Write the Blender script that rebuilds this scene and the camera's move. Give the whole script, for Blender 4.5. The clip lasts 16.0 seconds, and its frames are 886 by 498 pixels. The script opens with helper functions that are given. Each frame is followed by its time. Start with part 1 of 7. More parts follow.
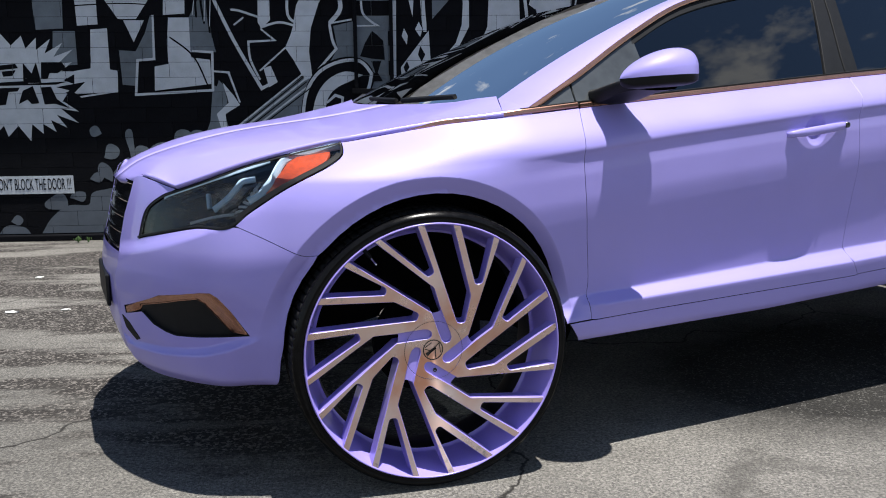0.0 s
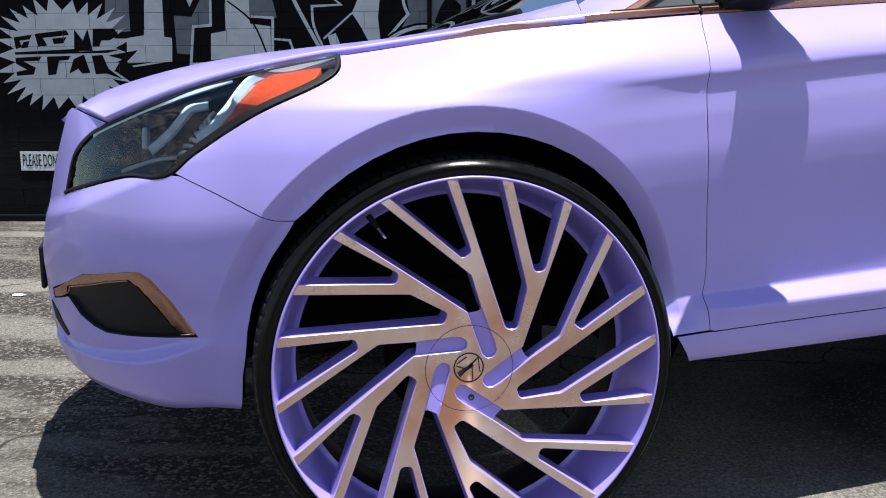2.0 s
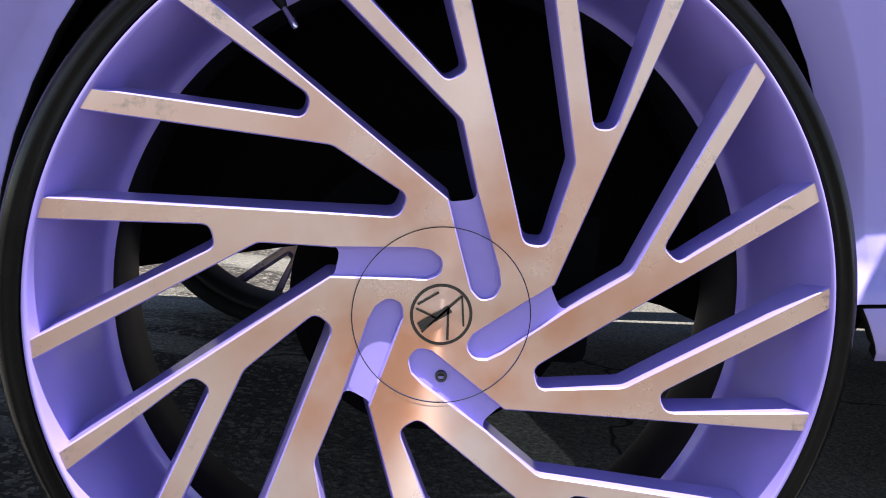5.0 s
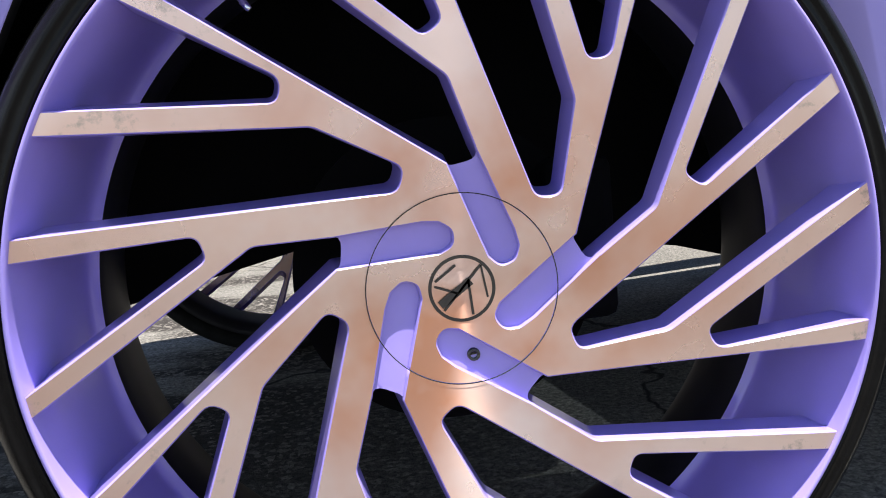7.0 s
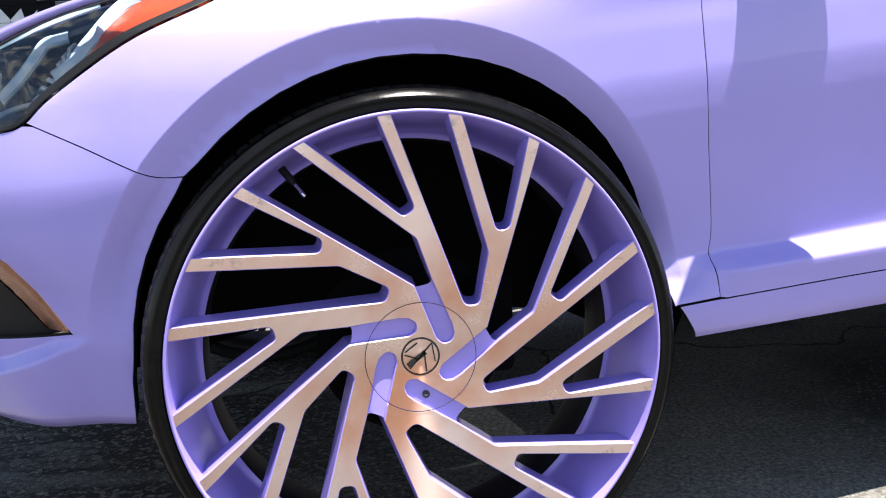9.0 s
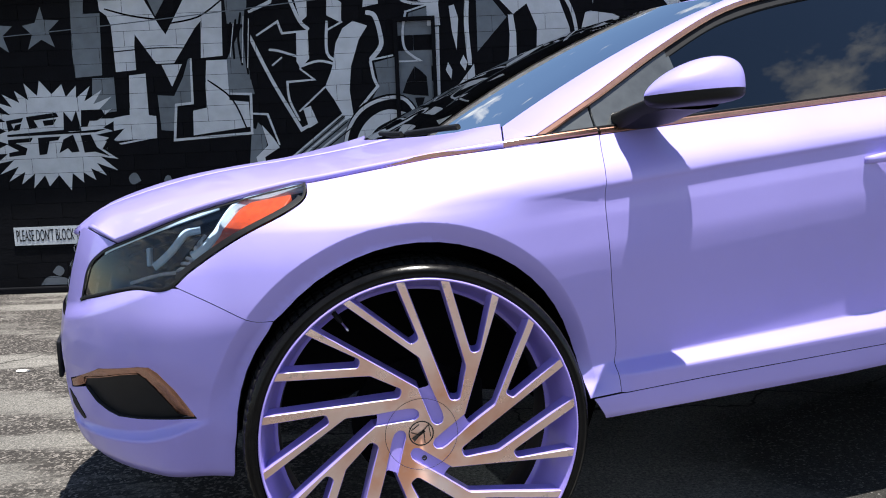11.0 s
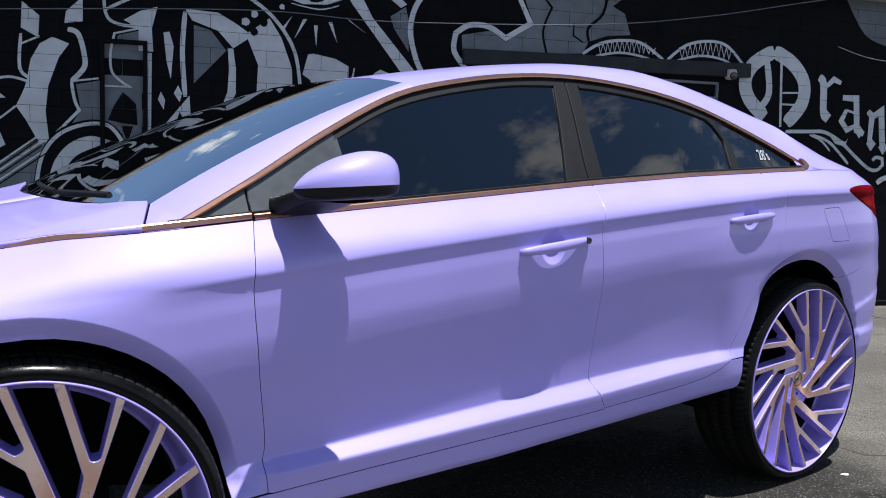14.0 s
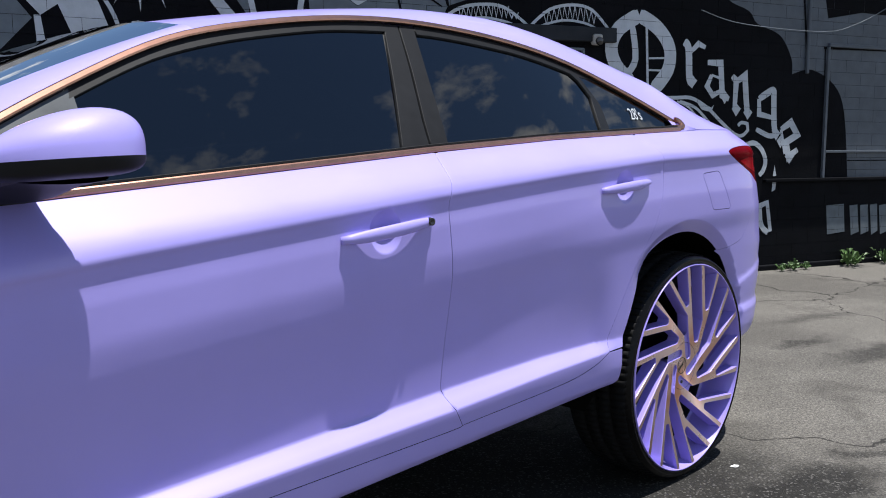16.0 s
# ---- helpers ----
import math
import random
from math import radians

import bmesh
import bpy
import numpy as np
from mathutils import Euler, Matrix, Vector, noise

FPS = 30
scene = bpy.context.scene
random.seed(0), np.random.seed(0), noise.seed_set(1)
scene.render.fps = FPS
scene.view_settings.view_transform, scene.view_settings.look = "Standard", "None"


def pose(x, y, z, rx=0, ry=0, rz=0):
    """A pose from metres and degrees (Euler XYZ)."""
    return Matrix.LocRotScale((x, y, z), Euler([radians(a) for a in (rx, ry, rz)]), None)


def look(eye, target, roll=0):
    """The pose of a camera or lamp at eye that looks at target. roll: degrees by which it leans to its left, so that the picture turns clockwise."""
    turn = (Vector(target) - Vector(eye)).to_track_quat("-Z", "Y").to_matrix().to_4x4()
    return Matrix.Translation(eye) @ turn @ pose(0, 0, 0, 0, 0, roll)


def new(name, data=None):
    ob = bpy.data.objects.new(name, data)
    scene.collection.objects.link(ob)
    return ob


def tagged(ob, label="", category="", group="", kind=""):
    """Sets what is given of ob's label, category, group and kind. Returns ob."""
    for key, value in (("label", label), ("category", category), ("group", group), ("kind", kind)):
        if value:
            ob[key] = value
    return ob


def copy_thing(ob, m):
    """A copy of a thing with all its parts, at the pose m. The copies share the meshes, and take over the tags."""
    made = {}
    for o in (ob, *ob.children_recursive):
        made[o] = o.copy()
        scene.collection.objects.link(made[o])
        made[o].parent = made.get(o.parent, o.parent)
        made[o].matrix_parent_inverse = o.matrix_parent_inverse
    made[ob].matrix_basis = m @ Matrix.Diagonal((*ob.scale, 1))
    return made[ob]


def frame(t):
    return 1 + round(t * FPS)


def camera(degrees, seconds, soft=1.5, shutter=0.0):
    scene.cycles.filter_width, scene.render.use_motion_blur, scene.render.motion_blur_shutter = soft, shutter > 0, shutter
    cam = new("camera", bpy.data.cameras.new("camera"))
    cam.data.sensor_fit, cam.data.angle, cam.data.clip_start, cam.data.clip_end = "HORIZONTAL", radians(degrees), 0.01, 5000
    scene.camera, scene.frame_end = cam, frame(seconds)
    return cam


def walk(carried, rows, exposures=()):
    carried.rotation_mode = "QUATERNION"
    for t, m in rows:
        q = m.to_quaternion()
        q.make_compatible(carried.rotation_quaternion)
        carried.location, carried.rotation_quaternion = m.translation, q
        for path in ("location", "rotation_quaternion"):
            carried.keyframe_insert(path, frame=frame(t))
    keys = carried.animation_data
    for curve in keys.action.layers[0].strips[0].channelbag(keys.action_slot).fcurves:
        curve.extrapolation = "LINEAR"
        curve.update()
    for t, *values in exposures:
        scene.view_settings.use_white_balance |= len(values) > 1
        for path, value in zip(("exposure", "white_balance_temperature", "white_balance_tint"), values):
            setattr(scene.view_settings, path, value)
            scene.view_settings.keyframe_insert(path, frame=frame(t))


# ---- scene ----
cam = camera(55.0, 16.0, soft=1.0)
PATH = [
    (0, (-0.126, -2.308, 1.089), (0.008, -0.342, 0.748), -0.6),
    (0.5, (-0.032, -2.103, 1.08), (0.007, -0.13, 0.753), -1.3),
    (1, (0.035, -1.933, 1.067), (-0.061, 0.039, 0.748), -1.3),
    (1.5, (0.04, -1.735, 1.002), (-0.077, 0.229, 0.644), -0.3),
    (2, (0.014, -1.549, 0.898), (-0.065, 0.42, 0.556), -0.1),
    (2.5, (0.056, -1.388, 0.825), (-0.115, 0.572, 0.462), -0.8),
    (3, (0.075, -1.238, 0.746), (-0.112, 0.722, 0.392), -0.1),
    (3.2, (0.067, -1.175, 0.727), (-0.097, 0.786, 0.369), -0.0),
    (5.3, (0.087, -0.741, 0.567), (-0.146, 1.226, 0.29), 6.0),
    (5.5, (0.093, -0.718, 0.566), (-0.155, 1.245, 0.273), 6.3),
    (6, (0.087, -0.676, 0.549), (-0.193, 1.283, 0.259), 7.1),
    (6.5, (0.068, -0.68, 0.533), (-0.175, 1.284, 0.242), 0.1),
    (7, (0.053, -0.725, 0.542), (-0.127, 1.247, 0.258), -5.3),
    (7.5, (0.036, -0.828, 0.569), (-0.067, 1.147, 0.273), -5.0),
    (8, (0.045, -0.962, 0.612), (-0.015, 1.015, 0.316), -4.1),
    (8.5, (0.072, -1.087, 0.68), (0.049, 0.889, 0.377), -3.5),
    (8.7, (0.077, -1.142, 0.711), (0.028, 0.833, 0.401), -3.4),
    (10.8, (0.091, -1.832, 1.026), (0.045, 0.149, 0.755), -0.8),
    (11, (0.108, -1.887, 1.06), (0.065, 0.097, 0.814), -2.3),
    (11.5, (0.156, -2.035, 1.141), (0.11, -0.045, 0.946), -1.3),
    (12, (0.192, -2.11, 1.197), (0.279, -0.121, 1.006), 1.8),
    (12.5, (0.182, -2.045, 1.21), (0.545, -0.084, 1.05), 2.1),
    (13, (0.163, -1.958, 1.209), (0.716, -0.044, 1.032), 3.0),
    (13.5, (0.228, -1.868, 1.195), (0.811, 0.037, 1.017), 1.6),
    (14, (0.333, -1.792, 1.204), (0.883, 0.121, 1.009), 1.7),
    (14.5, (0.385, -1.701, 1.206), (0.986, 0.197, 1.02), 1.4),
    (15, (0.431, -1.521, 1.186), (1.163, 0.331, 0.997), 1.5),
    (15.5, (0.49, -1.427, 1.168), (1.288, 0.394, 0.953), 0.9),
    (16, (0.646, -1.343, 1.168), (1.455, 0.471, 0.933), -0.1),
]
walk(cam, [(t, look(eye, target, roll)) for t, eye, target, roll in PATH],
     exposures=[(0.0, 0.83, 6460, 10), (0.5, 0.92, 6480, 10), (1.5, 1.02, 6500, 10), (2.5, 1.20, 6550, 10), (3.0, 1.31, 6610, 10), (5.5, 1.60, 6640, 10), (7.0, 1.62, 6660, 10), (8.5, 1.79, 6690, 10), (11.0, 1.25, 6520, 10), (12.5, 0.88, 6340, 10), (16.0, 0.85, 6300, 10)])

# ---- sky, sun ----
CAR_TURN = 21.0
SUN_FROM = Vector((0.12, -0.15, 1.0))          # towards the sun, along and across the car
SUN_FROM.rotate(Euler((0, 0, radians(CAR_TURN))))
SUN_FROM.normalize()
world = bpy.data.worlds.new("sky")
scene.world = world
world.use_nodes = True
wn, wl = world.node_tree.nodes, world.node_tree.links
wn.clear()
sky = wn.new("ShaderNodeTexSky")
sky.sky_type, sky.sun_disc = "NISHITA", False
sky.sun_elevation = math.asin(SUN_FROM.z)
sky.sun_rotation = math.atan2(SUN_FROM.x, SUN_FROM.y)
background = wn.new("ShaderNodeBackground")
sky.air_density, sky.dust_density, sky.ozone_density = 1.0, 0.0, 4.0
background.inputs["Strength"].default_value = 0.064
world_out = wn.new("ShaderNodeOutputWorld")
# fair-weather clouds, flat above the place
wc, wsplit, wadd = wn.new("ShaderNodeTexCoord"), wn.new("ShaderNodeSeparateXYZ"), wn.new("ShaderNodeMath")
wdiv, wtex, wramp, wmix = wn.new("ShaderNodeVectorMath"), wn.new("ShaderNodeTexNoise"), wn.new("ShaderNodeMapRange"), wn.new("ShaderNodeMix")
wadd.operation, wadd.inputs[1].default_value = "ADD", 0.12
wdiv.operation = "DIVIDE"
wtex.inputs["Scale"].default_value, wtex.inputs["Detail"].default_value, wtex.inputs["Roughness"].default_value = 6.0, 10, 0.58
wramp.inputs["From Min"].default_value, wramp.inputs["From Max"].default_value = 0.58, 0.70
wmix.data_type = "RGBA"
wmix.inputs["B"].default_value = (7.6, 7.8, 8.0, 1)
wl.new(wc.outputs["Generated"], wsplit.inputs[0])
wl.new(wsplit.outputs["Z"], wadd.inputs[0])
wl.new(wc.outputs["Generated"], wdiv.inputs[0])
wl.new(wadd.outputs[0], wdiv.inputs[1])
wl.new(wdiv.outputs[0], wtex.inputs["Vector"])
high, thin = wn.new("ShaderNodeMapRange"), wn.new("ShaderNodeMath")
high.inputs["From Min"].default_value, high.inputs["From Max"].default_value = 0.73, 0.56
thin.operation = "MULTIPLY_ADD"
thin.inputs[1].default_value = 0.12
wl.new(wsplit.outputs["Z"], high.inputs["Value"])
# the bank of clouds stands on the side away from the wall
south, bank = wn.new("ShaderNodeMapRange"), wn.new("ShaderNodeMath")
south.inputs["From Min"].default_value, south.inputs["From Max"].default_value = 0.30, 0.05
bank.operation = "MULTIPLY"
wl.new(wsplit.outputs["Y"], south.inputs["Value"])
wl.new(south.outputs[0], bank.inputs[0])
wl.new(high.outputs[0], bank.inputs[1])
wl.new(bank.outputs[0], thin.inputs[0])
wl.new(wtex.outputs["Fac"], thin.inputs[2])
wl.new(thin.outputs[0], wramp.inputs["Value"])
wl.new(wramp.outputs[0], wmix.inputs["Factor"])
wl.new(sky.outputs[0], wmix.inputs["A"])
wl.new(wmix.outputs["Result"], background.inputs[0])
wl.new(background.outputs[0], world_out.inputs[0])
sun = new("sun", bpy.data.lights.new("sun", "SUN"))
sun.data.energy, sun.data.angle, sun.data.color = 4.7, radians(0.55), (1.0, 0.96, 0.9)
sun.matrix_world = look(SUN_FROM * 30, (0, 0, 0))

# ---- materials ----
def mat(name, colour, rough=0.5, metal=0.0, coat=0.0, spec=0.5, vary=0.0, scale=20.0, bump=0.0, bump_scale=200.0, rough_vary=0.0, coat_rough=0.03):
    """A surface with two scales of noise in its colour, its gloss and its relief."""
    m = bpy.data.materials.new(name)
    m.use_nodes = True
    n, l = m.node_tree.nodes, m.node_tree.links
    b = n["Principled BSDF"]
    b.inputs["Base Color"].default_value = (*colour, 1)
    b.inputs["Roughness"].default_value = rough
    b.inputs["Metallic"].default_value = metal
    b.inputs["Coat Weight"].default_value = coat
    b.inputs["Coat Roughness"].default_value = coat_rough
    b.inputs["Specular IOR Level"].default_value = spec
    where = n.new("ShaderNodeTexCoord")
    if vary or rough_vary:
        big, fine = n.new("ShaderNodeTexNoise"), n.new("ShaderNodeTexNoise")
        big.inputs["Scale"].default_value, fine.inputs["Scale"].default_value = scale * 0.12, scale
        big.inputs["Detail"].default_value, fine.inputs["Detail"].default_value = 4, 6
        add = n.new("ShaderNodeMath")
        add.operation = "ADD"
        for k, tex in enumerate((big, fine)):
            l.new(where.outputs["Object"], tex.inputs["Vector"])
            l.new(tex.outputs["Fac"], add.inputs[k])
        if vary:
            ramp = n.new("ShaderNodeMapRange")
            ramp.inputs["From Min"].default_value, ramp.inputs["From Max"].default_value = 0.7, 1.3
            ramp.inputs["To Min"].default_value, ramp.inputs["To Max"].default_value = 1 - vary, 1 + vary
            l.new(add.outputs[0], ramp.inputs["Value"])
            mul = n.new("ShaderNodeVectorMath")
            mul.operation = "SCALE"
            mul.inputs[0].default_value = colour
            l.new(ramp.outputs[0], mul.inputs["Scale"])
            l.new(mul.outputs[0], b.inputs["Base Color"])
        if rough_vary:
            rr = n.new("ShaderNodeMapRange")
            rr.inputs["From Min"].default_value, rr.inputs["From Max"].default_value = 0.7, 1.3
            rr.inputs["To Min"].default_value, rr.inputs["To Max"].default_value = max(0.02, rough - rough_vary), min(1.0, rough + rough_vary)
            l.new(add.outputs[0], rr.inputs["Value"])
            l.new(rr.outputs[0], b.inputs["Roughness"])
    if bump:
        tex, bp = n.new("ShaderNodeTexNoise"), n.new("ShaderNodeBump")
        tex.inputs["Scale"].default_value, tex.inputs["Detail"].default_value = bump_scale, 5
        bp.inputs["Strength"].default_value, bp.inputs["Distance"].default_value = bump, 0.01
        l.new(where.outputs["Object"], tex.inputs["Vector"])
        l.new(tex.outputs["Fac"], bp.inputs["Height"])
        l.new(bp.outputs[0], b.inputs["Normal"])
    return m


def glass(name, tint, rough=0.01, ior=1.52):
    """A thin tinted pane."""
    m = bpy.data.materials.new(name)
    m.use_nodes = True
    n, l = m.node_tree.nodes, m.node_tree.links
    n.remove(n["Principled BSDF"])
    clear, gloss, mix, fres = n.new("ShaderNodeBsdfTransparent"), n.new("ShaderNodeBsdfGlossy"), n.new("ShaderNodeMixShader"), n.new("ShaderNodeFresnel")
    clear.inputs[0].default_value = (*tint, 1)
    gloss.inputs["Roughness"].default_value = rough
    fres.inputs["IOR"].default_value = ior
    l.new(fres.outputs[0], mix.inputs[0])
    l.new(clear.outputs[0], mix.inputs[1])
    l.new(gloss.outputs[0], mix.inputs[2])
    l.new(mix.outputs[0], n["Material Output"].inputs[0])
    return m


PAINT = mat("lavender satin wrap", (0.322, 0.281, 0.695), 0.50, metal=0.04, coat=0.60, coat_rough=0.045, spec=0.28, vary=0.03, scale=6.0, rough_vary=0.04)
RIM_PAINT = mat("lavender powder coat", (0.31, 0.25, 0.70), 0.28, coat=0.5, coat_rough=0.05, vary=0.04, scale=30.0)
COPPER = mat("rose copper trim", (0.44, 0.235, 0.17), 0.27, metal=1.0, vary=0.12, scale=60.0)
TYRE = mat("dressed tyre rubber", (0.004, 0.004, 0.0045), 0.19, spec=0.13, vary=0.3, scale=40.0, bump=0.03, bump_scale=300.0, rough_vary=0.05)
TREAD = mat("dusty tread rubber", (0.010, 0.010, 0.0105), 0.7, spec=0.1, vary=0.35, scale=50.0)
BLACK = mat("black plastic", (0.010, 0.0105, 0.012), 0.5, spec=0.14, vary=0.2, scale=30.0)
GLOSS_BLACK = mat("gloss black", (0.01, 0.01, 0.012), 0.12, coat=0.5)
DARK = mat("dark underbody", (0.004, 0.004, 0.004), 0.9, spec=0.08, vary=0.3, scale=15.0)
BARREL = mat("satin black barrel", (0.012, 0.011, 0.014), 0.45, spec=0.3, vary=0.3, scale=25.0)
SILVER = mat("satin silver reflector", (0.66, 0.69, 0.72), 0.35, metal=0.5, vary=0.15, scale=120.0)
CHROME = mat("chrome", (0.75, 0.76, 0.78), 0.08, metal=1.0)
TINT = glass("tinted glass", (0.006, 0.007, 0.009), ior=1.9)
SHIELD = glass("windscreen glass", (0.035, 0.042, 0.046), ior=1.16)
MATT_BLACK = mat("matt black plastic", (0.006, 0.006, 0.007), 0.6, spec=0.2, vary=0.2, scale=30.0)
DIFFUSER = mat("pale lamp diffuser", (0.46, 0.61, 0.75), 0.15, coat=0.5, vary=0.08, scale=60.0)
BEAM = mat("dark slate paint", (0.020, 0.023, 0.028), 0.7, spec=0.15, vary=0.25, scale=9.0, bump=0.2, bump_scale=60.0)
SAIL = mat("satin grey plastic", (0.050, 0.056, 0.060), 0.24, spec=0.7, vary=0.3, scale=20.0)
CLEAR = glass("clear lens", (0.85, 0.87, 0.88))
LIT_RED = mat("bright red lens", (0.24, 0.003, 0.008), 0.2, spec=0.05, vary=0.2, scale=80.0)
ORANGE = mat("orange indicator", (0.52, 0.070, 0.018), 0.3, coat=0.3, vary=0.25, scale=90.0)
RED = mat("red tail lamp", (0.11, 0.0008, 0.004), 0.2, spec=0.03, vary=0.2, scale=40.0)
for m in (RED, LIT_RED):
    m.node_tree.nodes["Principled BSDF"].inputs["IOR"].default_value = 1.12
WALL_BLACK = mat("black wall paint", (0.004, 0.0044, 0.006), 0.8, spec=0.08, vary=0.3, scale=8.0, bump=0.3, bump_scale=60.0)
GREY = mat("grey mural paint", (0.100, 0.121, 0.142), 0.65, vary=0.25, scale=10.0, bump=0.3, bump_scale=60.0)
PALE = mat("pale mural paint", (0.43, 0.465, 0.505), 0.65, vary=0.15, scale=10.0, bump=0.3, bump_scale=60.0)
SLATE = mat("slate blue wall paint", (0.068, 0.082, 0.102), 0.6, vary=0.2, scale=9.0, bump=0.2, bump_scale=60.0)
CONCRETE = mat("pale concrete", (0.34, 0.33, 0.31), 0.85, vary=0.3, scale=12.0, bump=0.5, bump_scale=90.0)
LEAF = mat("weed leaf", (0.06, 0.12, 0.03), 0.55, vary=0.3, scale=30.0)


def lot():
    """Old asphalt and concrete: grit, worn patches, stains and cracks."""
    m = bpy.data.materials.new("worn lot")
    m.use_nodes = True
    n, l = m.node_tree.nodes, m.node_tree.links
    b = n["Principled BSDF"]
    b.inputs["Roughness"].default_value = 0.88
    b.inputs["Specular IOR Level"].default_value = 0.2
    where = n.new("ShaderNodeTexCoord")

    def noise_at(scale, detail=6, rough=0.6, low=0.4, high=0.6, dist=0.0):
        t, r = n.new("ShaderNodeTexNoise"), n.new("ShaderNodeMapRange")
        t.inputs["Scale"].default_value, t.inputs["Detail"].default_value = scale, detail
        t.inputs["Roughness"].default_value, t.inputs["Distortion"].default_value = rough, dist
        r.inputs["From Min"].default_value, r.inputs["From Max"].default_value = low, high
        l.new(where.outputs["Object"], t.inputs["Vector"])
        l.new(t.outputs["Fac"], r.inputs["Value"])
        return r.outputs[0], t

    def mix(fac, a, c):
        x = n.new("ShaderNodeMix")
        x.data_type = "RGBA"
        l.new(fac, x.inputs["Factor"])
        for key, v in (("A", a), ("B", c)):
            if isinstance(v, tuple):
                x.inputs[key].default_value = (*v, 1)
            else:
                l.new(v, x.inputs[key])
        return x.outputs["Result"]
    patch, _ = noise_at(0.55, 8, 0.65, 0.42, 0.58, 0.6)
    grit, gt = noise_at(95.0, 4, 0.8, 0.36, 0.64)
    _, pt = noise_at(34.0, 6, 0.75, 0.35, 0.65)
    stain, _ = noise_at(1.7, 7, 0.6, 0.58, 0.70, 1.0)

    def stones_at(scale, low, high):
        """One shade for each stone."""
        v, grey, r = n.new("ShaderNodeTexVoronoi"), n.new("ShaderNodeSeparateColor"), n.new("ShaderNodeMapRange")
        v.inputs["Scale"].default_value = scale
        r.inputs["From Min"].default_value, r.inputs["From Max"].default_value = low, high
        l.new(where.outputs["Object"], v.inputs["Vector"])
        l.new(v.outputs["Color"], grey.inputs[0])
        l.new(grey.outputs[0], r.inputs["Value"])
        return r.outputs[0]

    def times(a, c):
        x = n.new("ShaderNodeMix")
        x.data_type, x.blend_type = "RGBA", "MULTIPLY"
        x.inputs["Factor"].default_value = 1.0
        l.new(a, x.inputs["A"])
        l.new(c, x.inputs["B"])
        return x.outputs["Result"]
    # a worn skin of fine concrete, with pale and dark specks
    worn = mix(patch, (0.185, 0.179, 0.168), (0.128, 0.124, 0.117))
    worn = times(worn, mix(stones_at(170.0, 0.0, 1.0), (0.68, 0.68, 0.68), (1.34, 1.33, 1.30)))
    worn = times(worn, mix(grit, (0.50, 0.50, 0.51), (1.5, 1.49, 1.46)))
    # bare aggregate: light stones in dark binder
    bare = mix(stones_at(95.0, 0.60, 0.98), (0.036, 0.033, 0.031), (0.20, 0.185, 0.172))
    bare = times(bare, mix(grit, (0.45, 0.45, 0.46), (1.5, 1.48, 1.45)))
    bands, band_noise, band_r = n.new("ShaderNodeMapping"), n.new("ShaderNodeTexNoise"), n.new("ShaderNodeMapRange")
    bands.inputs["Scale"].default_value = (0.42, 1.75, 1.0)
    bands.inputs["Location"].default_value = (0.3, 0.15, 0.0)
    band_noise.inputs["Scale"].default_value, band_noise.inputs["Detail"].default_value, band_noise.inputs["Roughness"].default_value = 1.0, 10, 0.62
    band_r.inputs["From Min"].default_value, band_r.inputs["From Max"].default_value = 0.445, 0.505
    l.new(where.outputs["Object"], bands.inputs["Vector"])
    l.new(bands.outputs[0], band_noise.inputs["Vector"])
    l.new(band_noise.outputs["Fac"], band_r.inputs["Value"])
    # the skin is lost mostly on the strip along the wall, ahead of the car
    zone_s, zone_x, gone = n.new("ShaderNodeSeparateXYZ"), n.new("ShaderNodeMapRange"), n.new("ShaderNodeMath")
    zone_x.inputs["From Min"].default_value, zone_x.inputs["From Max"].default_value = 0.4, -0.6
    zone_x.inputs["To Min"].default_value = 0.12
    l.new(where.outputs["Object"], zone_s.inputs[0])
    l.new(zone_s.outputs["X"], zone_x.inputs["Value"])
    gone.operation = "MULTIPLY"
    l.new(zone_x.outputs[0], gone.inputs[0])
    l.new(band_r.outputs[0], gone.inputs[1])
    col = mix(gone.outputs[0], worn, bare)
    soft_stain = n.new("ShaderNodeMath")
    soft_stain.operation = "MULTIPLY"
    soft_stain.inputs[1].default_value = 0.55
    l.new(stain, soft_stain.inputs[0])
    col = mix(soft_stain.outputs[0], col, (0.05, 0.047, 0.043))
    # older, darker asphalt along one end of the lot
    split, edge_x, wob = n.new("ShaderNodeSeparateXYZ"), n.new("ShaderNodeMapRange"), n.new("ShaderNodeMath")
    l.new(where.outputs["Object"], split.inputs[0])
    _, wt = noise_at(1.3, 8, 0.7, 0.0, 1.0)
    wob.operation = "MULTIPLY_ADD"
    wob.inputs[1].default_value = 2.4
    l.new(wt.outputs["Fac"], wob.inputs[0])
    l.new(split.outputs["X"], wob.inputs[2])
    edge_x.inputs["From Min"].default_value, edge_x.inputs["From Max"].default_value = 2.6, 4.2
    l.new(wob.outputs[0], edge_x.inputs["Value"])
    older = n.new("ShaderNodeMix")
    older.data_type, older.blend_type = "RGBA", "MULTIPLY"
    l.new(edge_x.outputs[0], older.inputs["Factor"])
    l.new(col, older.inputs["A"])
    older.inputs["B"].default_value = (0.74, 0.73, 0.72, 1)
    col = older.outputs["Result"]
    # cracks
    warp, add = n.new("ShaderNodeTexNoise"), n.new("ShaderNodeVectorMath")
    warp.inputs["Scale"].default_value, warp.inputs["Detail"].default_value = 2.5, 6
    add.operation = "MULTIPLY_ADD"
    add.inputs[1].default_value = (0.6, 0.6, 0.0)
    l.new(where.outputs["Object"], warp.inputs["Vector"])
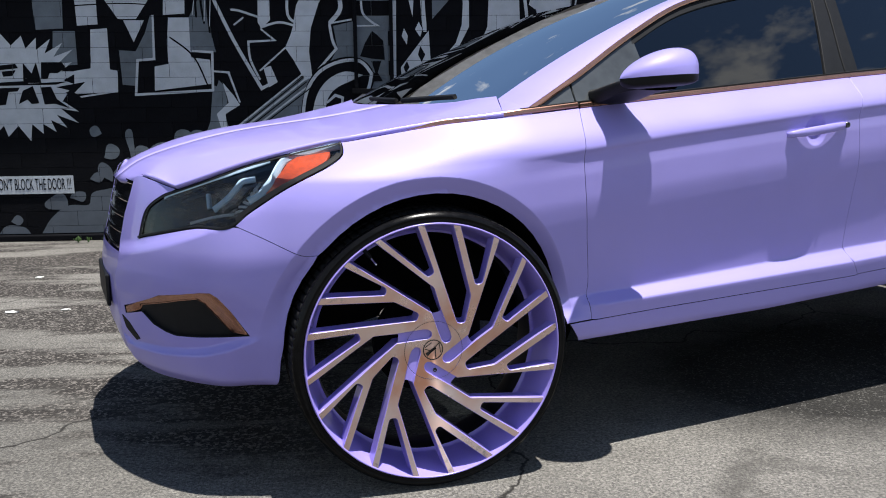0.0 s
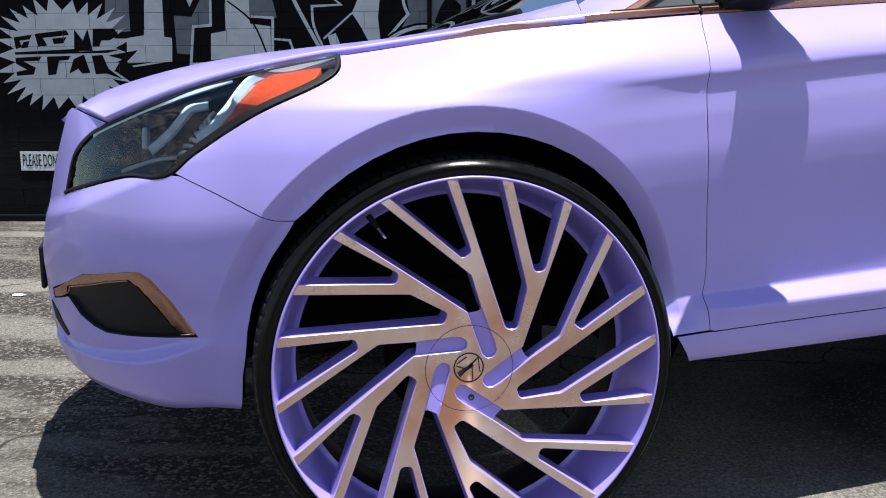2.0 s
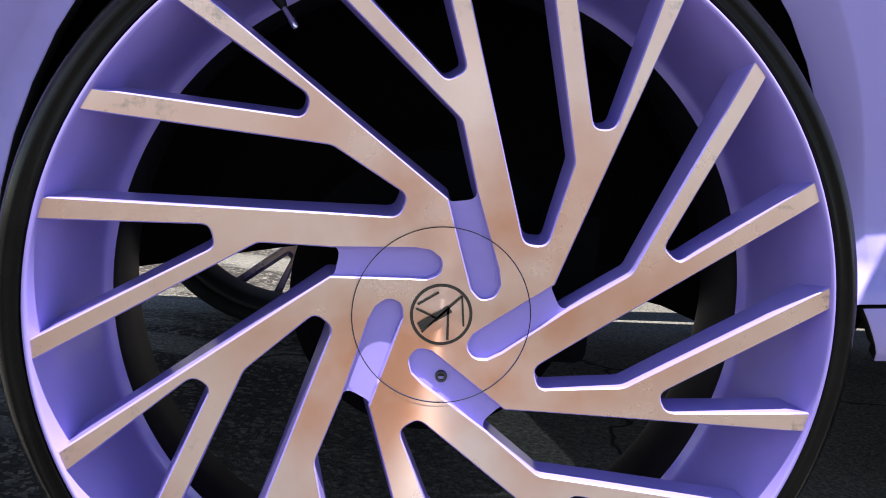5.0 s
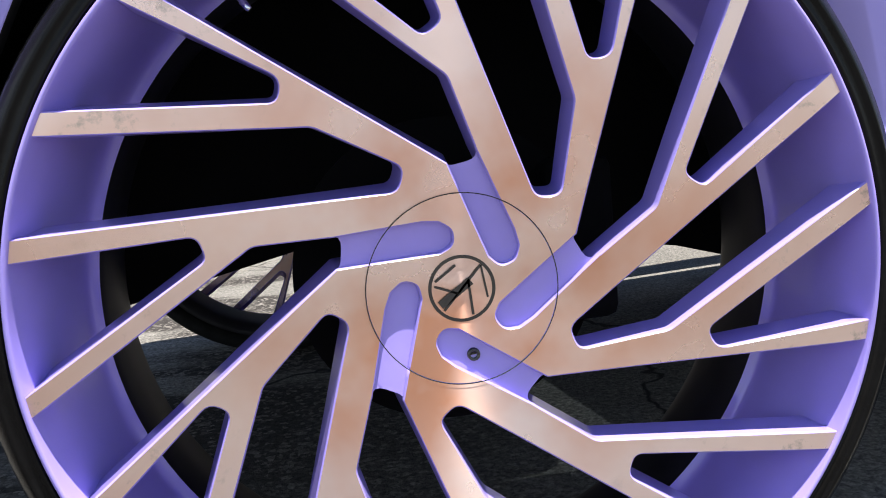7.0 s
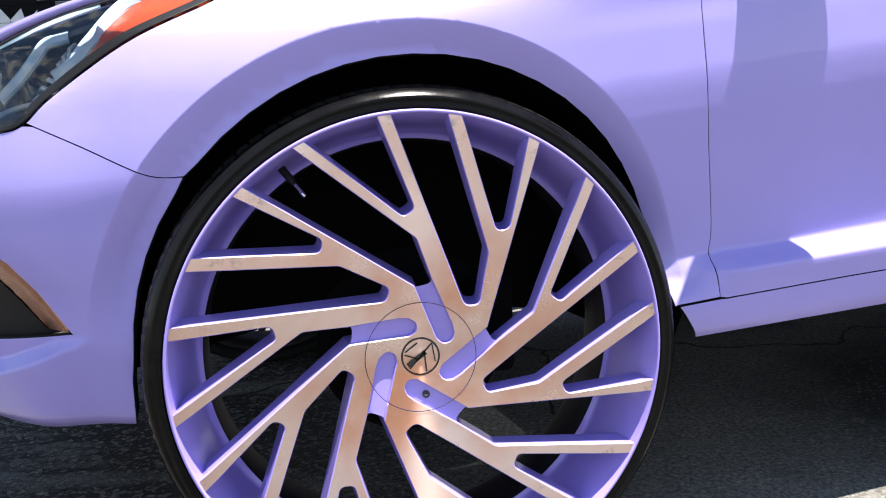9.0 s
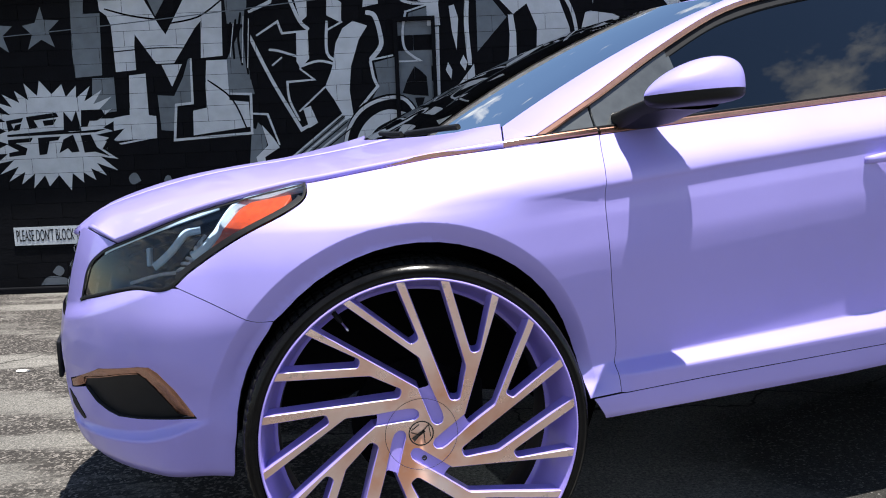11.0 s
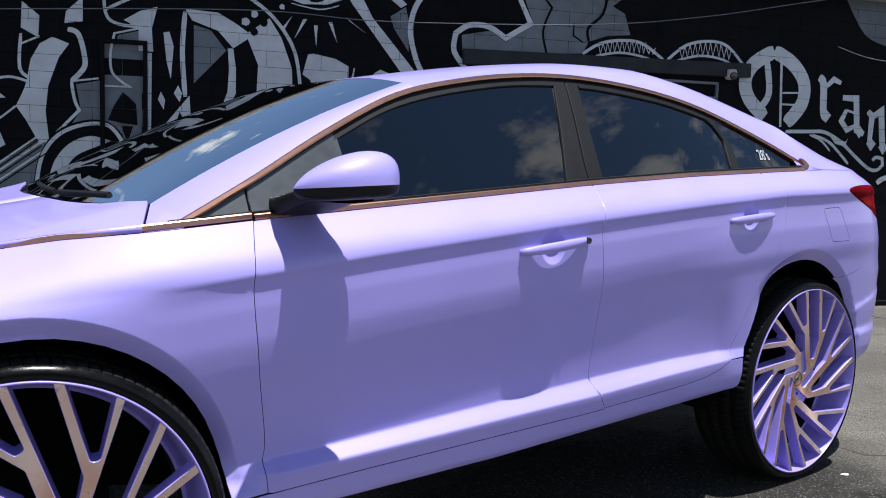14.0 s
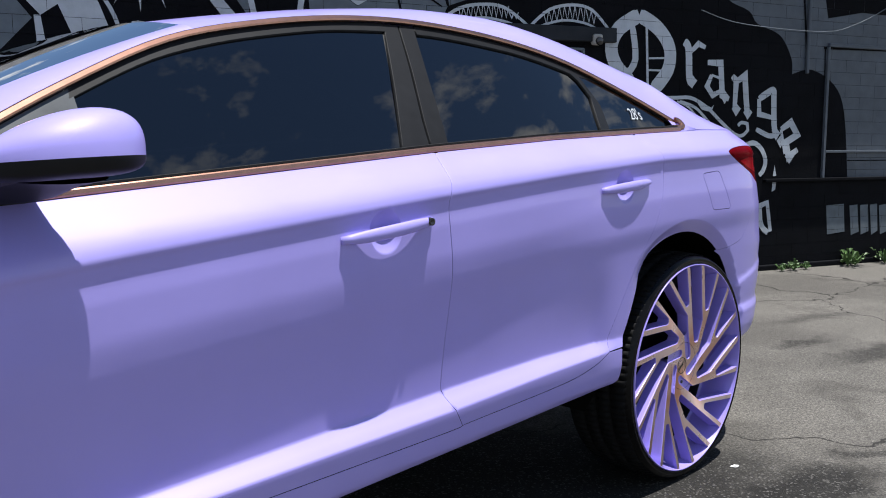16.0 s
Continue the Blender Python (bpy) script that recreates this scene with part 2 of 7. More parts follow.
    l.new(warp.outputs["Color"], add.inputs[0])
    l.new(where.outputs["Object"], add.inputs[2])
    cell, edge = n.new("ShaderNodeTexVoronoi"), n.new("ShaderNodeMapRange")
    cell.feature = "DISTANCE_TO_EDGE"
    cell.inputs["Scale"].default_value = 0.42
    edge.inputs["From Min"].default_value, edge.inputs["From Max"].default_value = 0.0015, 0.0045
    edge.inputs["To Min"].default_value, edge.inputs["To Max"].default_value = 1.0, 0.0
    l.new(add.outputs[0], cell.inputs["Vector"])
    l.new(cell.outputs["Distance"], edge.inputs["Value"])
    col = mix(edge.outputs[0], col, (0.03, 0.028, 0.026))
    # old oil: a large stain with the parked car's shade painted in, drips behind
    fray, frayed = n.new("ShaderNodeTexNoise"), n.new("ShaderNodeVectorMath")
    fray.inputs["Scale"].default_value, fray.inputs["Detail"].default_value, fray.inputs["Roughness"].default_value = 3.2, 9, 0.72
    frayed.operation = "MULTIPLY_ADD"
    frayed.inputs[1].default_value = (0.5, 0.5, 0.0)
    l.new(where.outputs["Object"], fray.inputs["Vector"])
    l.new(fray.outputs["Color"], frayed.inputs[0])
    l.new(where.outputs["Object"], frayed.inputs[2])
    oil_and_shade = mix(stones_at(150.0, 0.84, 1.0), (0.009, 0.0088, 0.0085), (0.12, 0.115, 0.11))
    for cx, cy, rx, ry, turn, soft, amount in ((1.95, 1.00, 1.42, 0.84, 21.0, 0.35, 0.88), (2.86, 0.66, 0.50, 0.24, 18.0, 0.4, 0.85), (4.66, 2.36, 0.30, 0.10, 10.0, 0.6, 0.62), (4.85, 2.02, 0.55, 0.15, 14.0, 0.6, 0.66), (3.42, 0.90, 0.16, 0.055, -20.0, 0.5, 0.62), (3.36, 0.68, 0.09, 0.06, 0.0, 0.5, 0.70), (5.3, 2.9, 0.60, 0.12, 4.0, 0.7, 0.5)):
        off, turned, far_off, mask = n.new("ShaderNodeVectorMath"), n.new("ShaderNodeMapping"), n.new("ShaderNodeVectorMath"), n.new("ShaderNodeMapRange")
        off.operation, far_off.operation = "SUBTRACT", "LENGTH"
        wave = 0.25
        off.inputs[1].default_value = (cx + wave, cy + wave, 0.0)
        turned.vector_type = "TEXTURE"
        turned.inputs["Rotation"].default_value = (0, 0, radians(turn))
        turned.inputs["Scale"].default_value = (rx, ry, 1)
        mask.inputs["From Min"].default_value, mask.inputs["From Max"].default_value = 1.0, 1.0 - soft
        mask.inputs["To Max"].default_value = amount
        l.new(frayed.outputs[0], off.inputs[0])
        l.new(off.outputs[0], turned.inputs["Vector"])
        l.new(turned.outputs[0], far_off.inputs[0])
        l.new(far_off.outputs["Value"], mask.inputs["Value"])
        col = mix(mask.outputs[0], col, oil_and_shade)
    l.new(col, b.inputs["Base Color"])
    high, bump = n.new("ShaderNodeMath"), n.new("ShaderNodeBump")
    high.operation = "ADD"
    l.new(gt.outputs["Fac"], high.inputs[0])
    l.new(pt.outputs["Fac"], high.inputs[1])
    bump.inputs["Strength"].default_value, bump.inputs["Distance"].default_value = 0.7, 0.012
    l.new(high.outputs[0], bump.inputs["Height"])
    l.new(bump.outputs[0], b.inputs["Normal"])
    return m


ASPHALT = lot()

# ---- the shape of the car's skin: x from the front axle to the rear, y inwards from the near wheels, z up ----
MIDDLE, HALF = 0.85, 0.79
SILL_X = (0.396, 1.224, 2.287)
SILL_Z = (0.370, 0.385, 0.432)


def line(x, xs, zs):
    return float(np.interp(x, xs, zs))


def sill_low(x):
    return line(x, SILL_X, SILL_Z)


def sill_gap(x):
    return line(x, (0.427, 0.762, 1.584, 2.045, 2.187, 2.288), (0.435, 0.447, 0.467, 0.488, 0.496, 0.502))


def ledge_low(x):
    return line(x, (0.447, 1.614, 1.944, 2.267), (0.480, 0.521, 0.539, 0.551))


def ledge_high(x):
    return line(x, (0.446, 0.623, 1.603, 1.983, 2.286), (0.512, 0.516, 0.566, 0.582, 0.584))


def crease(x):
    return line(x, (-0.302, 0.156, 0.488, 0.787, 1.527, 2.055, 2.547, 3.054, 3.492), (0.887, 0.926, 0.958, 0.990, 1.059, 1.102, 1.136, 1.152, 1.152))


def belt(x):
    return line(x, (-0.198, 0.091, 0.494, 1.608, 2.09, 2.574, 2.929, 3.386), (0.983, 1.029, 1.067, 1.159, 1.192, 1.216, 1.232, 1.238))


def ease(a, b, x):
    k = min(1.0, max(0.0, (x - a) / (b - a)))
    return k * k * (3 - 2 * k)


def hermite(zs, ys, z):
    """A smooth line through the nodes that does not overshoot."""
    n = len(zs)
    if z <= zs[0]:
        return ys[0] + (z - zs[0]) * (ys[1] - ys[0]) / (zs[1] - zs[0])
    if z >= zs[-1]:
        return ys[-1] + (z - zs[-1]) * (ys[-1] - ys[-2]) / (zs[-1] - zs[-2])
    i = 0
    while z > zs[i + 1]:
        i += 1

    def slope(k):
        return (ys[k + 1] - ys[k]) / (zs[k + 1] - zs[k])

    def tangent(k):
        if k == 0:
            return slope(0)
        if k == n - 1:
            return slope(n - 2)
        a, b = slope(k - 1), slope(k)
        return 0.0 if a * b <= 0 else 2 * a * b / (a + b)
    h = zs[i + 1] - zs[i]
    s = (z - zs[i]) / h
    return ((1 + 2 * s) * (1 - s) ** 2 * ys[i] + s * (1 - s) ** 2 * h * tangent(i)
            + s * s * (3 - 2 * s) * ys[i + 1] + s * s * (s - 1) * h * tangent(i + 1))


FRONT_Z = (0.30, 0.335, 0.42, 0.45, 0.50, 0.60, 0.70, 0.80, 0.88, 0.94, 0.985, 1.05)
FRONT_Y = (0.07, 0.02, 0.002, -0.006, -0.016, -0.036, -0.052, -0.045, -0.02, 0.05, 0.125, 0.25)


def plan(x, z):
    """How far the body curves in towards its nose and tail."""
    if x < 0.15:
        reach = 0.96 - 0.2 * max(0.0, z - 0.55) - 0.3 * max(0.0, 0.42 - z)
        k = min(1.0, (0.15 - x) / reach) ** 3.05
        return HALF * (1 - (1 - k) ** 0.6)
    if x > 2.59:
        reach = 1.26 - 0.25 * max(0.0, 0.65 - z) - 0.5 * max(0.0, z - 0.80)
        k = min(1.0, (x - 2.59) / reach) ** 4.6
        return HALF * (1 - (1 - k) ** 0.55)
    return 0.0


def skin(x, z):
    """The side of the body."""
    xm = min(max(x, 0.4), 2.3)
    low, high, c, b = ledge_low(xm), ledge_high(xm), crease(x), belt(x)
    fade = ease(1.65, 2.3, x)
    swell = ease(1.85, 2.35, x)
    flat = ease(2.20, 2.33, x)
    end = ease(0.56, 0.43, x)
    calm = ease(0.50, 0.12, x)
    zs = (sill_low(xm), sill_low(xm) + 0.02, sill_gap(xm), low, low + 0.004, high - 0.004, high, high + 0.03, c - 0.28, c - 0.2, c - 0.14, c - 0.085, c - 0.042, c - 0.018, c - 0.006, c + 0.008, b, b + 0.08)
    y_low, y_high = -0.055 + 0.003 * fade + 0.004 * flat + 0.032 * end, -0.0165 - 0.006 * fade - 0.016 * flat
    slant = (y_high - y_low) * 0.003 / (high - low)
    ys = (-0.022, -0.038, -0.047, y_low, y_low + slant, y_high - slant, y_high, -0.018 - 0.006 * fade - 0.016 * flat, -0.0405 - 0.014 * swell, -0.0555 - 0.008 * swell, -0.0605 - 0.0035 * swell, -0.0605, -0.0585 - 0.001 * calm, -0.0605 + 0.002 * calm, -0.0645 + 0.0075 * calm, -0.0615 + 0.006 * calm, 0.024, 0.09)
    y = hermite(zs, ys, z)
    w = ease(0.32, -0.35, x)
    if w > 0:
        y += w * (hermite(FRONT_Z, FRONT_Y, z) - y)
    # the lips of the wheel arches turn inwards
    for cx, rx, rz, lip in ((-0.008, 0.455, 0.470, 0.09), (2.722, 0.480, 0.508, 0.09)):
        d = math.hypot((x - cx) / rx, (z - 0.42) / rz)
        if z > 0.42:
            if d < 1:
                y += 0.030 * min(1.0, (1 - d) / lip) * ease(0.42, 0.60, z) * (ease(2.38, 2.54, x) if 1.5 < x < 2.7 else 1.0)
    # the facet below the headlight
    if x < -0.40:
        k = 0.747 + 0.5 * (x + 0.58)
        y -= 0.038 * ease(k + 0.034, k - 0.002, z) * ease(-0.40, -0.60, x) * ease(0.50, 0.62, z)
        # the lip along its foot
        k = line(x, (-0.80, -0.75, -0.68, -0.59, -0.50, -0.42), (0.400, 0.378, 0.386, 0.406, 0.446, 0.47))
        y -= 0.044 * ease(k + 0.017, k - 0.001, z) * ease(-0.44, -0.56, x)
    # the ledge of the rear bumper
    if x > 2.95:
        k = 0.658 + 0.16 * (x - 3.1)
        y -= 0.006 * ease(k + 0.02, k - 0.01, z) * ease(2.95, 3.15, x)
    # the cups behind the door handles
    for cx, cz in ((1.370, 0.984), (2.328, 1.052)):
        d = math.hypot((x - cx) / 0.048, (z - cz) / 0.050)
        if d < 1:
            y += 0.014 * (1 - d * d)
    return y + plan(x, z)


def glasshouse(x, z):
    """The side windows and pillars, leaning inwards."""
    b = belt(x)
    return 0.032 + 0.60 * (z - b) + 0.10 * max(0.0, z - b) ** 2 + 0.10 * max(0.0, x - 2.1) ** 2 * (1 - ease(2.4, 2.95, x)) + 0.05 * max(0.0, 0.5 - x)

# ---- geometry helpers ----
from mathutils import geometry

car = tagged(new("car"), "lavender wrapped four-door saloon with copper trim on oversized wheels", "car")
car.matrix_world = pose(0, 0, 0, 0, 0, CAR_TURN)


def mesh_part(name, verts, faces, material, parent, label="", normals=None, smooth=True, m=None):
    """One mesh object under a thing or a part."""
    me = bpy.data.meshes.new(name)
    me.from_pydata([tuple(v) for v in verts], [], faces)
    for one in (material if isinstance(material, (list, tuple)) else [material]):
        me.materials.append(one)
    me.polygons.foreach_set("use_smooth", [smooth] * len(me.polygons))
    if normals is not None:
        me.normals_split_custom_set_from_vertices([tuple(n) for n in normals])
    me.update()
    ob = new(name, me)
    if parent is not None:
        ob.parent = parent
    if m is not None:
        ob.matrix_basis = m
    if label:
        tagged(ob, label)
    return ob


def part(name, bm, material, parent, label="", smooth=False, m=None):
    me = bpy.data.meshes.new(name)
    bm.to_mesh(me)
    bm.free()
    for one in (material if isinstance(material, (list, tuple)) else [material]):
        me.materials.append(one)
    me.polygons.foreach_set("use_smooth", [smooth] * len(me.polygons))
    ob = new(name, me)
    if parent is not None:
        ob.parent = parent
    if m is not None:
        ob.matrix_basis = m
    if label:
        tagged(ob, label)
    return ob


def bevelled(size, centre, bevel=0.006, segments=2, turn=None):
    """A box with rounded edges."""
    bm = bmesh.new()
    bmesh.ops.create_cube(bm, size=1.0)
    bmesh.ops.scale(bm, vec=size, verts=bm.verts)
    if bevel:
        bmesh.ops.bevel(bm, geom=bm.edges[:], offset=bevel, segments=segments, affect="EDGES", profile=0.5)
    if turn is not None:
        bmesh.ops.transform(bm, matrix=turn, verts=bm.verts)
    bmesh.ops.translate(bm, vec=centre, verts=bm.verts)
    return bm


def spline(pts, n=8):
    """Points along a smooth line through pts."""
    pts = [np.array(p, float) for p in pts]
    out = []
    for i in range(len(pts) - 1):
        a, b = pts[max(i - 1, 0)], pts[i]
        c, d = pts[i + 1], pts[min(i + 2, len(pts) - 1)]
        for k in range(n):
            s = k / n
            out.append(0.5 * (2 * b + (c - a) * s + (2 * a - 5 * b + 4 * c - d) * s * s + (3 * b - a - 3 * c + d) * s ** 3))
    out.append(pts[-1])
    return out


def resample(loop, step):
    """A closed outline with points about step apart; corners stay."""
    out = []
    for a, b in zip(loop, loop[1:] + loop[:1]):
        a, b = np.array(a, float), np.array(b, float)
        n = max(1, int(round(np.linalg.norm(b - a) / step)))
        out += [a + (b - a) * k / n for k in range(n)]
    return [p for i, p in enumerate(out) if np.linalg.norm(p - out[i - 1]) > 1e-5]


def area(loop):
    return 0.5 * sum(a[0] * b[1] - b[0] * a[1] for a, b in zip(loop, loop[1:] + loop[:1]))


def inset(loop, d):
    """The outline moved inwards by d (for one that runs anticlockwise)."""
    out, n = [], len(loop)
    for i in range(n):
        a, b, c = loop[i - 1], loop[i], loop[(i + 1) % n]
        u, v = b - a, c - b
        u, v = u / (np.linalg.norm(u) + 1e-9), v / (np.linalg.norm(v) + 1e-9)
        nu, nv = np.array((-u[1], u[0])), np.array((-v[1], v[0]))
        k = nu + nv
        out.append(b + d * k / max(0.5, 1 + nu @ nv))
    return out


def inside(pts, loop):
    """Which of the points lie in the outline."""
    pts, loop = np.asarray(pts), np.asarray(loop)
    x, y = pts[:, 0], pts[:, 1]
    hit = np.zeros(len(pts), bool)
    for a, b in zip(loop, np.roll(loop, -1, axis=0)):
        cross = (a[1] > y) != (b[1] > y)
        with np.errstate(divide="ignore", invalid="ignore"):
            hit ^= cross & (x < (b[0] - a[0]) * (y - a[1]) / (b[1] - a[1]) + a[0])
    return hit


def fill(loops, step, grid=None, rows=()):
    """Triangles over the first outline less the others, with inner points about step apart."""
    verts, edges = [], []
    for loop in loops:
        k = len(verts)
        verts += [Vector((float(p[0]), float(p[1]))) for p in loop]
        edges += [(k + i, k + (i + 1) % len(loop)) for i in range(len(loop))]
    rim = np.array([(v.x, v.y) for v in verts])
    if grid is None:
        lo, hi = rim.min(0), rim.max(0)
        gx, gy = np.meshgrid(np.arange(lo[0] + step / 2, hi[0], step), np.arange(lo[1] + step / 2, hi[1], step))
        grid = np.stack((gx.ravel(), gy.ravel()), 1)
        if len(rows):
            far_off = np.array([((rows - p) ** 2).sum(1).min() for p in grid]) > (0.75 * step) ** 2
            grid = np.concatenate((grid[far_off], rows))
    if len(grid):
        ok = inside(grid, loops[0])
        for hole in loops[1:]:
            ok &= ~inside(grid, hole)
        grid = grid[ok]
    if len(grid):
        near = np.array([((rim - p) ** 2).sum(1).min() for p in grid])
        verts += [Vector((float(p[0]), float(p[1]))) for p in grid[near > 0.006 ** 2]]
    vs, _, fs, _, _, _ = geometry.delaunay_2d_cdt(verts, edges, [], 0, 1e-7)
    pts = np.array([(v.x, v.y) for v in vs])
    tri = np.array([f for f in fs if len(f) == 3])
    mid = pts[tri].mean(1)
    ok = inside(mid, loops[0])
    for hole in loops[1:]:
        ok &= ~inside(mid, hole)
    return pts, [tuple(int(i) for i in f) for f in tri[ok]]


def panel(name, outline, material, parent, surface, holes=(), step=0.03, gap=0.0013, depth=0.014, label="", out=0.0, far=False, rows=()):
    """A sheet of the body over an outline of (x, z), lifted to y = surface(x, z), with edges that turn in."""
    loops = []
    for k, loop in enumerate((outline, *holes)):
        loop = [np.array(p[:2], float) for p in loop]
        if area(loop) < 0:
            loop = loop[::-1]
        loop = resample(loop, min(step, 0.025))
        loops.append(inset(loop, gap if k == 0 else -gap))
    pts, tris = fill(loops, step, rows=np.array(rows))

    def lift(p, d=0.0):
        x, z = float(p[0]), float(p[1])
        h = 0.002
        y = surface(x, z)
        n = Vector(((surface(x + h, z) - surface(x - h, z)) / (2 * h), -1.0, (surface(x, z + h) - surface(x, z - h)) / (2 * h))).normalized()
        v = Vector((x, y, z)) + n * (out - d)
        return v, n
    verts, normals = [], []
    for p in pts:
        v, n = lift(p)
        verts.append(v)
        normals.append(n)
    faces = [f if area([pts[i] for i in f]) > 0 else f[::-1] for f in tris]
    for k, loop in enumerate(loops):
        base, n = len(verts), len(loop)
        for i, p in enumerate(loop):
            v, nn = lift(p)
            u = loop[(i + 1) % n] - loop[i - 1]
            side = Vector((float(u[1]), 0, -float(u[0]))).normalized() * (1 if k == 0 else -1)
            side = (side - nn * side.dot(nn)).normalized()
            verts += [v, v - nn * 0.0014 + side * 0.0006, v - nn * depth + side * 0.0006]
            normals += [nn, (nn + side).normalized(), side]
        for i in range(n):
            a, b = base + 3 * i, base + 3 * ((i + 1) % n)
            for s in (0, 1):
                quad = (a + s, a + s + 1, b + s + 1, b + s)
                faces.append(quad if k == 0 else quad[::-1])
    # the faces above are wound for a sheet that faces the near side (towards -y)
    if far:
        verts = [Vector((v.x, 2 * MIDDLE - v.y, v.z)) for v in verts]
        normals = [Vector((n.x, -n.y, n.z)) for n in normals]
        faces = [f[::-1] for f in faces]
    deep = [0] * len(tris)
    for loop in loops:
        deep += [0, 1] * len(loop)
    if material is not PAINT:
        return mesh_part(name, verts, faces, material, parent, label, normals)
    # matt black on the shut-line flanks paints in the shade of the gaps
    ob = mesh_part(name, verts, faces, [material, MATT_BLACK], parent, label, normals)
    ob.data.polygons.foreach_set("material_index", deep)
    return ob


def loft(name, rows, material, parent, label="", thick=0.0, m=None, both=False):
    """A smooth sheet through rows of points."""
    nr, nc = len(rows), len(rows[0])
    verts = [Vector([float(c) for c in p]) for row in rows for p in row]
    faces = [(r * nc + c, r * nc + c + 1, (r + 1) * nc + c + 1, (r + 1) * nc + c) for r in range(nr - 1) for c in range(nc - 1)]
    if both:
        k = len(verts)
        verts += [Vector((v.x, 2 * MIDDLE - v.y, v.z)) for v in verts]
        faces += [tuple(k + i for i in f[::-1]) for f in faces]
    ob = mesh_part(name, verts, faces, material, parent, label, m=m)
    if thick:
        mod = ob.modifiers.new("thickness", "SOLIDIFY")
        mod.thickness, mod.offset = thick, -1
    return ob


def strip(name, pts, ups, width, thick, material, parent, label=""):
    """A bar with softened edges along pts; ups: the way it faces, at each point."""
    pts, ups = [Vector([float(c) for c in p]) for p in pts], [Vector(u).normalized() for u in ups]
    shape = ((-0.5, 0), (-0.5, 0.7), (-0.3, 1), (0.3, 1), (0.5, 0.7), (0.5, 0))
    verts, faces, k = [], [], len(shape)
    for i, p in enumerate(pts):
        run = (pts[min(i + 1, len(pts) - 1)] - pts[max(i - 1, 0)]).normalized()
        across = run.cross(ups[i]).normalized()
        verts += [p + across * (a * width) + ups[i] * (h * thick) for a, h in shape]
    for i in range(len(pts) - 1):
        for j in range(k):
            faces.append((i * k + j, i * k + (j + 1) % k, (i + 1) * k + (j + 1) % k, (i + 1) * k + j))
    faces += [tuple(range(k))[::-1], tuple((len(pts) - 1) * k + j for j in range(k))]
    ob = mesh_part(name, verts, faces, material, parent, label, smooth=False)
    bm = bmesh.new()
    bm.from_mesh(ob.data)
    bmesh.ops.recalc_face_normals(bm, faces=bm.faces[:])
    bm.to_mesh(ob.data)
    bm.free()
    return ob


def lathe(profile, n=96):
    """A turned shape round the y axis from (radius, y) pairs: vertices and faces."""
    verts, faces, k = [], [], len(profile)
    for i in range(n):
        a = 2 * math.pi * i / n
        verts += [(r * math.cos(a), y, r * math.sin(a)) for r, y in profile]
    for i in range(n):
        for j in range(k - 1):
            faces.append((i * k + j, i * k + j + 1, ((i + 1) % n) * k + j + 1, ((i + 1) % n) * k + j))
    return verts, faces

# ---- the car's body ----
def arch(cx, rx, rz, a0, a1, n=26, cz=0.42):
    return [(cx + rx * math.cos(radians(a0 + (a1 - a0) * k / n)), cz + rz * math.sin(radians(a0 + (a1 - a0) * k / n))) for k in range(n + 1)]


FRONT_ARCH = arch(0.007, 0.41, 0.424, 178, 2)
REAR_ARCH = [(2.352, 0.553), (2.366, 0.585), (2.398, 0.650), (2.436, 0.725)] + arch(2.734, 0.439, 0.464, 131, 0)
GAP_1 = spline([(0.503, 0.441), (0.500, 0.500), (0.505, 0.567), (0.473, 0.758), (0.459, 0.948), (0.493, 1.065)], 6)
GAP_2 = spline([(1.632, 0.471), (1.587, 0.552), (1.586, 0.658), (1.590, 0.821), (1.571, 1.024), (1.588, 1.094), (1.605, 1.157)], 6)
GAP_3 = spline([(2.279, 0.551), (2.296, 0.607), (2.387, 0.761), (2.507, 0.935), (2.545, 1.053), (2.536, 1.149), (2.494, 1.209)], 6)
DOOR_FOOT_R = spline([(1.638, 0.473), (2.045, 0.495), (2.186, 0.517), (2.257, 0.541), (2.279, 0.551)], 6)
LAMP_TOP = spline([(-0.721, 0.709), (-0.699, 0.789), (-0.666, 0.831), (-0.622, 0.858), (-0.492, 0.914), (-0.360, 0.953), (-0.204, 0.985)], 6)
LAMP_LOW = spline([(-0.204, 0.985), (-0.217, 0.953), (-0.258, 0.926), (-0.369, 0.875), (-0.471, 0.808), (-0.510, 0.774), (-0.540, 0.763), (-0.595, 0.760), (-0.693, 0.724), (-0.721, 0.709)], 6)
SEAM = spline([(-0.510, 0.774), (-0.442, 0.739), (-0.359, 0.695), (-0.313, 0.691)], 5)


def strip_line(n=30, a=-0.204, b=0.494):
    return [(a + (b - a) * k / n, belt(a + (b - a) * k / n)) for k in range(n + 1)]


def on_skin(p, out=0.0, surface=skin):
    x, z = float(p[0]), float(p[1])
    h = 0.003
    n = Vector(((surface(x + h, z) - surface(x - h, z)) / (2 * h), -1.0, (surface(x, z + h) - surface(x, z - h)) / (2 * h))).normalized()
    return Vector((x, surface(x, z), z)) + n * out, n


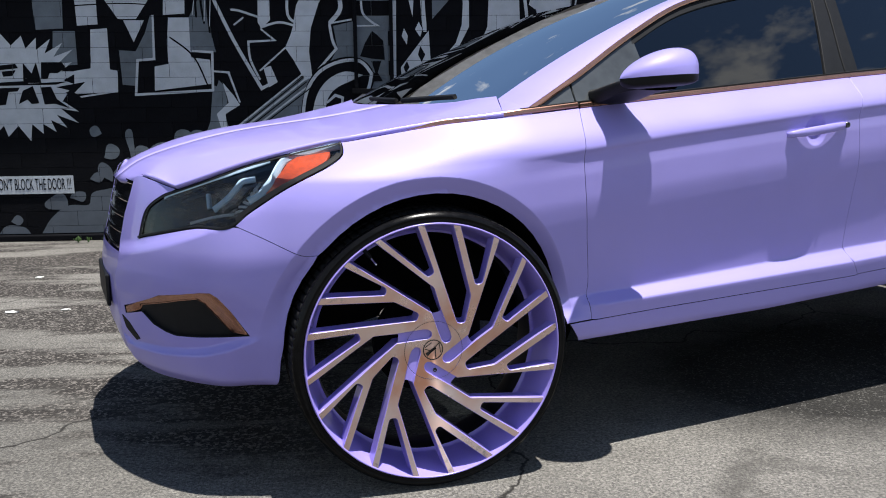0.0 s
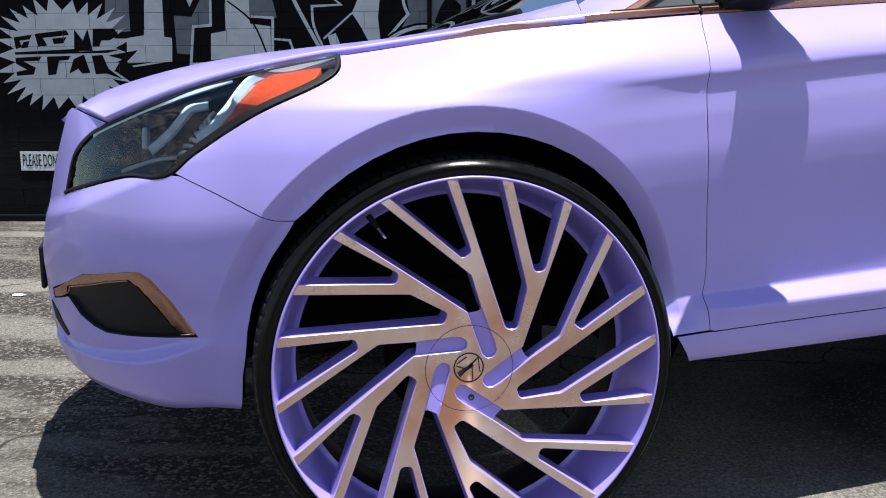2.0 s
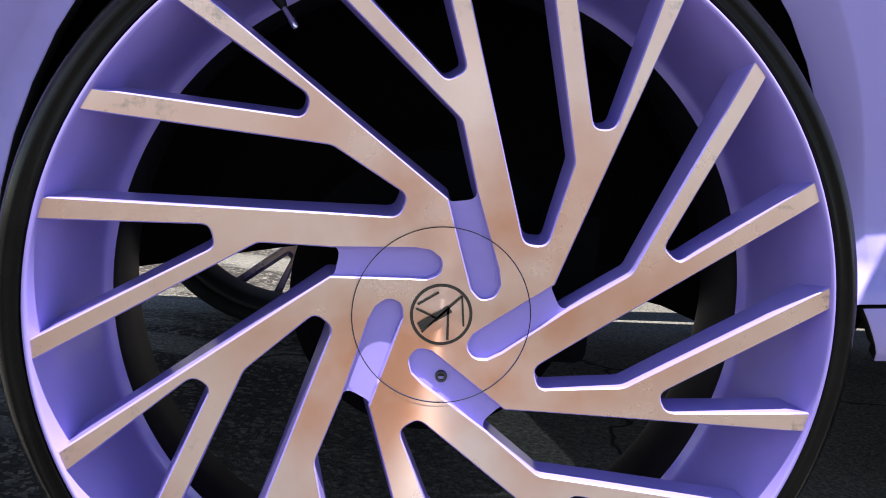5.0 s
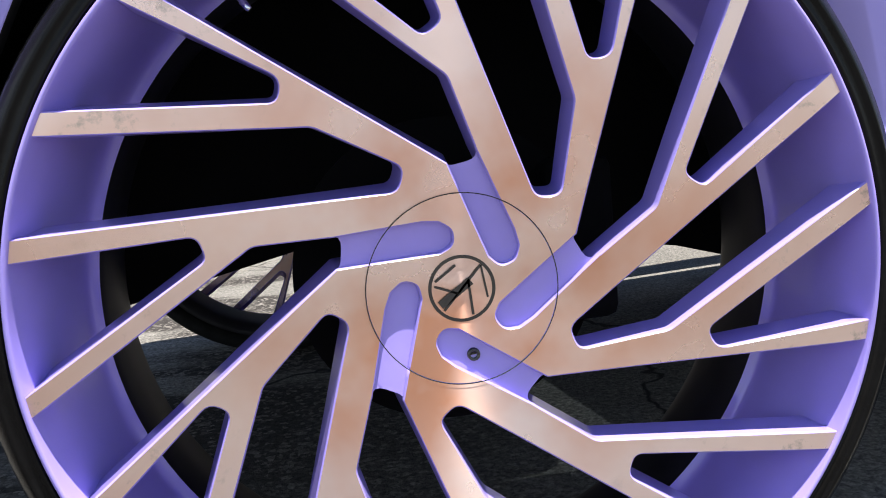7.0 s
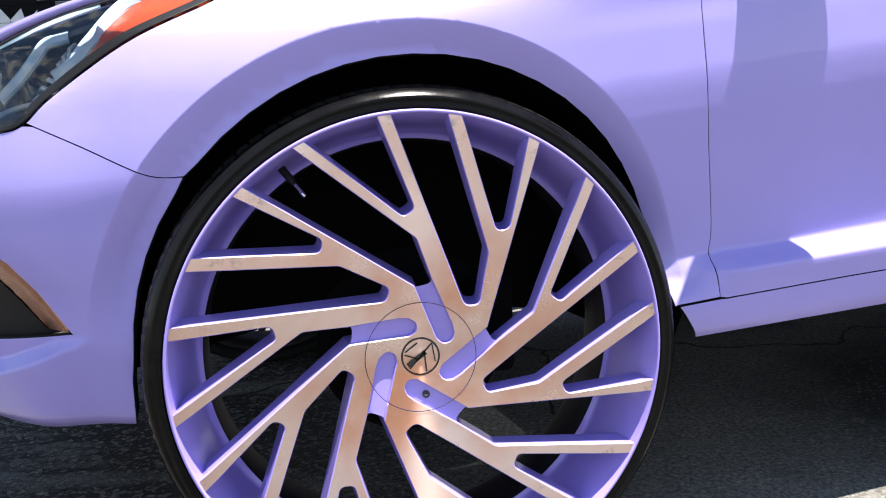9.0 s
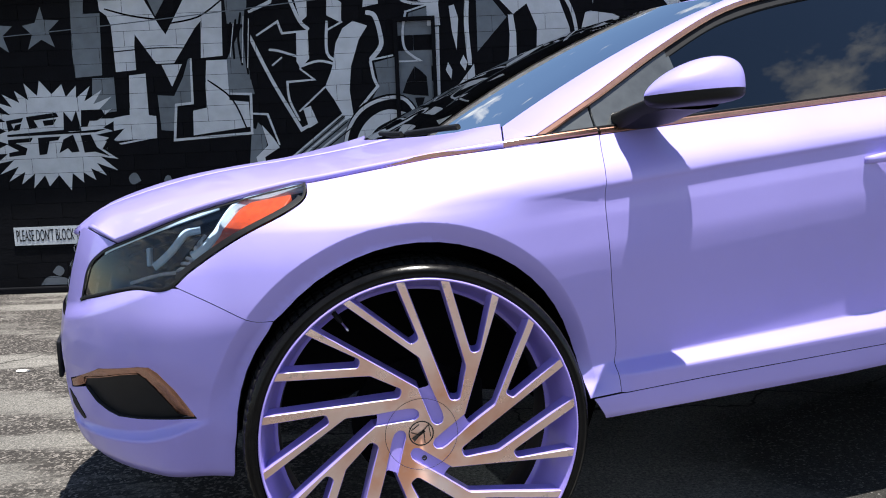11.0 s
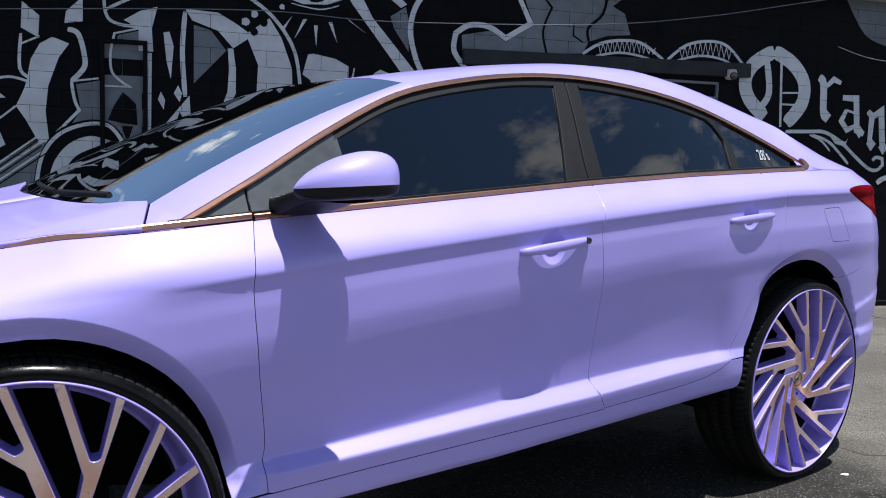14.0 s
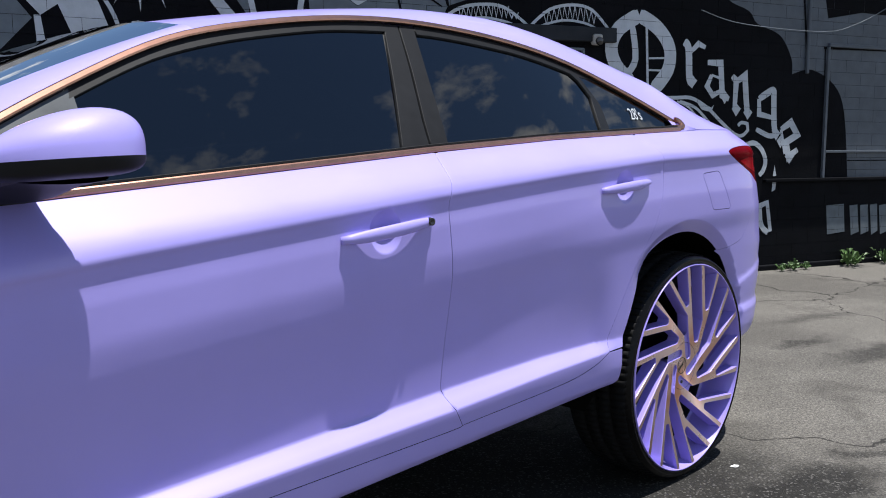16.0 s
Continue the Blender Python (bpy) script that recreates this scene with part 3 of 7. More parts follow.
def feature_rows(a, b, gap=0.011):
    """Points along the creases, and round the handle cups, so that they stay crisp."""
    out = []
    for x in np.arange(a, b, gap):
        c, lo, hi = crease(x), ledge_low(x), ledge_high(x)
        out += [(x, z) for z in (c - 0.085, c - 0.07, c - 0.055, c - 0.042, c - 0.03, c - 0.02, c - 0.013, c - 0.006, c + 0.001, c + 0.008, c + 0.02, lo - 0.012, lo - 0.004, lo, lo + 0.004, lo + 0.009, 0.5 * (lo + hi), hi - 0.009, hi - 0.004, hi, hi + 0.005, hi + 0.011, hi + 0.02)]
    for cx, cz in ((1.370, 0.984), (2.328, 1.052)):
        out = [p for p in out if math.hypot(p[0] - cx, p[1] - cz) > 0.058]
        for r in (0.01, 0.02, 0.03, 0.038, 0.043, 0.046, 0.0478, 0.050, 0.054):
            n = max(6, int(2 * math.pi * r / 0.006))
            out += [(cx + r * math.cos(2 * math.pi * k / n), cz + r * math.sin(2 * math.pi * k / n)) for k in range(n)]
    return out


TAIL = spline([(3.491, 1.165), (3.237, 1.176), (3.074, 1.172), (2.985, 1.155), (3.045, 1.130), (3.148, 1.097), (3.236, 1.072)], 4)
REAR_SEAM = spline([(3.236, 1.072), (3.235, 0.992), (3.239, 0.951), (3.194, 0.878), (3.140, 0.831), (3.047, 0.812), (2.977, 0.797)], 4)


def build_side(far):
    end = {"far": far, "step": 0.06 if far else 0.014}
    lines = () if far else feature_rows(-0.34, 3.4) + [(cx + k * rx * math.cos(radians(a)), 0.42 + k * rz * math.sin(radians(a))) for cx, rx, rz in ((-0.008, 0.455, 0.470), (2.722, 0.480, 0.508)) for k in (0.965, 0.985, 0.998, 1.006, 1.025, 1.05, 1.08) for a in range(4, 178)]
    front = [p for p in FRONT_ARCH if p[0] <= -0.312]
    over = [p for p in FRONT_ARCH if p[0] > -0.312]
    lamp_low = [p for p in LAMP_LOW if p[0] > -0.511]
    fender = [p for p in SEAM] + over + [(0.422, 0.437)] + GAP_1 + strip_line()[::-1] + lamp_low
    panel("fender", fender, PAINT, car, skin, rows=lines, label="lavender front wing with flared wheel arch", **end)
    doorlow = [(x, sill_gap(x)) for x in np.linspace(1.624, 0.516, 24)]
    belt_f = [(x, belt(x)) for x in np.linspace(0.499, 1.598, 24)]
    front_door = panel("front_door", GAP_1 + belt_f + GAP_2[::-1] + doorlow, PAINT, car, skin, rows=lines, label="lavender front door with body crease", **end)
    belt_r = [(x, belt(x)) for x in np.linspace(1.618, 2.489, 20)]
    rear_door = panel("rear_door", GAP_2 + belt_r + GAP_3[::-1] + DOOR_FOOT_R[::-1], PAINT, car, skin, rows=lines, label="lavender rear door with body crease", **end)
    tail = [(x, belt(x)) for x in np.linspace(2.504, 3.486, 34)]
    rear_arch = [p for p in REAR_ARCH if p[0] < 2.985]
    quarter = GAP_3 + tail + TAIL + REAR_SEAM[1:] + rear_arch[::-1]
    fuel = rounded_loop([(2.800, 1.081), (2.921, 1.089), (3.017, 0.953), (2.878, 0.953)], 0.018)
    q = panel("quarter_panel", quarter, PAINT, car, skin, holes=[fuel], rows=lines, label="lavender rear quarter panel", **end)
    panel("fuel_flap", fuel, PAINT, q, skin, gap=0.0015, label="lavender fuel flap", **{**end, "step": 0.02})
    sill = [(x, sill_low(x)) for x in np.linspace(0.471, 2.335, 40)] + [(2.350, 0.442), (2.353, 0.50), (2.351, 0.550), (2.283, 0.550)] + DOOR_FOOT_R[::-1] + doorlow + [(0.506, 0.439), (0.424, 0.435)]
    panel("sill", sill, PAINT, car, skin, gap=0.0022, label="lavender side sill", **end)
    foot = spline([(-0.410, 0.316), (-0.520, 0.307), (-0.622, 0.299), (-0.703, 0.297), (-0.752, 0.337), (-0.774, 0.409)], 5)
    nose = [(-0.782, 0.481), (-0.785, 0.583), (-0.768, 0.667), (-0.745, 0.770), (-0.712, 0.878)]
    seam = [(-0.700, 0.887), (-0.668, 0.875), (-0.624, 0.858)]
    lamp_front = [p for p in LAMP_TOP if p[0] <= -0.624][::-1]
    top = [p for p in LAMP_LOW if p[0] <= -0.511][::-1]
    bumper = foot + nose + seam + lamp_front + top + SEAM[1:] + front[::-1] + [(-0.408, 0.394)]
    rows_b = () if far else [(-0.008 + k * 0.455 * math.cos(radians(a)), 0.42 + k * 0.470 * math.sin(radians(a))) for k in (0.925, 0.945, 0.965, 0.985, 0.998, 1.006, 1.025, 1.05, 1.08) for a in range(130, 179)] + [(x, z) for x in np.arange(-0.77, -0.4, 0.011) for z in (line(x, (-0.80, -0.75, -0.68, -0.59, -0.50, -0.42), (0.400, 0.378, 0.386, 0.406, 0.446, 0.47)) + d for d in (-0.012, -0.004, 0.005, 0.014, 0.022, 0.03))] + [(x, 0.747 + 0.5 * (x + 0.58) + d) for x in np.arange(-0.77, -0.4, 0.011) for d in (-0.012, -0.004, 0.006, 0.016, 0.026, 0.037)]
    bp = panel("front_bumper", bumper, PAINT, car, skin, holes=[FOG_OUT], rows=rows_b, label="lavender front bumper with copper-edged fog openings", **end)
    rear_b = [p for p in REAR_ARCH if p[0] >= 2.985] + [(3.176, 0.398), (3.613, 0.395), (3.752, 0.550), (3.784, 0.810), (3.696, 0.996)] + spline([(3.656, 1.036), (3.446, 1.028), (3.313, 1.044), (3.236, 1.072)], 4) + REAR_SEAM[1:]
    rows_r = () if far else [(x, 0.645 + 0.16 * (x - 3.1) + d) for x in np.arange(3.0, 3.75, 0.025) for d in (-0.01, 0.0, 0.01, 0.02)]
    panel("rear_bumper", rear_b, PAINT, car, skin, rows=rows_r, label="lavender rear bumper", **end)
    tail_lamp = TAIL + spline([(3.236, 1.072), (3.313, 1.044), (3.446, 1.028), (3.597, 1.038), (3.592, 1.141)], 4)[1:]
    tail_lens = panel("tail_lamp", tail_lamp, RED, car, skin, label="dark red tail lamp", **end)
    if not far:
        bar = spline([(3.10, 1.121), (3.20, 1.132), (3.36, 1.130), (3.50, 1.126), (3.50, 1.070), (3.40, 1.070), (3.28, 1.081), (3.18, 1.098), (3.10, 1.121)], 4)[:-1]
        panel("light_bar", bar, LIT_RED, tail_lens, skin, step=0.03, gap=0.0, depth=0.002, out=0.0012, label="brighter red light bar")
    lamp = LAMP_TOP + LAMP_LOW[1:-1]
    if not far:
        build_lamp(lamp)
        build_fog(bp)
    else:
        panel("headlight", lamp, GLOSS_BLACK, car, skin, far=True, label="dark headlight")
    return front_door, rear_door, q


def rounded_loop(loop, r, n=5):
    out, k = [], len(loop)
    for i in range(k):
        a, b, c = (np.array(loop[j % k]) for j in (i - 1, i, i + 1))
        u, v = (a - b) / np.linalg.norm(a - b), (c - b) / np.linalg.norm(c - b)
        p, q = b + u * r, b + v * r
        out += [tuple((1 - s) ** 2 * p + 2 * s * (1 - s) * b + s * s * q) for s in np.linspace(0, 1, n)]
    return out


FOG_OUT = [(-0.766, 0.500), (-0.764, 0.478), (-0.728, 0.499), (-0.702, 0.468), (-0.675, 0.453), (-0.652, 0.447), (-0.607, 0.452), (-0.484, 0.470), (-0.527, 0.537), (-0.560, 0.578), (-0.577, 0.590), (-0.600, 0.588), (-0.689, 0.563)]


def build_lamp(lamp):
    lens = panel("headlight", lamp, CLEAR, car, skin, step=0.03, depth=0.01, out=-0.002, label="clear headlight with chrome strips and orange indicator")
    panel("housing", lamp, GLOSS_BLACK, lens, skin, gap=0.001, depth=-0.030, out=-0.036, label="gloss black lamp housing")
    rim_pts = [on_skin(p, 0.0) for p in inset(resample(lamp if area(lamp) > 0 else lamp[::-1], 0.02), 0.004)]
    rim_pts.append(rim_pts[0])
    strip("lamp_seal", [a for a, _ in rim_pts], [c for _, c in rim_pts], 0.006, 0.0015, BLACK, lens, "black lamp seal")
    low = [p for p in LAMP_LOW if -0.50 < p[0] < -0.22]
    low_pts = [on_skin((p[0] - 0.005, p[1] + 0.007), 0.0) for p in low]
    strip("lower_seal", [a for a, _ in low_pts], [c for _, c in low_pts], 0.012, 0.0012, BLACK, lens, "broad black edge below the indicator")
    brow = [on_skin(p, -0.0030) for p in spline([(-0.655, 0.833), (-0.631, 0.848), (-0.545, 0.888), (-0.463, 0.917), (-0.400, 0.938)], 5)]
    strip("brow", [a for a, _ in brow], [Vector((0, -1, 0.5))] * len(brow), 0.010, 0.003, DIFFUSER, lens, "pale strip along the lamp top")
    ind = rounded_loop([(-0.241, 0.959), (-0.329, 0.946), (-0.357, 0.931), (-0.397, 0.893), (-0.429, 0.853), (-0.392, 0.872), (-0.311, 0.909), (-0.266, 0.933)], 0.006)
    panel("indicator", ind, ORANGE, lens, lambda x, z: skin(x, z) + 0.014, step=0.02, gap=0.0, label="orange side indicator")
    for pts, w in (([(-0.207, 0.982), (-0.297, 0.967), (-0.356, 0.949), (-0.384, 0.929), (-0.421, 0.884), (-0.450, 0.852), (-0.475, 0.836)], 0.021),
                   ([(-0.449, 0.898), (-0.480, 0.890), (-0.497, 0.870), (-0.522, 0.841), (-0.556, 0.810)], 0.017)):
        line_pts = [on_skin(p, -0.012) for p in spline(pts, 6)]
        strip("light_strip", [a for a, _ in line_pts], [Vector((-0.1, -1, 0.3))] * len(line_pts), w, 0.008, DIFFUSER, lens, "pale daylight strip")
    line_pts = [on_skin(p, -0.018) for p in ((-0.563, 0.853), (-0.564, 0.836), (-0.565, 0.814))]
    strip("reflector", [a for a, _ in line_pts], [b for _, b in line_pts], 0.012, 0.010, DIFFUSER, lens, "upright chrome reflector")
    # the bright bowl between the strips, in facets
    for k in range(7):
        q = k / 6
        a, b = (-0.443 - 0.066 * q, 0.886 - 0.076 * q), (-0.455 - 0.030 * q, 0.862 - 0.046 * q)
        line_pts = [on_skin((a[0] * (1 - u) + b[0] * u, a[1] * (1 - u) + b[1] * u), -0.016 + 0.006 * math.sin(math.pi * u)) for u in (0, 0.5, 1)]
        strip("bowl_facet", [p for p, _ in line_pts], [n + Vector((0.25 * (-1) ** k, 0, 0.5)) for _, n in line_pts], 0.007, 0.005, SILVER, lens, "silver facet of the lamp bowl")
    line_pts = [on_skin(p, -0.014) for p in spline([(-0.612, 0.770), (-0.568, 0.788), (-0.535, 0.800), (-0.512, 0.806)], 5)]
    strip("bowl_edge", [a for a, _ in line_pts], [Vector((-0.1, -1, 0.5))] * len(line_pts), 0.008, 0.005, SILVER, lens, "silver edge of the bowl")
    for x, z, size in ((-0.478, 0.852, 0.013), (-0.495, 0.825, 0.010), (-0.640, 0.795, 0.024)):
        v, n = on_skin((x, z), -0.040)
        bm = bmesh.new()
        bmesh.ops.create_uvsphere(bm, u_segments=20, v_segments=10, radius=size)
        bmesh.ops.translate(bm, vec=v, verts=bm.verts)
        part("projector", bm, GLOSS_BLACK if size > 0.02 else CHROME, lens, "dark projector lens" if size > 0.02 else "chrome projector bowl", True)


def build_fog(bumper):
    # copper frame round a dark recess
    hole = [(-0.722, 0.516), (-0.640, 0.552), (-0.601, 0.563), (-0.585, 0.552), (-0.522, 0.471), (-0.607, 0.457), (-0.652, 0.452), (-0.673, 0.458), (-0.699, 0.473), (-0.718, 0.494)]
    bezel = [(-0.764, 0.499), (-0.762, 0.480), (-0.728, 0.501)] + hole[:4] + [(-0.522, 0.472), (-0.487, 0.472)] + FOG_OUT[8:]
    edge = np.array(resample([np.array(q) for q in hole], 0.006))

    def turned_in(x, z):
        near_hole = math.sqrt(((edge - (x, z)) ** 2).sum(1).min())
        return skin(x, z) + 0.003 + 0.022 * (1 - min(1.0, near_hole / 0.028))
    panel("fog_bezel", bezel, COPPER, bumper, turned_in, step=0.008, gap=0.001, label="copper fog lamp bezel")
    slit = [(-0.772, 0.468), (-0.757, 0.452), (-0.733, 0.408), (-0.740, 0.399), (-0.764, 0.432)]
    panel("air_slit", slit, MATT_BLACK, bumper, skin, step=0.01, gap=0.0, depth=0.003, out=0.0015, label="narrow black air slit")
    blank = hole[:4] + [(-0.522, 0.471), (-0.500, 0.470), (-0.607, 0.452), (-0.652, 0.447), (-0.675, 0.453), (-0.702, 0.468), (-0.724, 0.495)]
    panel("fog_recess", blank, BLACK, bumper, lambda x, z: skin(x, z) + 0.026, step=0.03, gap=-0.004, depth=-0.004, label="black fog lamp blank")


near_doors = build_side(False)
build_side(True)

# copper strip along the bonnet and the foot of the windows
pts = [on_skin((x, belt(x) + 0.005 + 0.004 * ease(0.1, 0.3, x)), 0.0) for x in np.linspace(-0.198, 0.490, 30)]
strip("belt_strip", [a for a, _ in pts], [Vector((b.x, -1, 0.15)) for _, b in pts], 0.014, 0.0067, COPPER, car, "copper strip along the bonnet edge")
pts = [on_skin((x, belt(x) + 0.006), 0.0) for x in np.linspace(0.496, 2.792, 60)]
strip("belt_strip", [a for a, _ in pts], [Vector((0, -1, 0.2))] * len(pts), 0.014, 0.007, COPPER, car, "copper strip below the side windows")

pts = [on_skin((x, belt(x) + 0.0155), 0.0) for x in np.linspace(0.300, 2.780, 70)]
strip("window_seal", [a for a, _ in pts], [Vector((0, -1, 0.15))] * len(pts), 0.007, 0.0085, MATT_BLACK, car, "black rubber seal above the copper strip")

# ---- windows ----
EDGE_X = (0.332, 0.53, 0.757, 1.001, 1.247, 1.504, 1.762, 2.053, 2.335, 2.621, 2.821)
EDGE_Z = (1.066, 1.169, 1.29, 1.4, 1.461, 1.499, 1.511, 1.492, 1.441, 1.346, 1.251)
EDGE = spline(list(zip(EDGE_X, EDGE_Z)), 5)


def edge_z(x):
    return hermite(EDGE_X, EDGE_Z, x) if x <= 2.821 else float(np.interp(x, (2.821, 2.90, 3.38, 3.53, 3.72), (1.251, 1.2325, 1.2385, 1.213, 1.18)))


def edge_y(x):
    w = ease(2.76, 2.90, x)
    return (1 - w) * glasshouse(x, edge_z(x)) + w * skin(x, belt(x))


def under_edge(d, a, b):
    return [(x, edge_z(x) - d) for x in np.linspace(a, b, 24)]


pts = [on_skin((p[0], p[1] - 0.006), 0.0, glasshouse) for p in EDGE]
strip("window_strip", [a for a, _ in pts], [b for _, b in pts], 0.016, 0.008, COPPER, car, "copper strip over the side windows")
tip_pts = [on_skin(p, 0.009, glasshouse) for p in spline([(2.798, edge_z(2.798) - 0.004), (2.812, edge_z(2.802) - 0.004), (2.822, 1.2455), (2.823, 1.2385), (2.803, belt(2.803) + 0.005), (2.765, belt(2.765) + 0.006)], 6)]
strip("window_strip_end", [a for a, _ in tip_pts], [b for _, b in tip_pts], 0.019, 0.0095, COPPER, car, "rounded copper end behind the quarter window")
deep = lambda x, z: glasshouse(x, z) + 0.012
flush = lambda x, z: glasshouse(x, z) + 0.006
inner_side = lambda x, z: glasshouse(x, z) + 0.004
fw = under_edge(0.032, 0.777, 1.631) + [(1.569, 1.315), (1.514, belt(1.514) + 0.006)] + [(x, belt(x) + 0.006) for x in np.linspace(1.474, 0.783, 12)]
panel("front_window", fw, TINT, near_doors[0], deep, step=0.05, gap=0.0, depth=0.004, label="dark tinted front side window")
rw = under_edge(0.034, 1.737, 2.305) + [(2.367, 1.381), (2.394, 1.330), (2.371, 1.259), (2.358, belt(2.358) + 0.006)] + [(x, belt(x) + 0.006) for x in np.linspace(2.272, 1.672, 10)] + [(1.702, 1.346)]
panel("rear_window", rw, TINT, near_doors[1], deep, step=0.05, gap=0.0, depth=0.004, label="dark tinted rear side window")
qw = under_edge(0.014, 2.371, 2.780) + [(2.792, belt(2.792) + 0.006)] + [(x, belt(x) + 0.006) for x in np.linspace(2.72, 2.403, 6)] + [(2.425, 1.305)]
panel("quarter_window", qw, TINT, near_doors[2], flush, step=0.05, gap=0.0, depth=0.004, label="dark tinted quarter window")
pf = [(1.635, edge_z(1.635) - 0.014), (1.684, edge_z(1.684) - 0.014), (1.656, 1.376), (1.619, 1.235), (1.607, belt(1.607) + 0.006), (1.514, belt(1.514) + 0.006), (1.574, 1.315)]
panel("door_pillar", pf, BLACK, near_doors[0], inner_side, step=0.04, label="satin black door pillar")
pr = [(1.688, edge_z(1.688) - 0.014), (1.740, edge_z(1.740) - 0.014), (1.707, 1.346), (1.674, belt(1.674) + 0.006), (1.613, belt(1.613) + 0.006), (1.626, 1.235), (1.663, 1.376)]
panel("door_pillar", pr, BLACK, near_doors[1], inner_side, step=0.04, label="satin black door pillar")
pq = [(2.305, edge_z(2.305) - 0.014), (2.376, edge_z(2.376) - 0.014), (2.428, 1.305), (2.408, belt(2.408) + 0.006), (2.358, belt(2.358) + 0.006), (2.371, 1.259), (2.394, 1.330), (2.367, 1.381)]
panel("door_pillar", pq, BLACK, near_doors[1], inner_side, step=0.04, label="satin black window divider")
ring = [(x, edge_z(x) - 0.012) for x in np.linspace(0.767, 1.633, 24)] + under_edge(0.034, 0.767, 1.633)[::-1]
panel("window_frame", ring, BLACK, near_doors[0], inner_side, step=0.03, gap=0.0, label="black window frame")
ring = [(x, edge_z(x) - 0.012) for x in np.linspace(1.742, 2.772, 30)] + [(x, edge_z(x) - 0.036 + 0.020 * ease(2.36, 2.50, x)) for x in np.linspace(2.772, 1.742, 30)]
panel("window_frame", ring, BLACK, near_doors[1], inner_side, step=0.03, gap=0.0, label="black window frame")
sail = [(0.358, belt(0.358) + 0.008), (0.783, belt(0.783) + 0.008), (0.777, edge_z(0.777) - 0.014), (0.581, edge_z(0.581) - 0.014), (0.434, edge_z(0.434) - 0.014)]
front_sail = [(0.358, belt(0.358) + 0.008), (0.492, belt(0.492) + 0.008), (0.492, edge_z(0.492) - 0.014), (0.434, edge_z(0.434) - 0.014)]
panel("corner_sail", front_sail, SAIL, car, inner_side, step=0.03, gap=0.0, label="dark grey corner trim")
sail[0], sail[4:] = (0.499, belt(0.499) + 0.008), [(0.499, edge_z(0.499) - 0.014)]
panel("mirror_sail", sail, SAIL, near_doors[0], inner_side, step=0.03, label="dark grey mirror sail")

# ---- upper body ----
CROWN_X = (1.02, 1.3, 1.65, 1.95, 2.15, 2.35, 2.55, 2.9, 3.2, 3.45, 3.8)
CROWN_Z = (1.462, 1.515, 1.567, 1.592, 1.594, 1.574, 1.537, 1.440, 1.343, 1.273, 1.225)


def crown(x):
    return hermite(CROWN_X, CROWN_Z, x)


def top_row(x, us):
    ye, ze, zc = edge_y(x), edge_z(x), crown(x)
    wide = (MIDDLE - ye) / (0.74 - ye) if ye < 0.7 else 1.0
    return [(x, ye + (MIDDLE - ye) * u, ze + (zc - ze) * (1 - (1 - min(1.0, u * wide)) ** (2.8 + 2.4 * ease(1.3, 2.2, x) - 1.9 * ease(2.75, 3.25, x)))) for u in us]


us = [0, 0.02, 0.05, 0.09, 0.14, 0.2, 0.28, 0.4, 0.6, 0.8, 1.0]
BULGE = np.array((-0.35, 0, 0.9)) * 0.07


def along(line_pts, n):
    line_pts = [np.array(p) for p in line_pts]
    d = np.concatenate(([0], np.cumsum([np.linalg.norm(b - a) for a, b in zip(line_pts, line_pts[1:])])))
    return [np.array([np.interp(s, d, [p[k] for p in line_pts]) for k in range(3)]) for s in np.linspace(0, d[-1], n)]


HEAD = [(1.070, 0.285, 1.440), (1.055, 0.40, 1.456), (1.035, 0.57, 1.463), (1.03, MIDDLE, 1.465)]
BASE = [(0.312, 0.190, 1.096), (0.295, 0.26, 1.094), (0.265, 0.42, 1.086), (0.245, 0.58, 1.083), (0.24, MIDDLE, 1.082)]
hp, bp2 = along(spline(HEAD, 6), 20), along(spline(BASE, 5), 20)
loft("roof", [top_row(x, us) for x in np.linspace(1.075, 2.60, 40)], PAINT, car, "lavender roof", both=True)
loft("rear_screen", [top_row(x, [0.25, 0.4, 0.6, 0.8, 1.0]) for x in np.linspace(2.60, 3.33, 16)], TINT, car, "dark rear screen", both=True)
loft("boot_lid", [top_row(x, us) for x in np.linspace(3.33, 3.56, 10)], PAINT, car, "lavender boot lid", both=True)
loft("windscreen", [[a + (b - a) * s + BULGE * s * (1 - s) * 1.2 for a, b in zip(bp2, hp)] for s in np.linspace(0, 1, 17)], SHIELD, car, "tinted windscreen reflecting the sky", both=True)
pillar = []
for k in range(25):
    s = k / 24
    x = 0.332 + (1.075 - 0.332) * s
    outer = np.array((x, edge_y(x), edge_z(x)))
    inner = bp2[0] + (hp[0] - bp2[0]) * s + BULGE * s * (1 - s) * 1.2
    side = np.array((-0.25, -0.75, 0.6))
    pillar.append([outer + (inner - outer) * u + side * 0.007 * (u * (1 - u)) * 4 for u in np.linspace(0, 1, 7)])

# ---- bonnet ----
side_line = [(-0.690, 0.888), (-0.668, 0.877)] + [p for p in LAMP_TOP if p[0] > -0.624] + strip_line(16, -0.2, 0.243)
side_pts = along([on_skin(p)[0] for p in side_line], 36)
mid_pts = along(spline([(-0.735, MIDDLE, 0.848), (-0.65, MIDDLE, 0.905), (-0.49, MIDDLE, 0.955), (-0.31, MIDDLE, 0.992), (-0.04, MIDDLE, 1.026), (0.13, MIDDLE, 1.050), (0.225, MIDDLE, 1.068)], 6), 36)
last = [on_skin((0.243, belt(0.243)))[0]] + [p + np.array((-0.022, 0, -0.012)) * min(1.0, 0.15 + k / 5) for k, p in enumerate(bp2)]
back = along([np.array(p) for p in last], 60)
rows = []
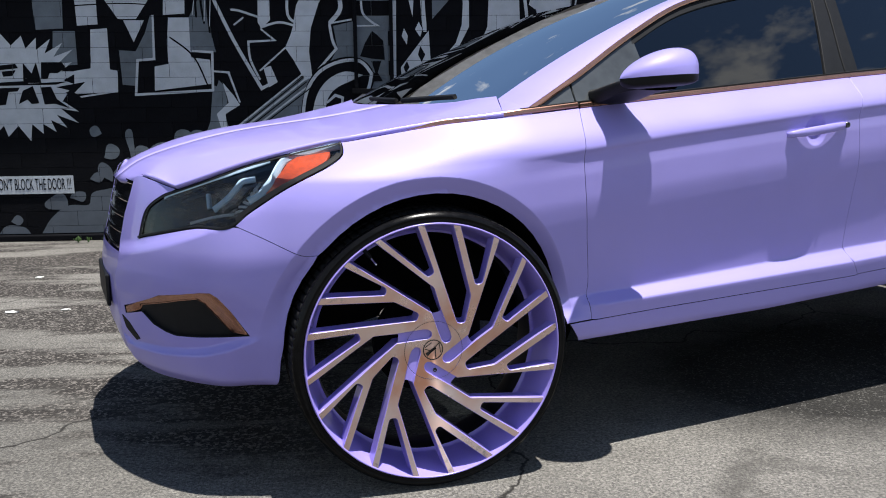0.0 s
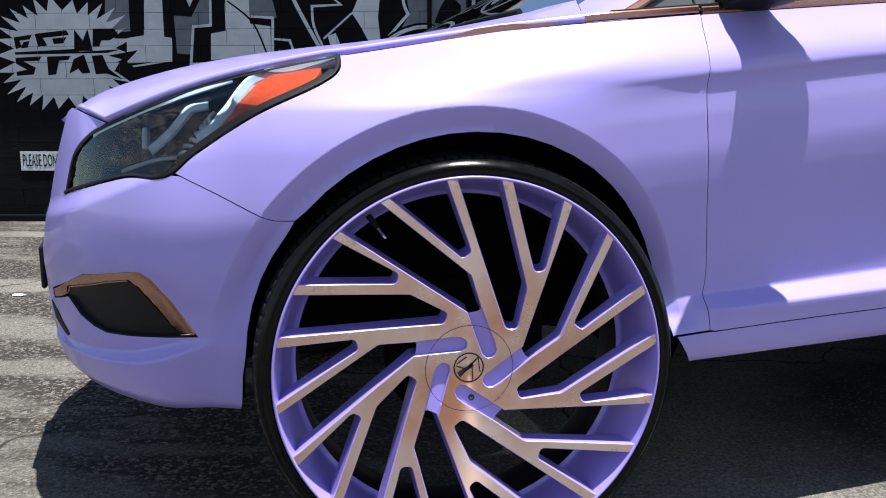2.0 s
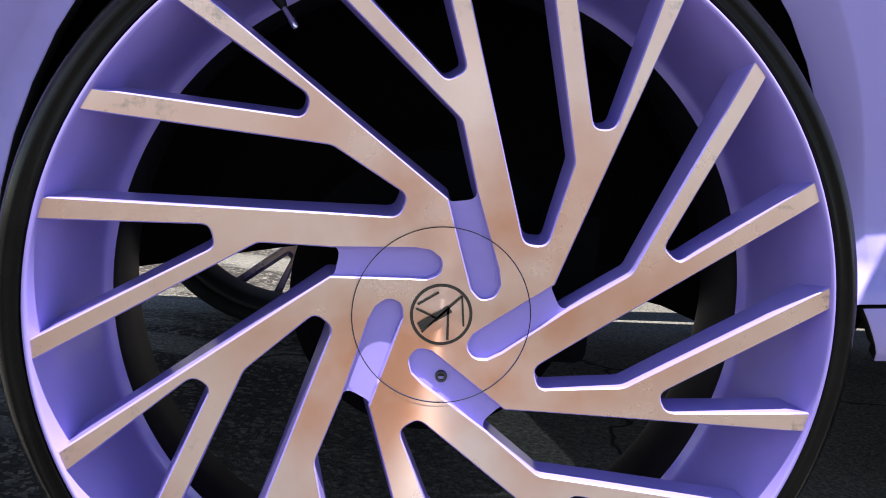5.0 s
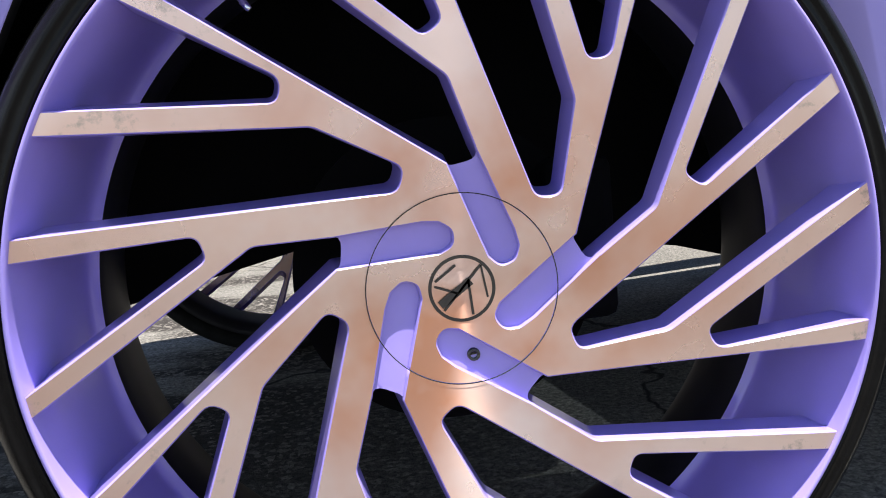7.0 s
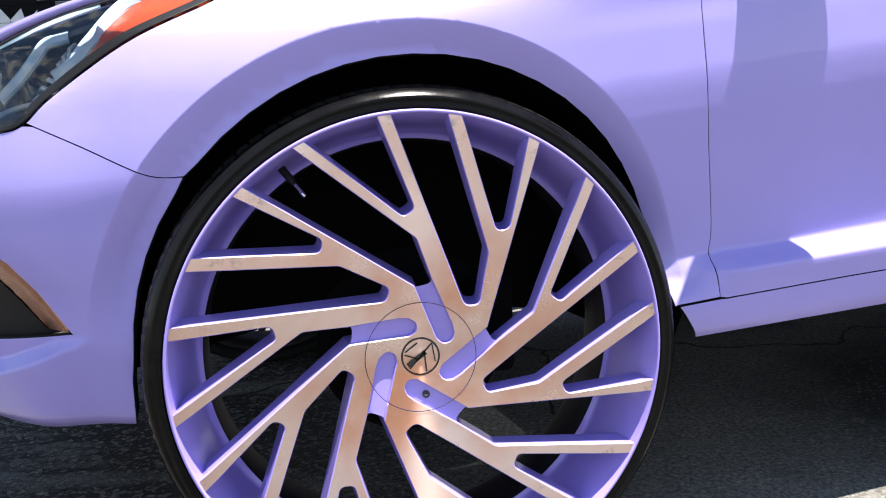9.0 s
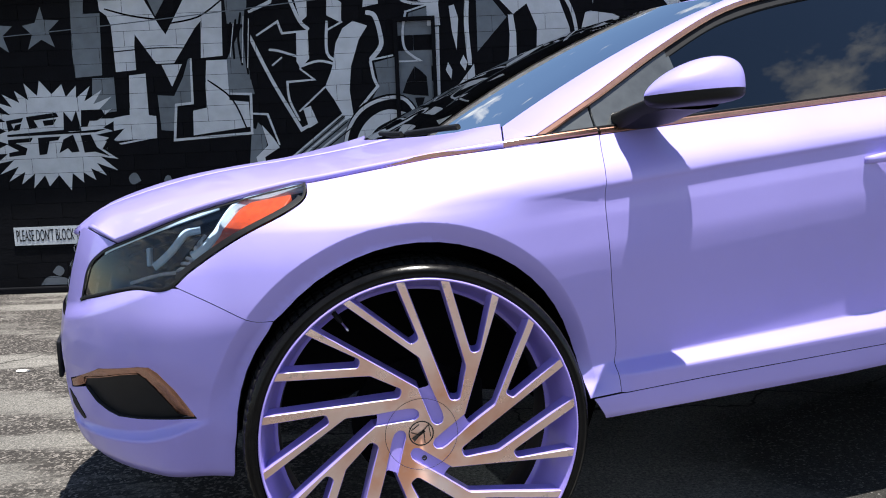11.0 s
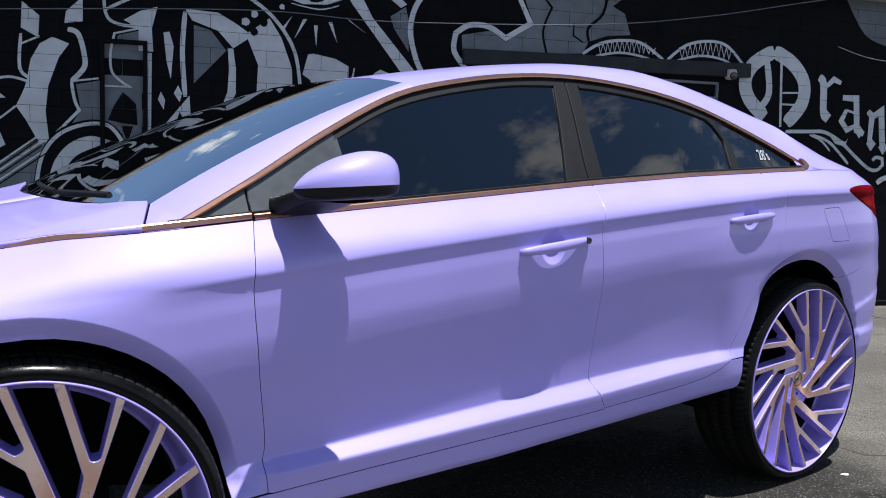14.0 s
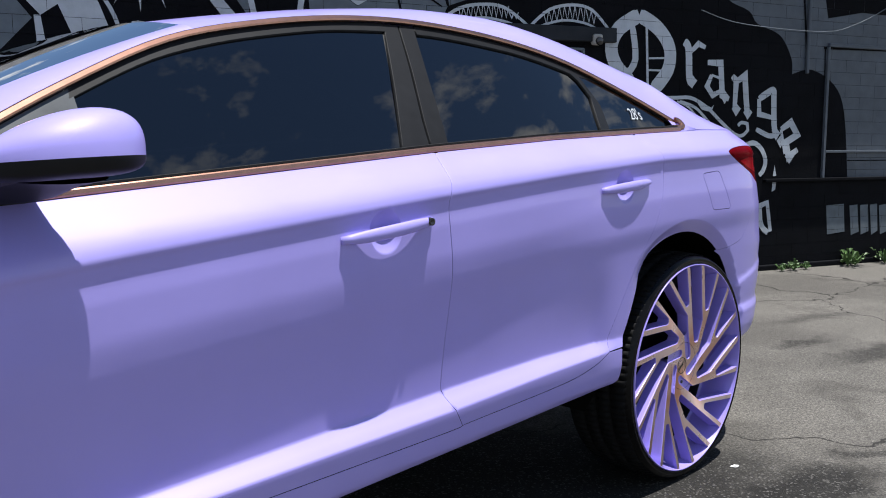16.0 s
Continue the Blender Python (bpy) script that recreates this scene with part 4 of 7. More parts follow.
for k, (a, b) in enumerate(zip(side_pts, mid_pts)):
    row = []
    for u in (0, 0.015, 0.04, 0.08, 0.13, 0.2, 0.3, 0.42, 0.56, 0.72, 0.86, 1.0):
        near_u = min(1.0, u * (MIDDLE - a[1]) / (0.74 - a[1])) if a[1] < 0.6 else u
        rise = 1 - (1 - near_u) ** 2.2
        p = np.array((a[0] + (b[0] - a[0]) * near_u ** 1.5, a[1] + (b[1] - a[1]) * u, a[2] + (b[2] - a[2]) * rise))
        # the rear edge runs along the foot of the windscreen
        q = back[int(round(u * 59))]
        w = ease(0.72, 1.0, k / 35)
        row.append(p + (q - p) * w * (1 if u > 0 else 0))
    rows.append(row)
loft("bonnet", rows, PAINT, car, "lavender bonnet", both=True, thick=0.012)
corner = np.array((0.246, skin(0.246, belt(0.246)), belt(0.246)))
foot = []
for s in np.linspace(0, 1, 7):
    x = 0.246 + (0.332 - 0.246) * s
    low = np.array((x, skin(x, belt(x)), belt(x)))
    foot.append([low] + [corner + (np.array(p) - corner) * s for p in pillar[0]])
trim = [[np.array(p) + np.array((0.010, 0.012, -0.012)) for p in r] for r in pillar]
tip = [[np.array((x, edge_y(x), edge_z(x))) * (1 - u) + np.array((x, skin(x, belt(x)), belt(x))) * u for u in (0, 0.5, 1)] for x in np.linspace(2.77, 2.91, 12)]
rear_rows = [top_row(x, [0, 0.02, 0.05, 0.09, 0.14, 0.2, 0.25]) for x in np.linspace(2.60, 3.33, 22)]
for rws in (trim, [[(p[0], 2 * MIDDLE - p[1], p[2]) for p in r[::-1]] for r in trim]):
    loft("pillar_trim", rws, DARK, car, "black lining inside the pillar")
for name, rws, text in (("windscreen_pillar", pillar, "lavender windscreen pillar"), ("pillar_foot", foot, "lavender cover at the windscreen foot"), ("rear_pillar", rear_rows, "lavender rear pillar"), ("pillar_base", tip, "lavender foot of the rear pillar")):
    loft(name, rws, PAINT, car, text)
    loft(name, [[(p[0], 2 * MIDDLE - p[1], p[2]) for p in r[::-1]] for r in rws], PAINT, car, text)

# ---- inside and below ----
part("underbody", bevelled((1.75, 1.56, 0.12), (1.37, MIDDLE, 0.44), 0.03), DARK, car, "dark underbody")
part("cabin_lining", bevelled((1.9, 1.50, 0.50), (1.5, MIDDLE, 0.75), 0.05), DARK, car, "dark cabin interior")
part("engine_bay", bevelled((0.95, 0.90, 0.42), (-0.12, MIDDLE, 0.67), 0.05), DARK, car, "dark engine bay")
for cx, r in ((0.007, 0.432), (2.75, 0.468)):
    for y0, y1 in ((0, 1), (1, 0)):
        rows = []
        for s in (0.0, 0.5, 1.0):
            row = []
            for a in range(-10, 191, 10):
                x, z = cx + r * math.cos(radians(a)), 0.42 + r * math.sin(radians(a))
                y = skin(x, max(z, 0.36)) + 0.012
                y = y + (0.36 - y) * s
                row.append((x, y if y1 else 2 * MIDDLE - y, z))
            rows.append(row)
        # its inner wall
        rows.append([(cx + 0.03 * math.cos(radians(a)), rows[-1][0][1], 0.425 + 0.02 * math.sin(radians(a))) for a in range(-10, 191, 10)])
        loft("wheel_liner", rows, DARK, car, "black wheel arch liner")
for x in (-0.47, 3.35):
    part("cross_member", bevelled((0.18, 0.8, 0.34), (x, MIDDLE, 0.60), 0.03), DARK, car, "dark cross member")

# ---- grille, plate bracket ----
near = [np.array((x + 0.010, skin(x, z) + 0.012, z)) for x, z in ((-0.766, 0.665), (-0.755, 0.73), (-0.740, 0.79), (-0.716, 0.86))]
rows = [[p * (1 - u) + np.array((p[0], 2 * MIDDLE - p[1], p[2])) * u + np.array((-0.02 * 4 * u * (1 - u), 0, 0)) for u in np.linspace(0, 1, 13)] for p in near]
grille = loft("grille", rows, GLOSS_BLACK, car, "black grille with chrome bars")
for k in range(5):
    s = k / 4 * 2.99
    i = min(2, int(s))
    a = near[i] + (near[i + 1] - near[i]) * (s - i)
    pts = [a * (1 - u) + np.array((a[0], 2 * MIDDLE - a[1], a[2])) * u + np.array((-0.02 * 4 * u * (1 - u) - 0.001, 0, 0)) for u in np.linspace(0, 1, 13)]
    strip("grille_bar", pts, [Vector((-1, 0, 0.1))] * 13, 0.012, 0.004, CHROME, grille, "chrome grille bar")
centre = [np.array((x, skin(x, z), z)) for x, z in ((-0.745, 0.335), (-0.768, 0.409), (-0.777, 0.481), (-0.780, 0.583), (-0.768, 0.66))]
loft("bumper_centre", [[p * (1 - u) + np.array((p[0], 2 * MIDDLE - p[1], p[2])) * u + np.array((-0.02 * 4 * u * (1 - u), 0, 0)) for u in np.linspace(0, 1, 13)] for p in centre], PAINT, car, "lavender middle of the front bumper")
part("plate_bracket", bevelled((0.012, 0.34, 0.10), (-0.800, MIDDLE, 0.52), 0.005), BLACK, car, "black number plate bracket")

back_pts = [np.array((x, skin(x, z) if z < 1.19 else edge_y(x), z)) for x, z in ((3.556, 1.207), (3.585, 1.13), (3.60, 1.03), (3.69, 0.99), (3.772, 0.81), (3.742, 0.55), (3.61, 0.40))]
loft("rear_centre", [[p * (1 - u) + np.array((p[0], 2 * MIDDLE - p[1], p[2])) * u + np.array((0.05 * 4 * u * (1 - u), 0, 0)) for u in np.linspace(0, 1, 13)] for p in back_pts], PAINT, car, "lavender rear panel between the tail lamps")

# ---- door handles ----
def handle(door, xs, zs, lock, reach=0.019):
    n = 14
    pts, rad = [], []
    for k in range(n + 1):
        s = k / n
        x = xs[0] + (xs[1] - xs[0]) * s
        z = zs[0] + (zs[1] - zs[0]) * s
        lift = reach * (1 - abs(2 * s - 1) ** 2.4) + 0.003
        pts.append(Vector((x, -0.057 - lift, z)))
        rad.append((0.0150 * (1 - 0.45 * abs(2 * s - 1) ** 3), 0.0092))
    verts, faces, m = [], [], 14
    for p, (rz, ry) in zip(pts, rad):
        verts += [p + Vector((0, ry * math.cos(2 * math.pi * j / m), rz * math.sin(2 * math.pi * j / m))) for j in range(m)]
    for i in range(n):
        faces += [(i * m + j, i * m + (j + 1) % m, (i + 1) * m + (j + 1) % m, (i + 1) * m + j) for j in range(m)]
    faces += [tuple(range(m))[::-1], tuple(n * m + j for j in range(m))]
    ob = mesh_part("door_handle", verts, faces, PAINT, door, "lavender pull handle")
    bm = bmesh.new()
    bm.from_mesh(ob.data)
    bmesh.ops.recalc_face_normals(bm, faces=bm.faces[:])
    bm.to_mesh(ob.data)
    bm.free()
    if lock:
        v, f = lathe([(0.0, -0.003), (0.004, -0.0035), (0.0055, -0.005), (0.009, -0.005), (0.010, 0.006)], 24)
        mesh_part("key_lock", v, f, GLOSS_BLACK, door, "black key lock", m=pose(xs[1] - 0.016, -0.074, zs[1] - 0.001))


handle(near_doors[0], (1.242, 1.512), (0.972, 1.000), True)
handle(near_doors[1], (2.204, 2.460), (1.043, 1.062), False, 0.013)

# ---- door mirror ----
def mirror_ring(s, upper, n=16):
    """A cross-section of the mirror at a place along it, above or below its parting line."""
    x = 0.500 + 0.264 * s
    g = s ** 0.70 * (1 - s) ** 0.32 / 0.5302
    w, h = 0.080 * (s ** 0.8 * (1 - s) ** 0.6 / 0.3844), 0.078 * g
    zs = 1.145 + 0.012 * s
    out = []
    for k in range(n + 1):
        a = math.pi * k / n
        c, d = math.cos(a), math.sin(a)
        y = -0.160 - w * math.copysign(abs(c) ** 0.95, c)
        if upper:
            z = zs + h * d ** 0.85
        else:
            z = zs - (0.030 * max(0.0, 1 - abs(2 * s - 1) ** 5) ** 0.5) * d ** 0.30
        out.append((x + 0.10 * (y + 0.16), y, z - 0.05 * (y + 0.15)))
    return out


steps = [0.5 - 0.5 * math.cos(math.pi * k / 28) for k in range(29)]
mirror = loft("door_mirror", [mirror_ring(s, True) for s in steps], PAINT, near_doors[0], "lavender door mirror on a black base")
mirror.parent = car
loft("mirror_base", [mirror_ring(s, False)[::-1] for s in steps], MATT_BLACK, mirror, "black lower mirror shell")
arm = [[Vector((x, y, z)) for x, z in spline([(x0, z0), (0.5 * (x0 + x1), z0 - 0.004), (x1, z0), (x1 + 0.006, 0.5 * (z0 + z1)), (x1, z1), (0.5 * (x0 + x1), z1 + 0.004), (x0, z1), (x0 - 0.006, 0.5 * (z0 + z1)), (x0, z0)], 3)] for y, x0, x1, z0, z1 in ((0.065, 0.555, 0.650, 1.078, 1.118), (0.02, 0.545, 0.650, 1.080, 1.120), (-0.03, 0.545, 0.665, 1.088, 1.130), (-0.08, 0.555, 0.69, 1.108, 1.142), (-0.15, 0.57, 0.70, 1.118, 1.144))]
loft("mirror_arm", arm, MATT_BLACK, mirror, "black mirror arm")
part("mirror_glass", bevelled((0.006, 0.09, 0.05), (0.722, -0.160, 1.175), 0.002, 1), CHROME, mirror, "mirror glass facing the rear")

# ---- wipers and spoiler ----
for y0, y1 in ((MIDDLE - 0.40, MIDDLE - 0.02), (MIDDLE + 0.04, MIDDLE + 0.40)):
    pts = [(0.262 + 0.05 * (abs(y - MIDDLE) / 0.5) ** 2, y, 1.094 + 0.012 * (abs(y - MIDDLE) / 0.5)) for y in np.linspace(y0, y1, 12)]
    w = strip("wiper", pts, [Vector((-0.6, 0, 0.8))] * 12, 0.014, 0.009, MATT_BLACK, car, "black windscreen wiper")
bp3 = bp2[3:]
cowl = [[p + np.array((-0.03 + 0.05 * u, 0, -0.020 + 0.010 * u)) for p in bp3] for u in (0, 0.5, 1.0)]
loft("cowl", cowl, BLACK, car, "black cowl panel", both=True)
pts = [(3.45 + 0.06 * math.sin(math.pi * k / 16), 0.22 + (2 * MIDDLE - 0.44) * k / 16, 1.238) for k in range(17)]
strip("boot_lip", pts, [Vector((0.1, 0, 1))] * 17, 0.07, 0.014, PAINT, car, "lavender boot lip spoiler")
# the wheel-size sticker on the quarter window
for k, (ch, x, size) in enumerate((("28's", 2.570, 0.062),)):
    cu = bpy.data.curves.new("window_sticker", "FONT")
    cu.body, cu.size, cu.extrude = ch, size, 0.0004
    tmp = bpy.data.objects.new("window_sticker", cu)
    scene.collection.objects.link(tmp)
    me = bpy.data.meshes.new_from_object(tmp.evaluated_get(bpy.context.evaluated_depsgraph_get()))
    bpy.data.objects.remove(tmp)
    me.materials.clear()
    me.materials.append(PALE)
    st = new("window_sticker", me)
    st.parent = car
    p, nrm = on_skin((x, 1.263), -0.002, glasshouse)
    right = Vector((1, 0, 0)) - nrm * nrm.x
    right.normalize()
    up = nrm.cross(right)
    st.matrix_basis = Matrix((( *right, ), (*up, ), (*nrm, ))).transposed().to_4x4()
    st.matrix_basis = Matrix.Translation(p) @ st.matrix_basis @ Matrix.Diagonal((0.72, 1.0, 1.0, 1.0))
    tagged(st, "white lettered window sticker")

# ---- wheels ----
WHEEL_Z = 0.402


def dish(r):
    """How far the face stands out from the hub at a radius."""
    return 0.036 * min(1.0, max(0.0, (r - 0.02) / 0.33))


def polar(r, deg):
    return (r * math.cos(radians(deg)), r * math.sin(radians(deg)))


def rounded(loop, radius=0.012, n=5):
    """Corners turned into arcs where a radius is given: points (x, y, radius)."""
    out, k = [], len(loop)
    for i in range(k):
        a, b, c = (np.array(loop[j % k][:2]) for j in (i - 1, i, i + 1))
        r = loop[i][2] if len(loop[i]) > 2 else 0.0
        if not r:
            out.append(b)
            continue
        u, v = (a - b) / np.linalg.norm(a - b), (c - b) / np.linalg.norm(c - b)
        half = 0.5 * math.acos(max(-1, min(1, u @ v)))
        d = min(r / math.tan(half), 0.48 * np.linalg.norm(a - b), 0.48 * np.linalg.norm(c - b))
        p, q = b + u * d, b + v * d
        out += [(1 - s) ** 2 * p + 2 * s * (1 - s) * b + s * s * q for s in np.linspace(0, 1, n)]
    return out


RIM = 0.3600


def rim_arc(a0, a1):
    return [polar(RIM, a0 + (a1 - a0) * k / 4) for k in range(5)]


POCKETS = {
    "fork_a": [(-0.132, 0.190, 0.013), (-0.137, 0.1695, 0.011)] + rim_arc(150.4, 133.9),
    "short": [(-0.112, 0.150, 0.02), (-0.040, 0.110, 0.011), (-0.047, 0.088, 0.013)] + rim_arc(166.6, 153.4),
    "fork_b": [(-0.213, 0.0715, 0.011), (-0.207, 0.050, 0.011)][::1] + rim_arc(186.6, 169.4),
    "long": [(-0.172, 0.058, 0.016), (-0.098, 0.058, 0.010), (-0.102, 0.031, 0.012)] + rim_arc(203.2, 189.2),
}
SLOT = [(-0.112, 0.0575), (-0.030, 0.0625), (-0.015, 0.061, 0.006), (-0.003, 0.053, 0.012), (-0.003, 0.038, 0.012), (-0.016, 0.0315, 0.006), (-0.114, 0.0285)]


def spin(loop, deg):
    c, s = math.cos(radians(deg)), math.sin(radians(deg))
    return [np.array((c * p[0] - s * p[1], s * p[0] + c * p[1])) for p in loop]


def face_point(p, back=0.0):
    r = math.hypot(p[0], p[1])
    return Vector((float(p[0]), -dish(r) + back, float(p[1])))


def face_normal(p):
    r = math.hypot(p[0], p[1]) + 1e-6
    k = 0.036 / 0.33 if 0.02 < r < 0.35 else 0.0
    return Vector((-k * p[0] / r, -1.0, -k * p[1] / r)).normalized()


def build_face(wheel):
    cap_r = 0.0835
    ring = [np.array(polar(RIM, a)) for a in np.arange(0, 360, 2.0)]
    core = [np.array(polar(cap_r, a)) for a in np.arange(0, 360, 3.0)]
    slot = rounded(SLOT)
    holes = []
    for k in range(5):
        for key, loop in POCKETS.items():
            fine = resample(rounded(loop), 0.02)
            holes.append(spin(fine, 72 * k))
    slots = [spin(resample(slot, 0.01), 72 * k) for k in range(5)]
    # triangles of the face, then the pieces that hang together
    pts, tris = fill_many(ring, [core] + holes + slots, 0.02)
    parent_of = list(range(len(pts)))

    def root(i):
        while parent_of[i] != i:
            parent_of[i] = parent_of[parent_of[i]]
            i = parent_of[i]
        return i
    for f in tris:
        for i in f[1:]:
            parent_of[root(i)] = root(f[0])
    groups = {}
    for f in tris:
        groups.setdefault(root(f[0]), []).append(f)
    for fs in groups.values():
        if len(fs) < 20:
            continue
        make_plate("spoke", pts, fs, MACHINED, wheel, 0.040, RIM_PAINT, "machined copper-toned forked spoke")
    # the cap and the floors of the slots
    pts, tris = fill_many([p * 0.994 for p in core], slots, 0.012)
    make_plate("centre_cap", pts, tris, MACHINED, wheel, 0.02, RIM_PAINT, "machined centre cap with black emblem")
    for k in range(5):
        long = spin([(-0.120, 0.0595), (-0.03, 0.0640), (-0.014, 0.0625), (-0.0015, 0.054), (-0.0015, 0.037), (-0.016, 0.0300), (-0.124, 0.0262)], 72 * k)
        p2, t2 = fill_many(resample([np.array(p) for p in long], 0.01), holes, 0.012)
        verts = [face_point(p, 0.007) for p in p2]
        mesh_part("slot_floor", verts, [f if area([p2[i] for i in f]) > 0 else f[::-1] for f in t2], RIM_PAINT, wheel, "lavender slot in the wheel face", [face_normal(p) for p in p2])


def fill_many(outer, holes, step):
    """As fill, for holes that may overlap."""
    verts, edges = [], []
    for loop in [outer] + holes:
        k = len(verts)
        verts += [Vector((float(p[0]), float(p[1]))) for p in loop]
        edges += [(k + i, k + (i + 1) % len(loop)) for i in range(len(loop))]
    rim = np.array([(v.x, v.y) for v in verts])
    lo, hi = rim.min(0), rim.max(0)
    gx, gy = np.meshgrid(np.arange(lo[0], hi[0], step), np.arange(lo[1], hi[1], step))
    grid = np.stack((gx.ravel(), gy.ravel()), 1)
    near = np.array([((rim - p) ** 2).sum(1).min() for p in grid])
    verts += [Vector((float(p[0]), float(p[1]))) for p in grid[near > (0.6 * step) ** 2]]
    vs, _, fs, _, _, _ = geometry.delaunay_2d_cdt(verts, edges, [], 0, 1e-6)
    pts = np.array([(v.x, v.y) for v in vs])
    tri = np.array([f for f in fs if len(f) == 3])
    mid = pts[tri].mean(1)
    ok = inside(mid, outer)
    for hole in holes:
        ok &= ~inside(mid, hole)
    return pts, [tuple(int(i) for i in f) for f in tri[ok]]


def make_plate(name, pts, tris, top, wheel, deep, wall, label):
    """A piece of the face with painted walls behind its rims."""
    ids = sorted({i for f in tris for i in f})
    at = {i: k for k, i in enumerate(ids)}
    tris = [f if area([pts[i] for i in f]) > 0 else f[::-1] for f in tris]
    verts = [face_point(pts[i]) for i in ids]
    normals = [face_normal(pts[i]) for i in ids]
    faces = [tuple(at[i] for i in f) for f in tris]
    kinds = [0] * len(faces)
    count = {}
    for f in tris:
        for a, b in zip(f, f[1:] + f[:1]):
            count[(a, b)] = 1
    border = [(a, b) for a, b in count if (b, a) not in count]
    nxt = {a: b for a, b in border}
    prv = {b: a for a, b in border}
    lay = {}
    for a, b in border:
        for i in (a, b):
            if i in lay:
                continue
            u = pts[nxt.get(i, i)] - pts[prv.get(i, i)]
            side = Vector((float(u[1]), 0, -float(u[0])))
            side = side.normalized() if side.length > 1e-9 else Vector((1, 0, 0))
            n = face_normal(pts[i])
            v = face_point(pts[i])
            lay[i] = len(verts)
            flare = side * 0.004
            verts += [v, v + side * 0.0012 - n * 0.0014, v + side * 0.0012 - n * 0.004, v + flare - n * deep, v + flare - n * deep]
            normals += [(n + side).normalized(), (n * 0.5 + side).normalized(), side, side, -n]
    for a, b in border:
        p, q = lay[a], lay[b]
        for s in (0, 1, 2):
            faces.append((p + s, p + s + 1, q + s + 1, q + s))
            kinds.append(1)
    me = bpy.data.meshes.new(name)
    me.from_pydata([tuple(v) for v in verts], [], faces)
    me.materials.append(top)
    me.materials.append(wall)
    me.polygons.foreach_set("material_index", kinds)
    me.polygons.foreach_set("use_smooth", [True] * len(faces))
    me.normals_split_custom_set_from_vertices([tuple(n) for n in normals])
    ob = new(name, me)
    ob.parent = wheel
    tagged(ob, label)
    return ob




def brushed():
    """Copper-toned machined alloy, hub reflection painted in; the tool marks run round the hub."""
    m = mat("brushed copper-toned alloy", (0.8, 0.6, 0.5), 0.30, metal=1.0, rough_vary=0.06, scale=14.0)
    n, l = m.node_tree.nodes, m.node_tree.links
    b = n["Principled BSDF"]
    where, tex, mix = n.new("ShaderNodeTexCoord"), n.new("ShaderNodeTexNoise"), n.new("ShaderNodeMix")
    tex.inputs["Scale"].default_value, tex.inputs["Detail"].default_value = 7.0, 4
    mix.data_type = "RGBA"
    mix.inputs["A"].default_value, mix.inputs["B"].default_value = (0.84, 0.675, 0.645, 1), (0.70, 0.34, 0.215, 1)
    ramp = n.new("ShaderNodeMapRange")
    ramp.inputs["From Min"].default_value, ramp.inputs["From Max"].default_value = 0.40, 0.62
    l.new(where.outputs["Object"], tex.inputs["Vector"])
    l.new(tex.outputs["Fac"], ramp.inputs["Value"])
    # copper tint with the brown brushed reflection put into the colour, strongest at the hub
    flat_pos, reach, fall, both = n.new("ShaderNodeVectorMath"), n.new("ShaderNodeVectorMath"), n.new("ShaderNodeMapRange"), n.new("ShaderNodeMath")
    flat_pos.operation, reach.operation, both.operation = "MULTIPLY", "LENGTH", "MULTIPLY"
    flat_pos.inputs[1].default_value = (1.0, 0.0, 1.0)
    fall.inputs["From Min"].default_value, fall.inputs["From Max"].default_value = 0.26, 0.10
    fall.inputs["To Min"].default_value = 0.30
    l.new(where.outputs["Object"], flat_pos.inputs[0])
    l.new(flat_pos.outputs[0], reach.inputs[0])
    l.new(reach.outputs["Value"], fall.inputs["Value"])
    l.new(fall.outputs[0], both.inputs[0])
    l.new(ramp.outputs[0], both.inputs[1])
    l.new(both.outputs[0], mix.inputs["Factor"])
    # grey scuffs and road dirt towards the tips
    scuff, scuff_r, tips, soil, dirt = n.new("ShaderNodeTexNoise"), n.new("ShaderNodeMapRange"), n.new("ShaderNodeMapRange"), n.new("ShaderNodeMath"), n.new("ShaderNodeMix")
    scuff.inputs["Scale"].default_value, scuff.inputs["Detail"].default_value, scuff.inputs["Roughness"].default_value = 38.0, 8, 0.7
    scuff_r.inputs["From Min"].default_value, scuff_r.inputs["From Max"].default_value = 0.56, 0.70
    tips.inputs["From Min"].default_value, tips.inputs["From Max"].default_value = 0.20, 0.35
    soil.operation = "MULTIPLY"
    dirt.data_type = "RGBA"
    dirt.inputs["B"].default_value = (0.34, 0.31, 0.29, 1)
    l.new(where.outputs["Object"], scuff.inputs["Vector"])
    l.new(scuff.outputs["Fac"], scuff_r.inputs["Value"])
    l.new(reach.outputs["Value"], tips.inputs["Value"])
    l.new(scuff_r.outputs[0], soil.inputs[0])
    l.new(tips.outputs[0], soil.inputs[1])
    l.new(soil.outputs[0], dirt.inputs["Factor"])
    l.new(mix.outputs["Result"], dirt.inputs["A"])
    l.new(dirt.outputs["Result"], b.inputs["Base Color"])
    # grooves run round the hub, so the gloss spreads along the radius
    flat, turn = n.new("ShaderNodeVectorMath"), n.new("ShaderNodeVectorTransform")
    flat.operation = "MULTIPLY"
    flat.inputs[1].default_value = (1.0, 0.0, 1.0)
    turn.vector_type, turn.convert_from, turn.convert_to = "VECTOR", "OBJECT", "WORLD"
    l.new(where.outputs["Object"], flat.inputs[0])
    l.new(flat.outputs[0], turn.inputs[0])
    l.new(turn.outputs[0], b.inputs["Tangent"])
    b.inputs["Anisotropic"].default_value = 0.9
    b.inputs["Anisotropic Rotation"].default_value = 0.0
    return m


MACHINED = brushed()


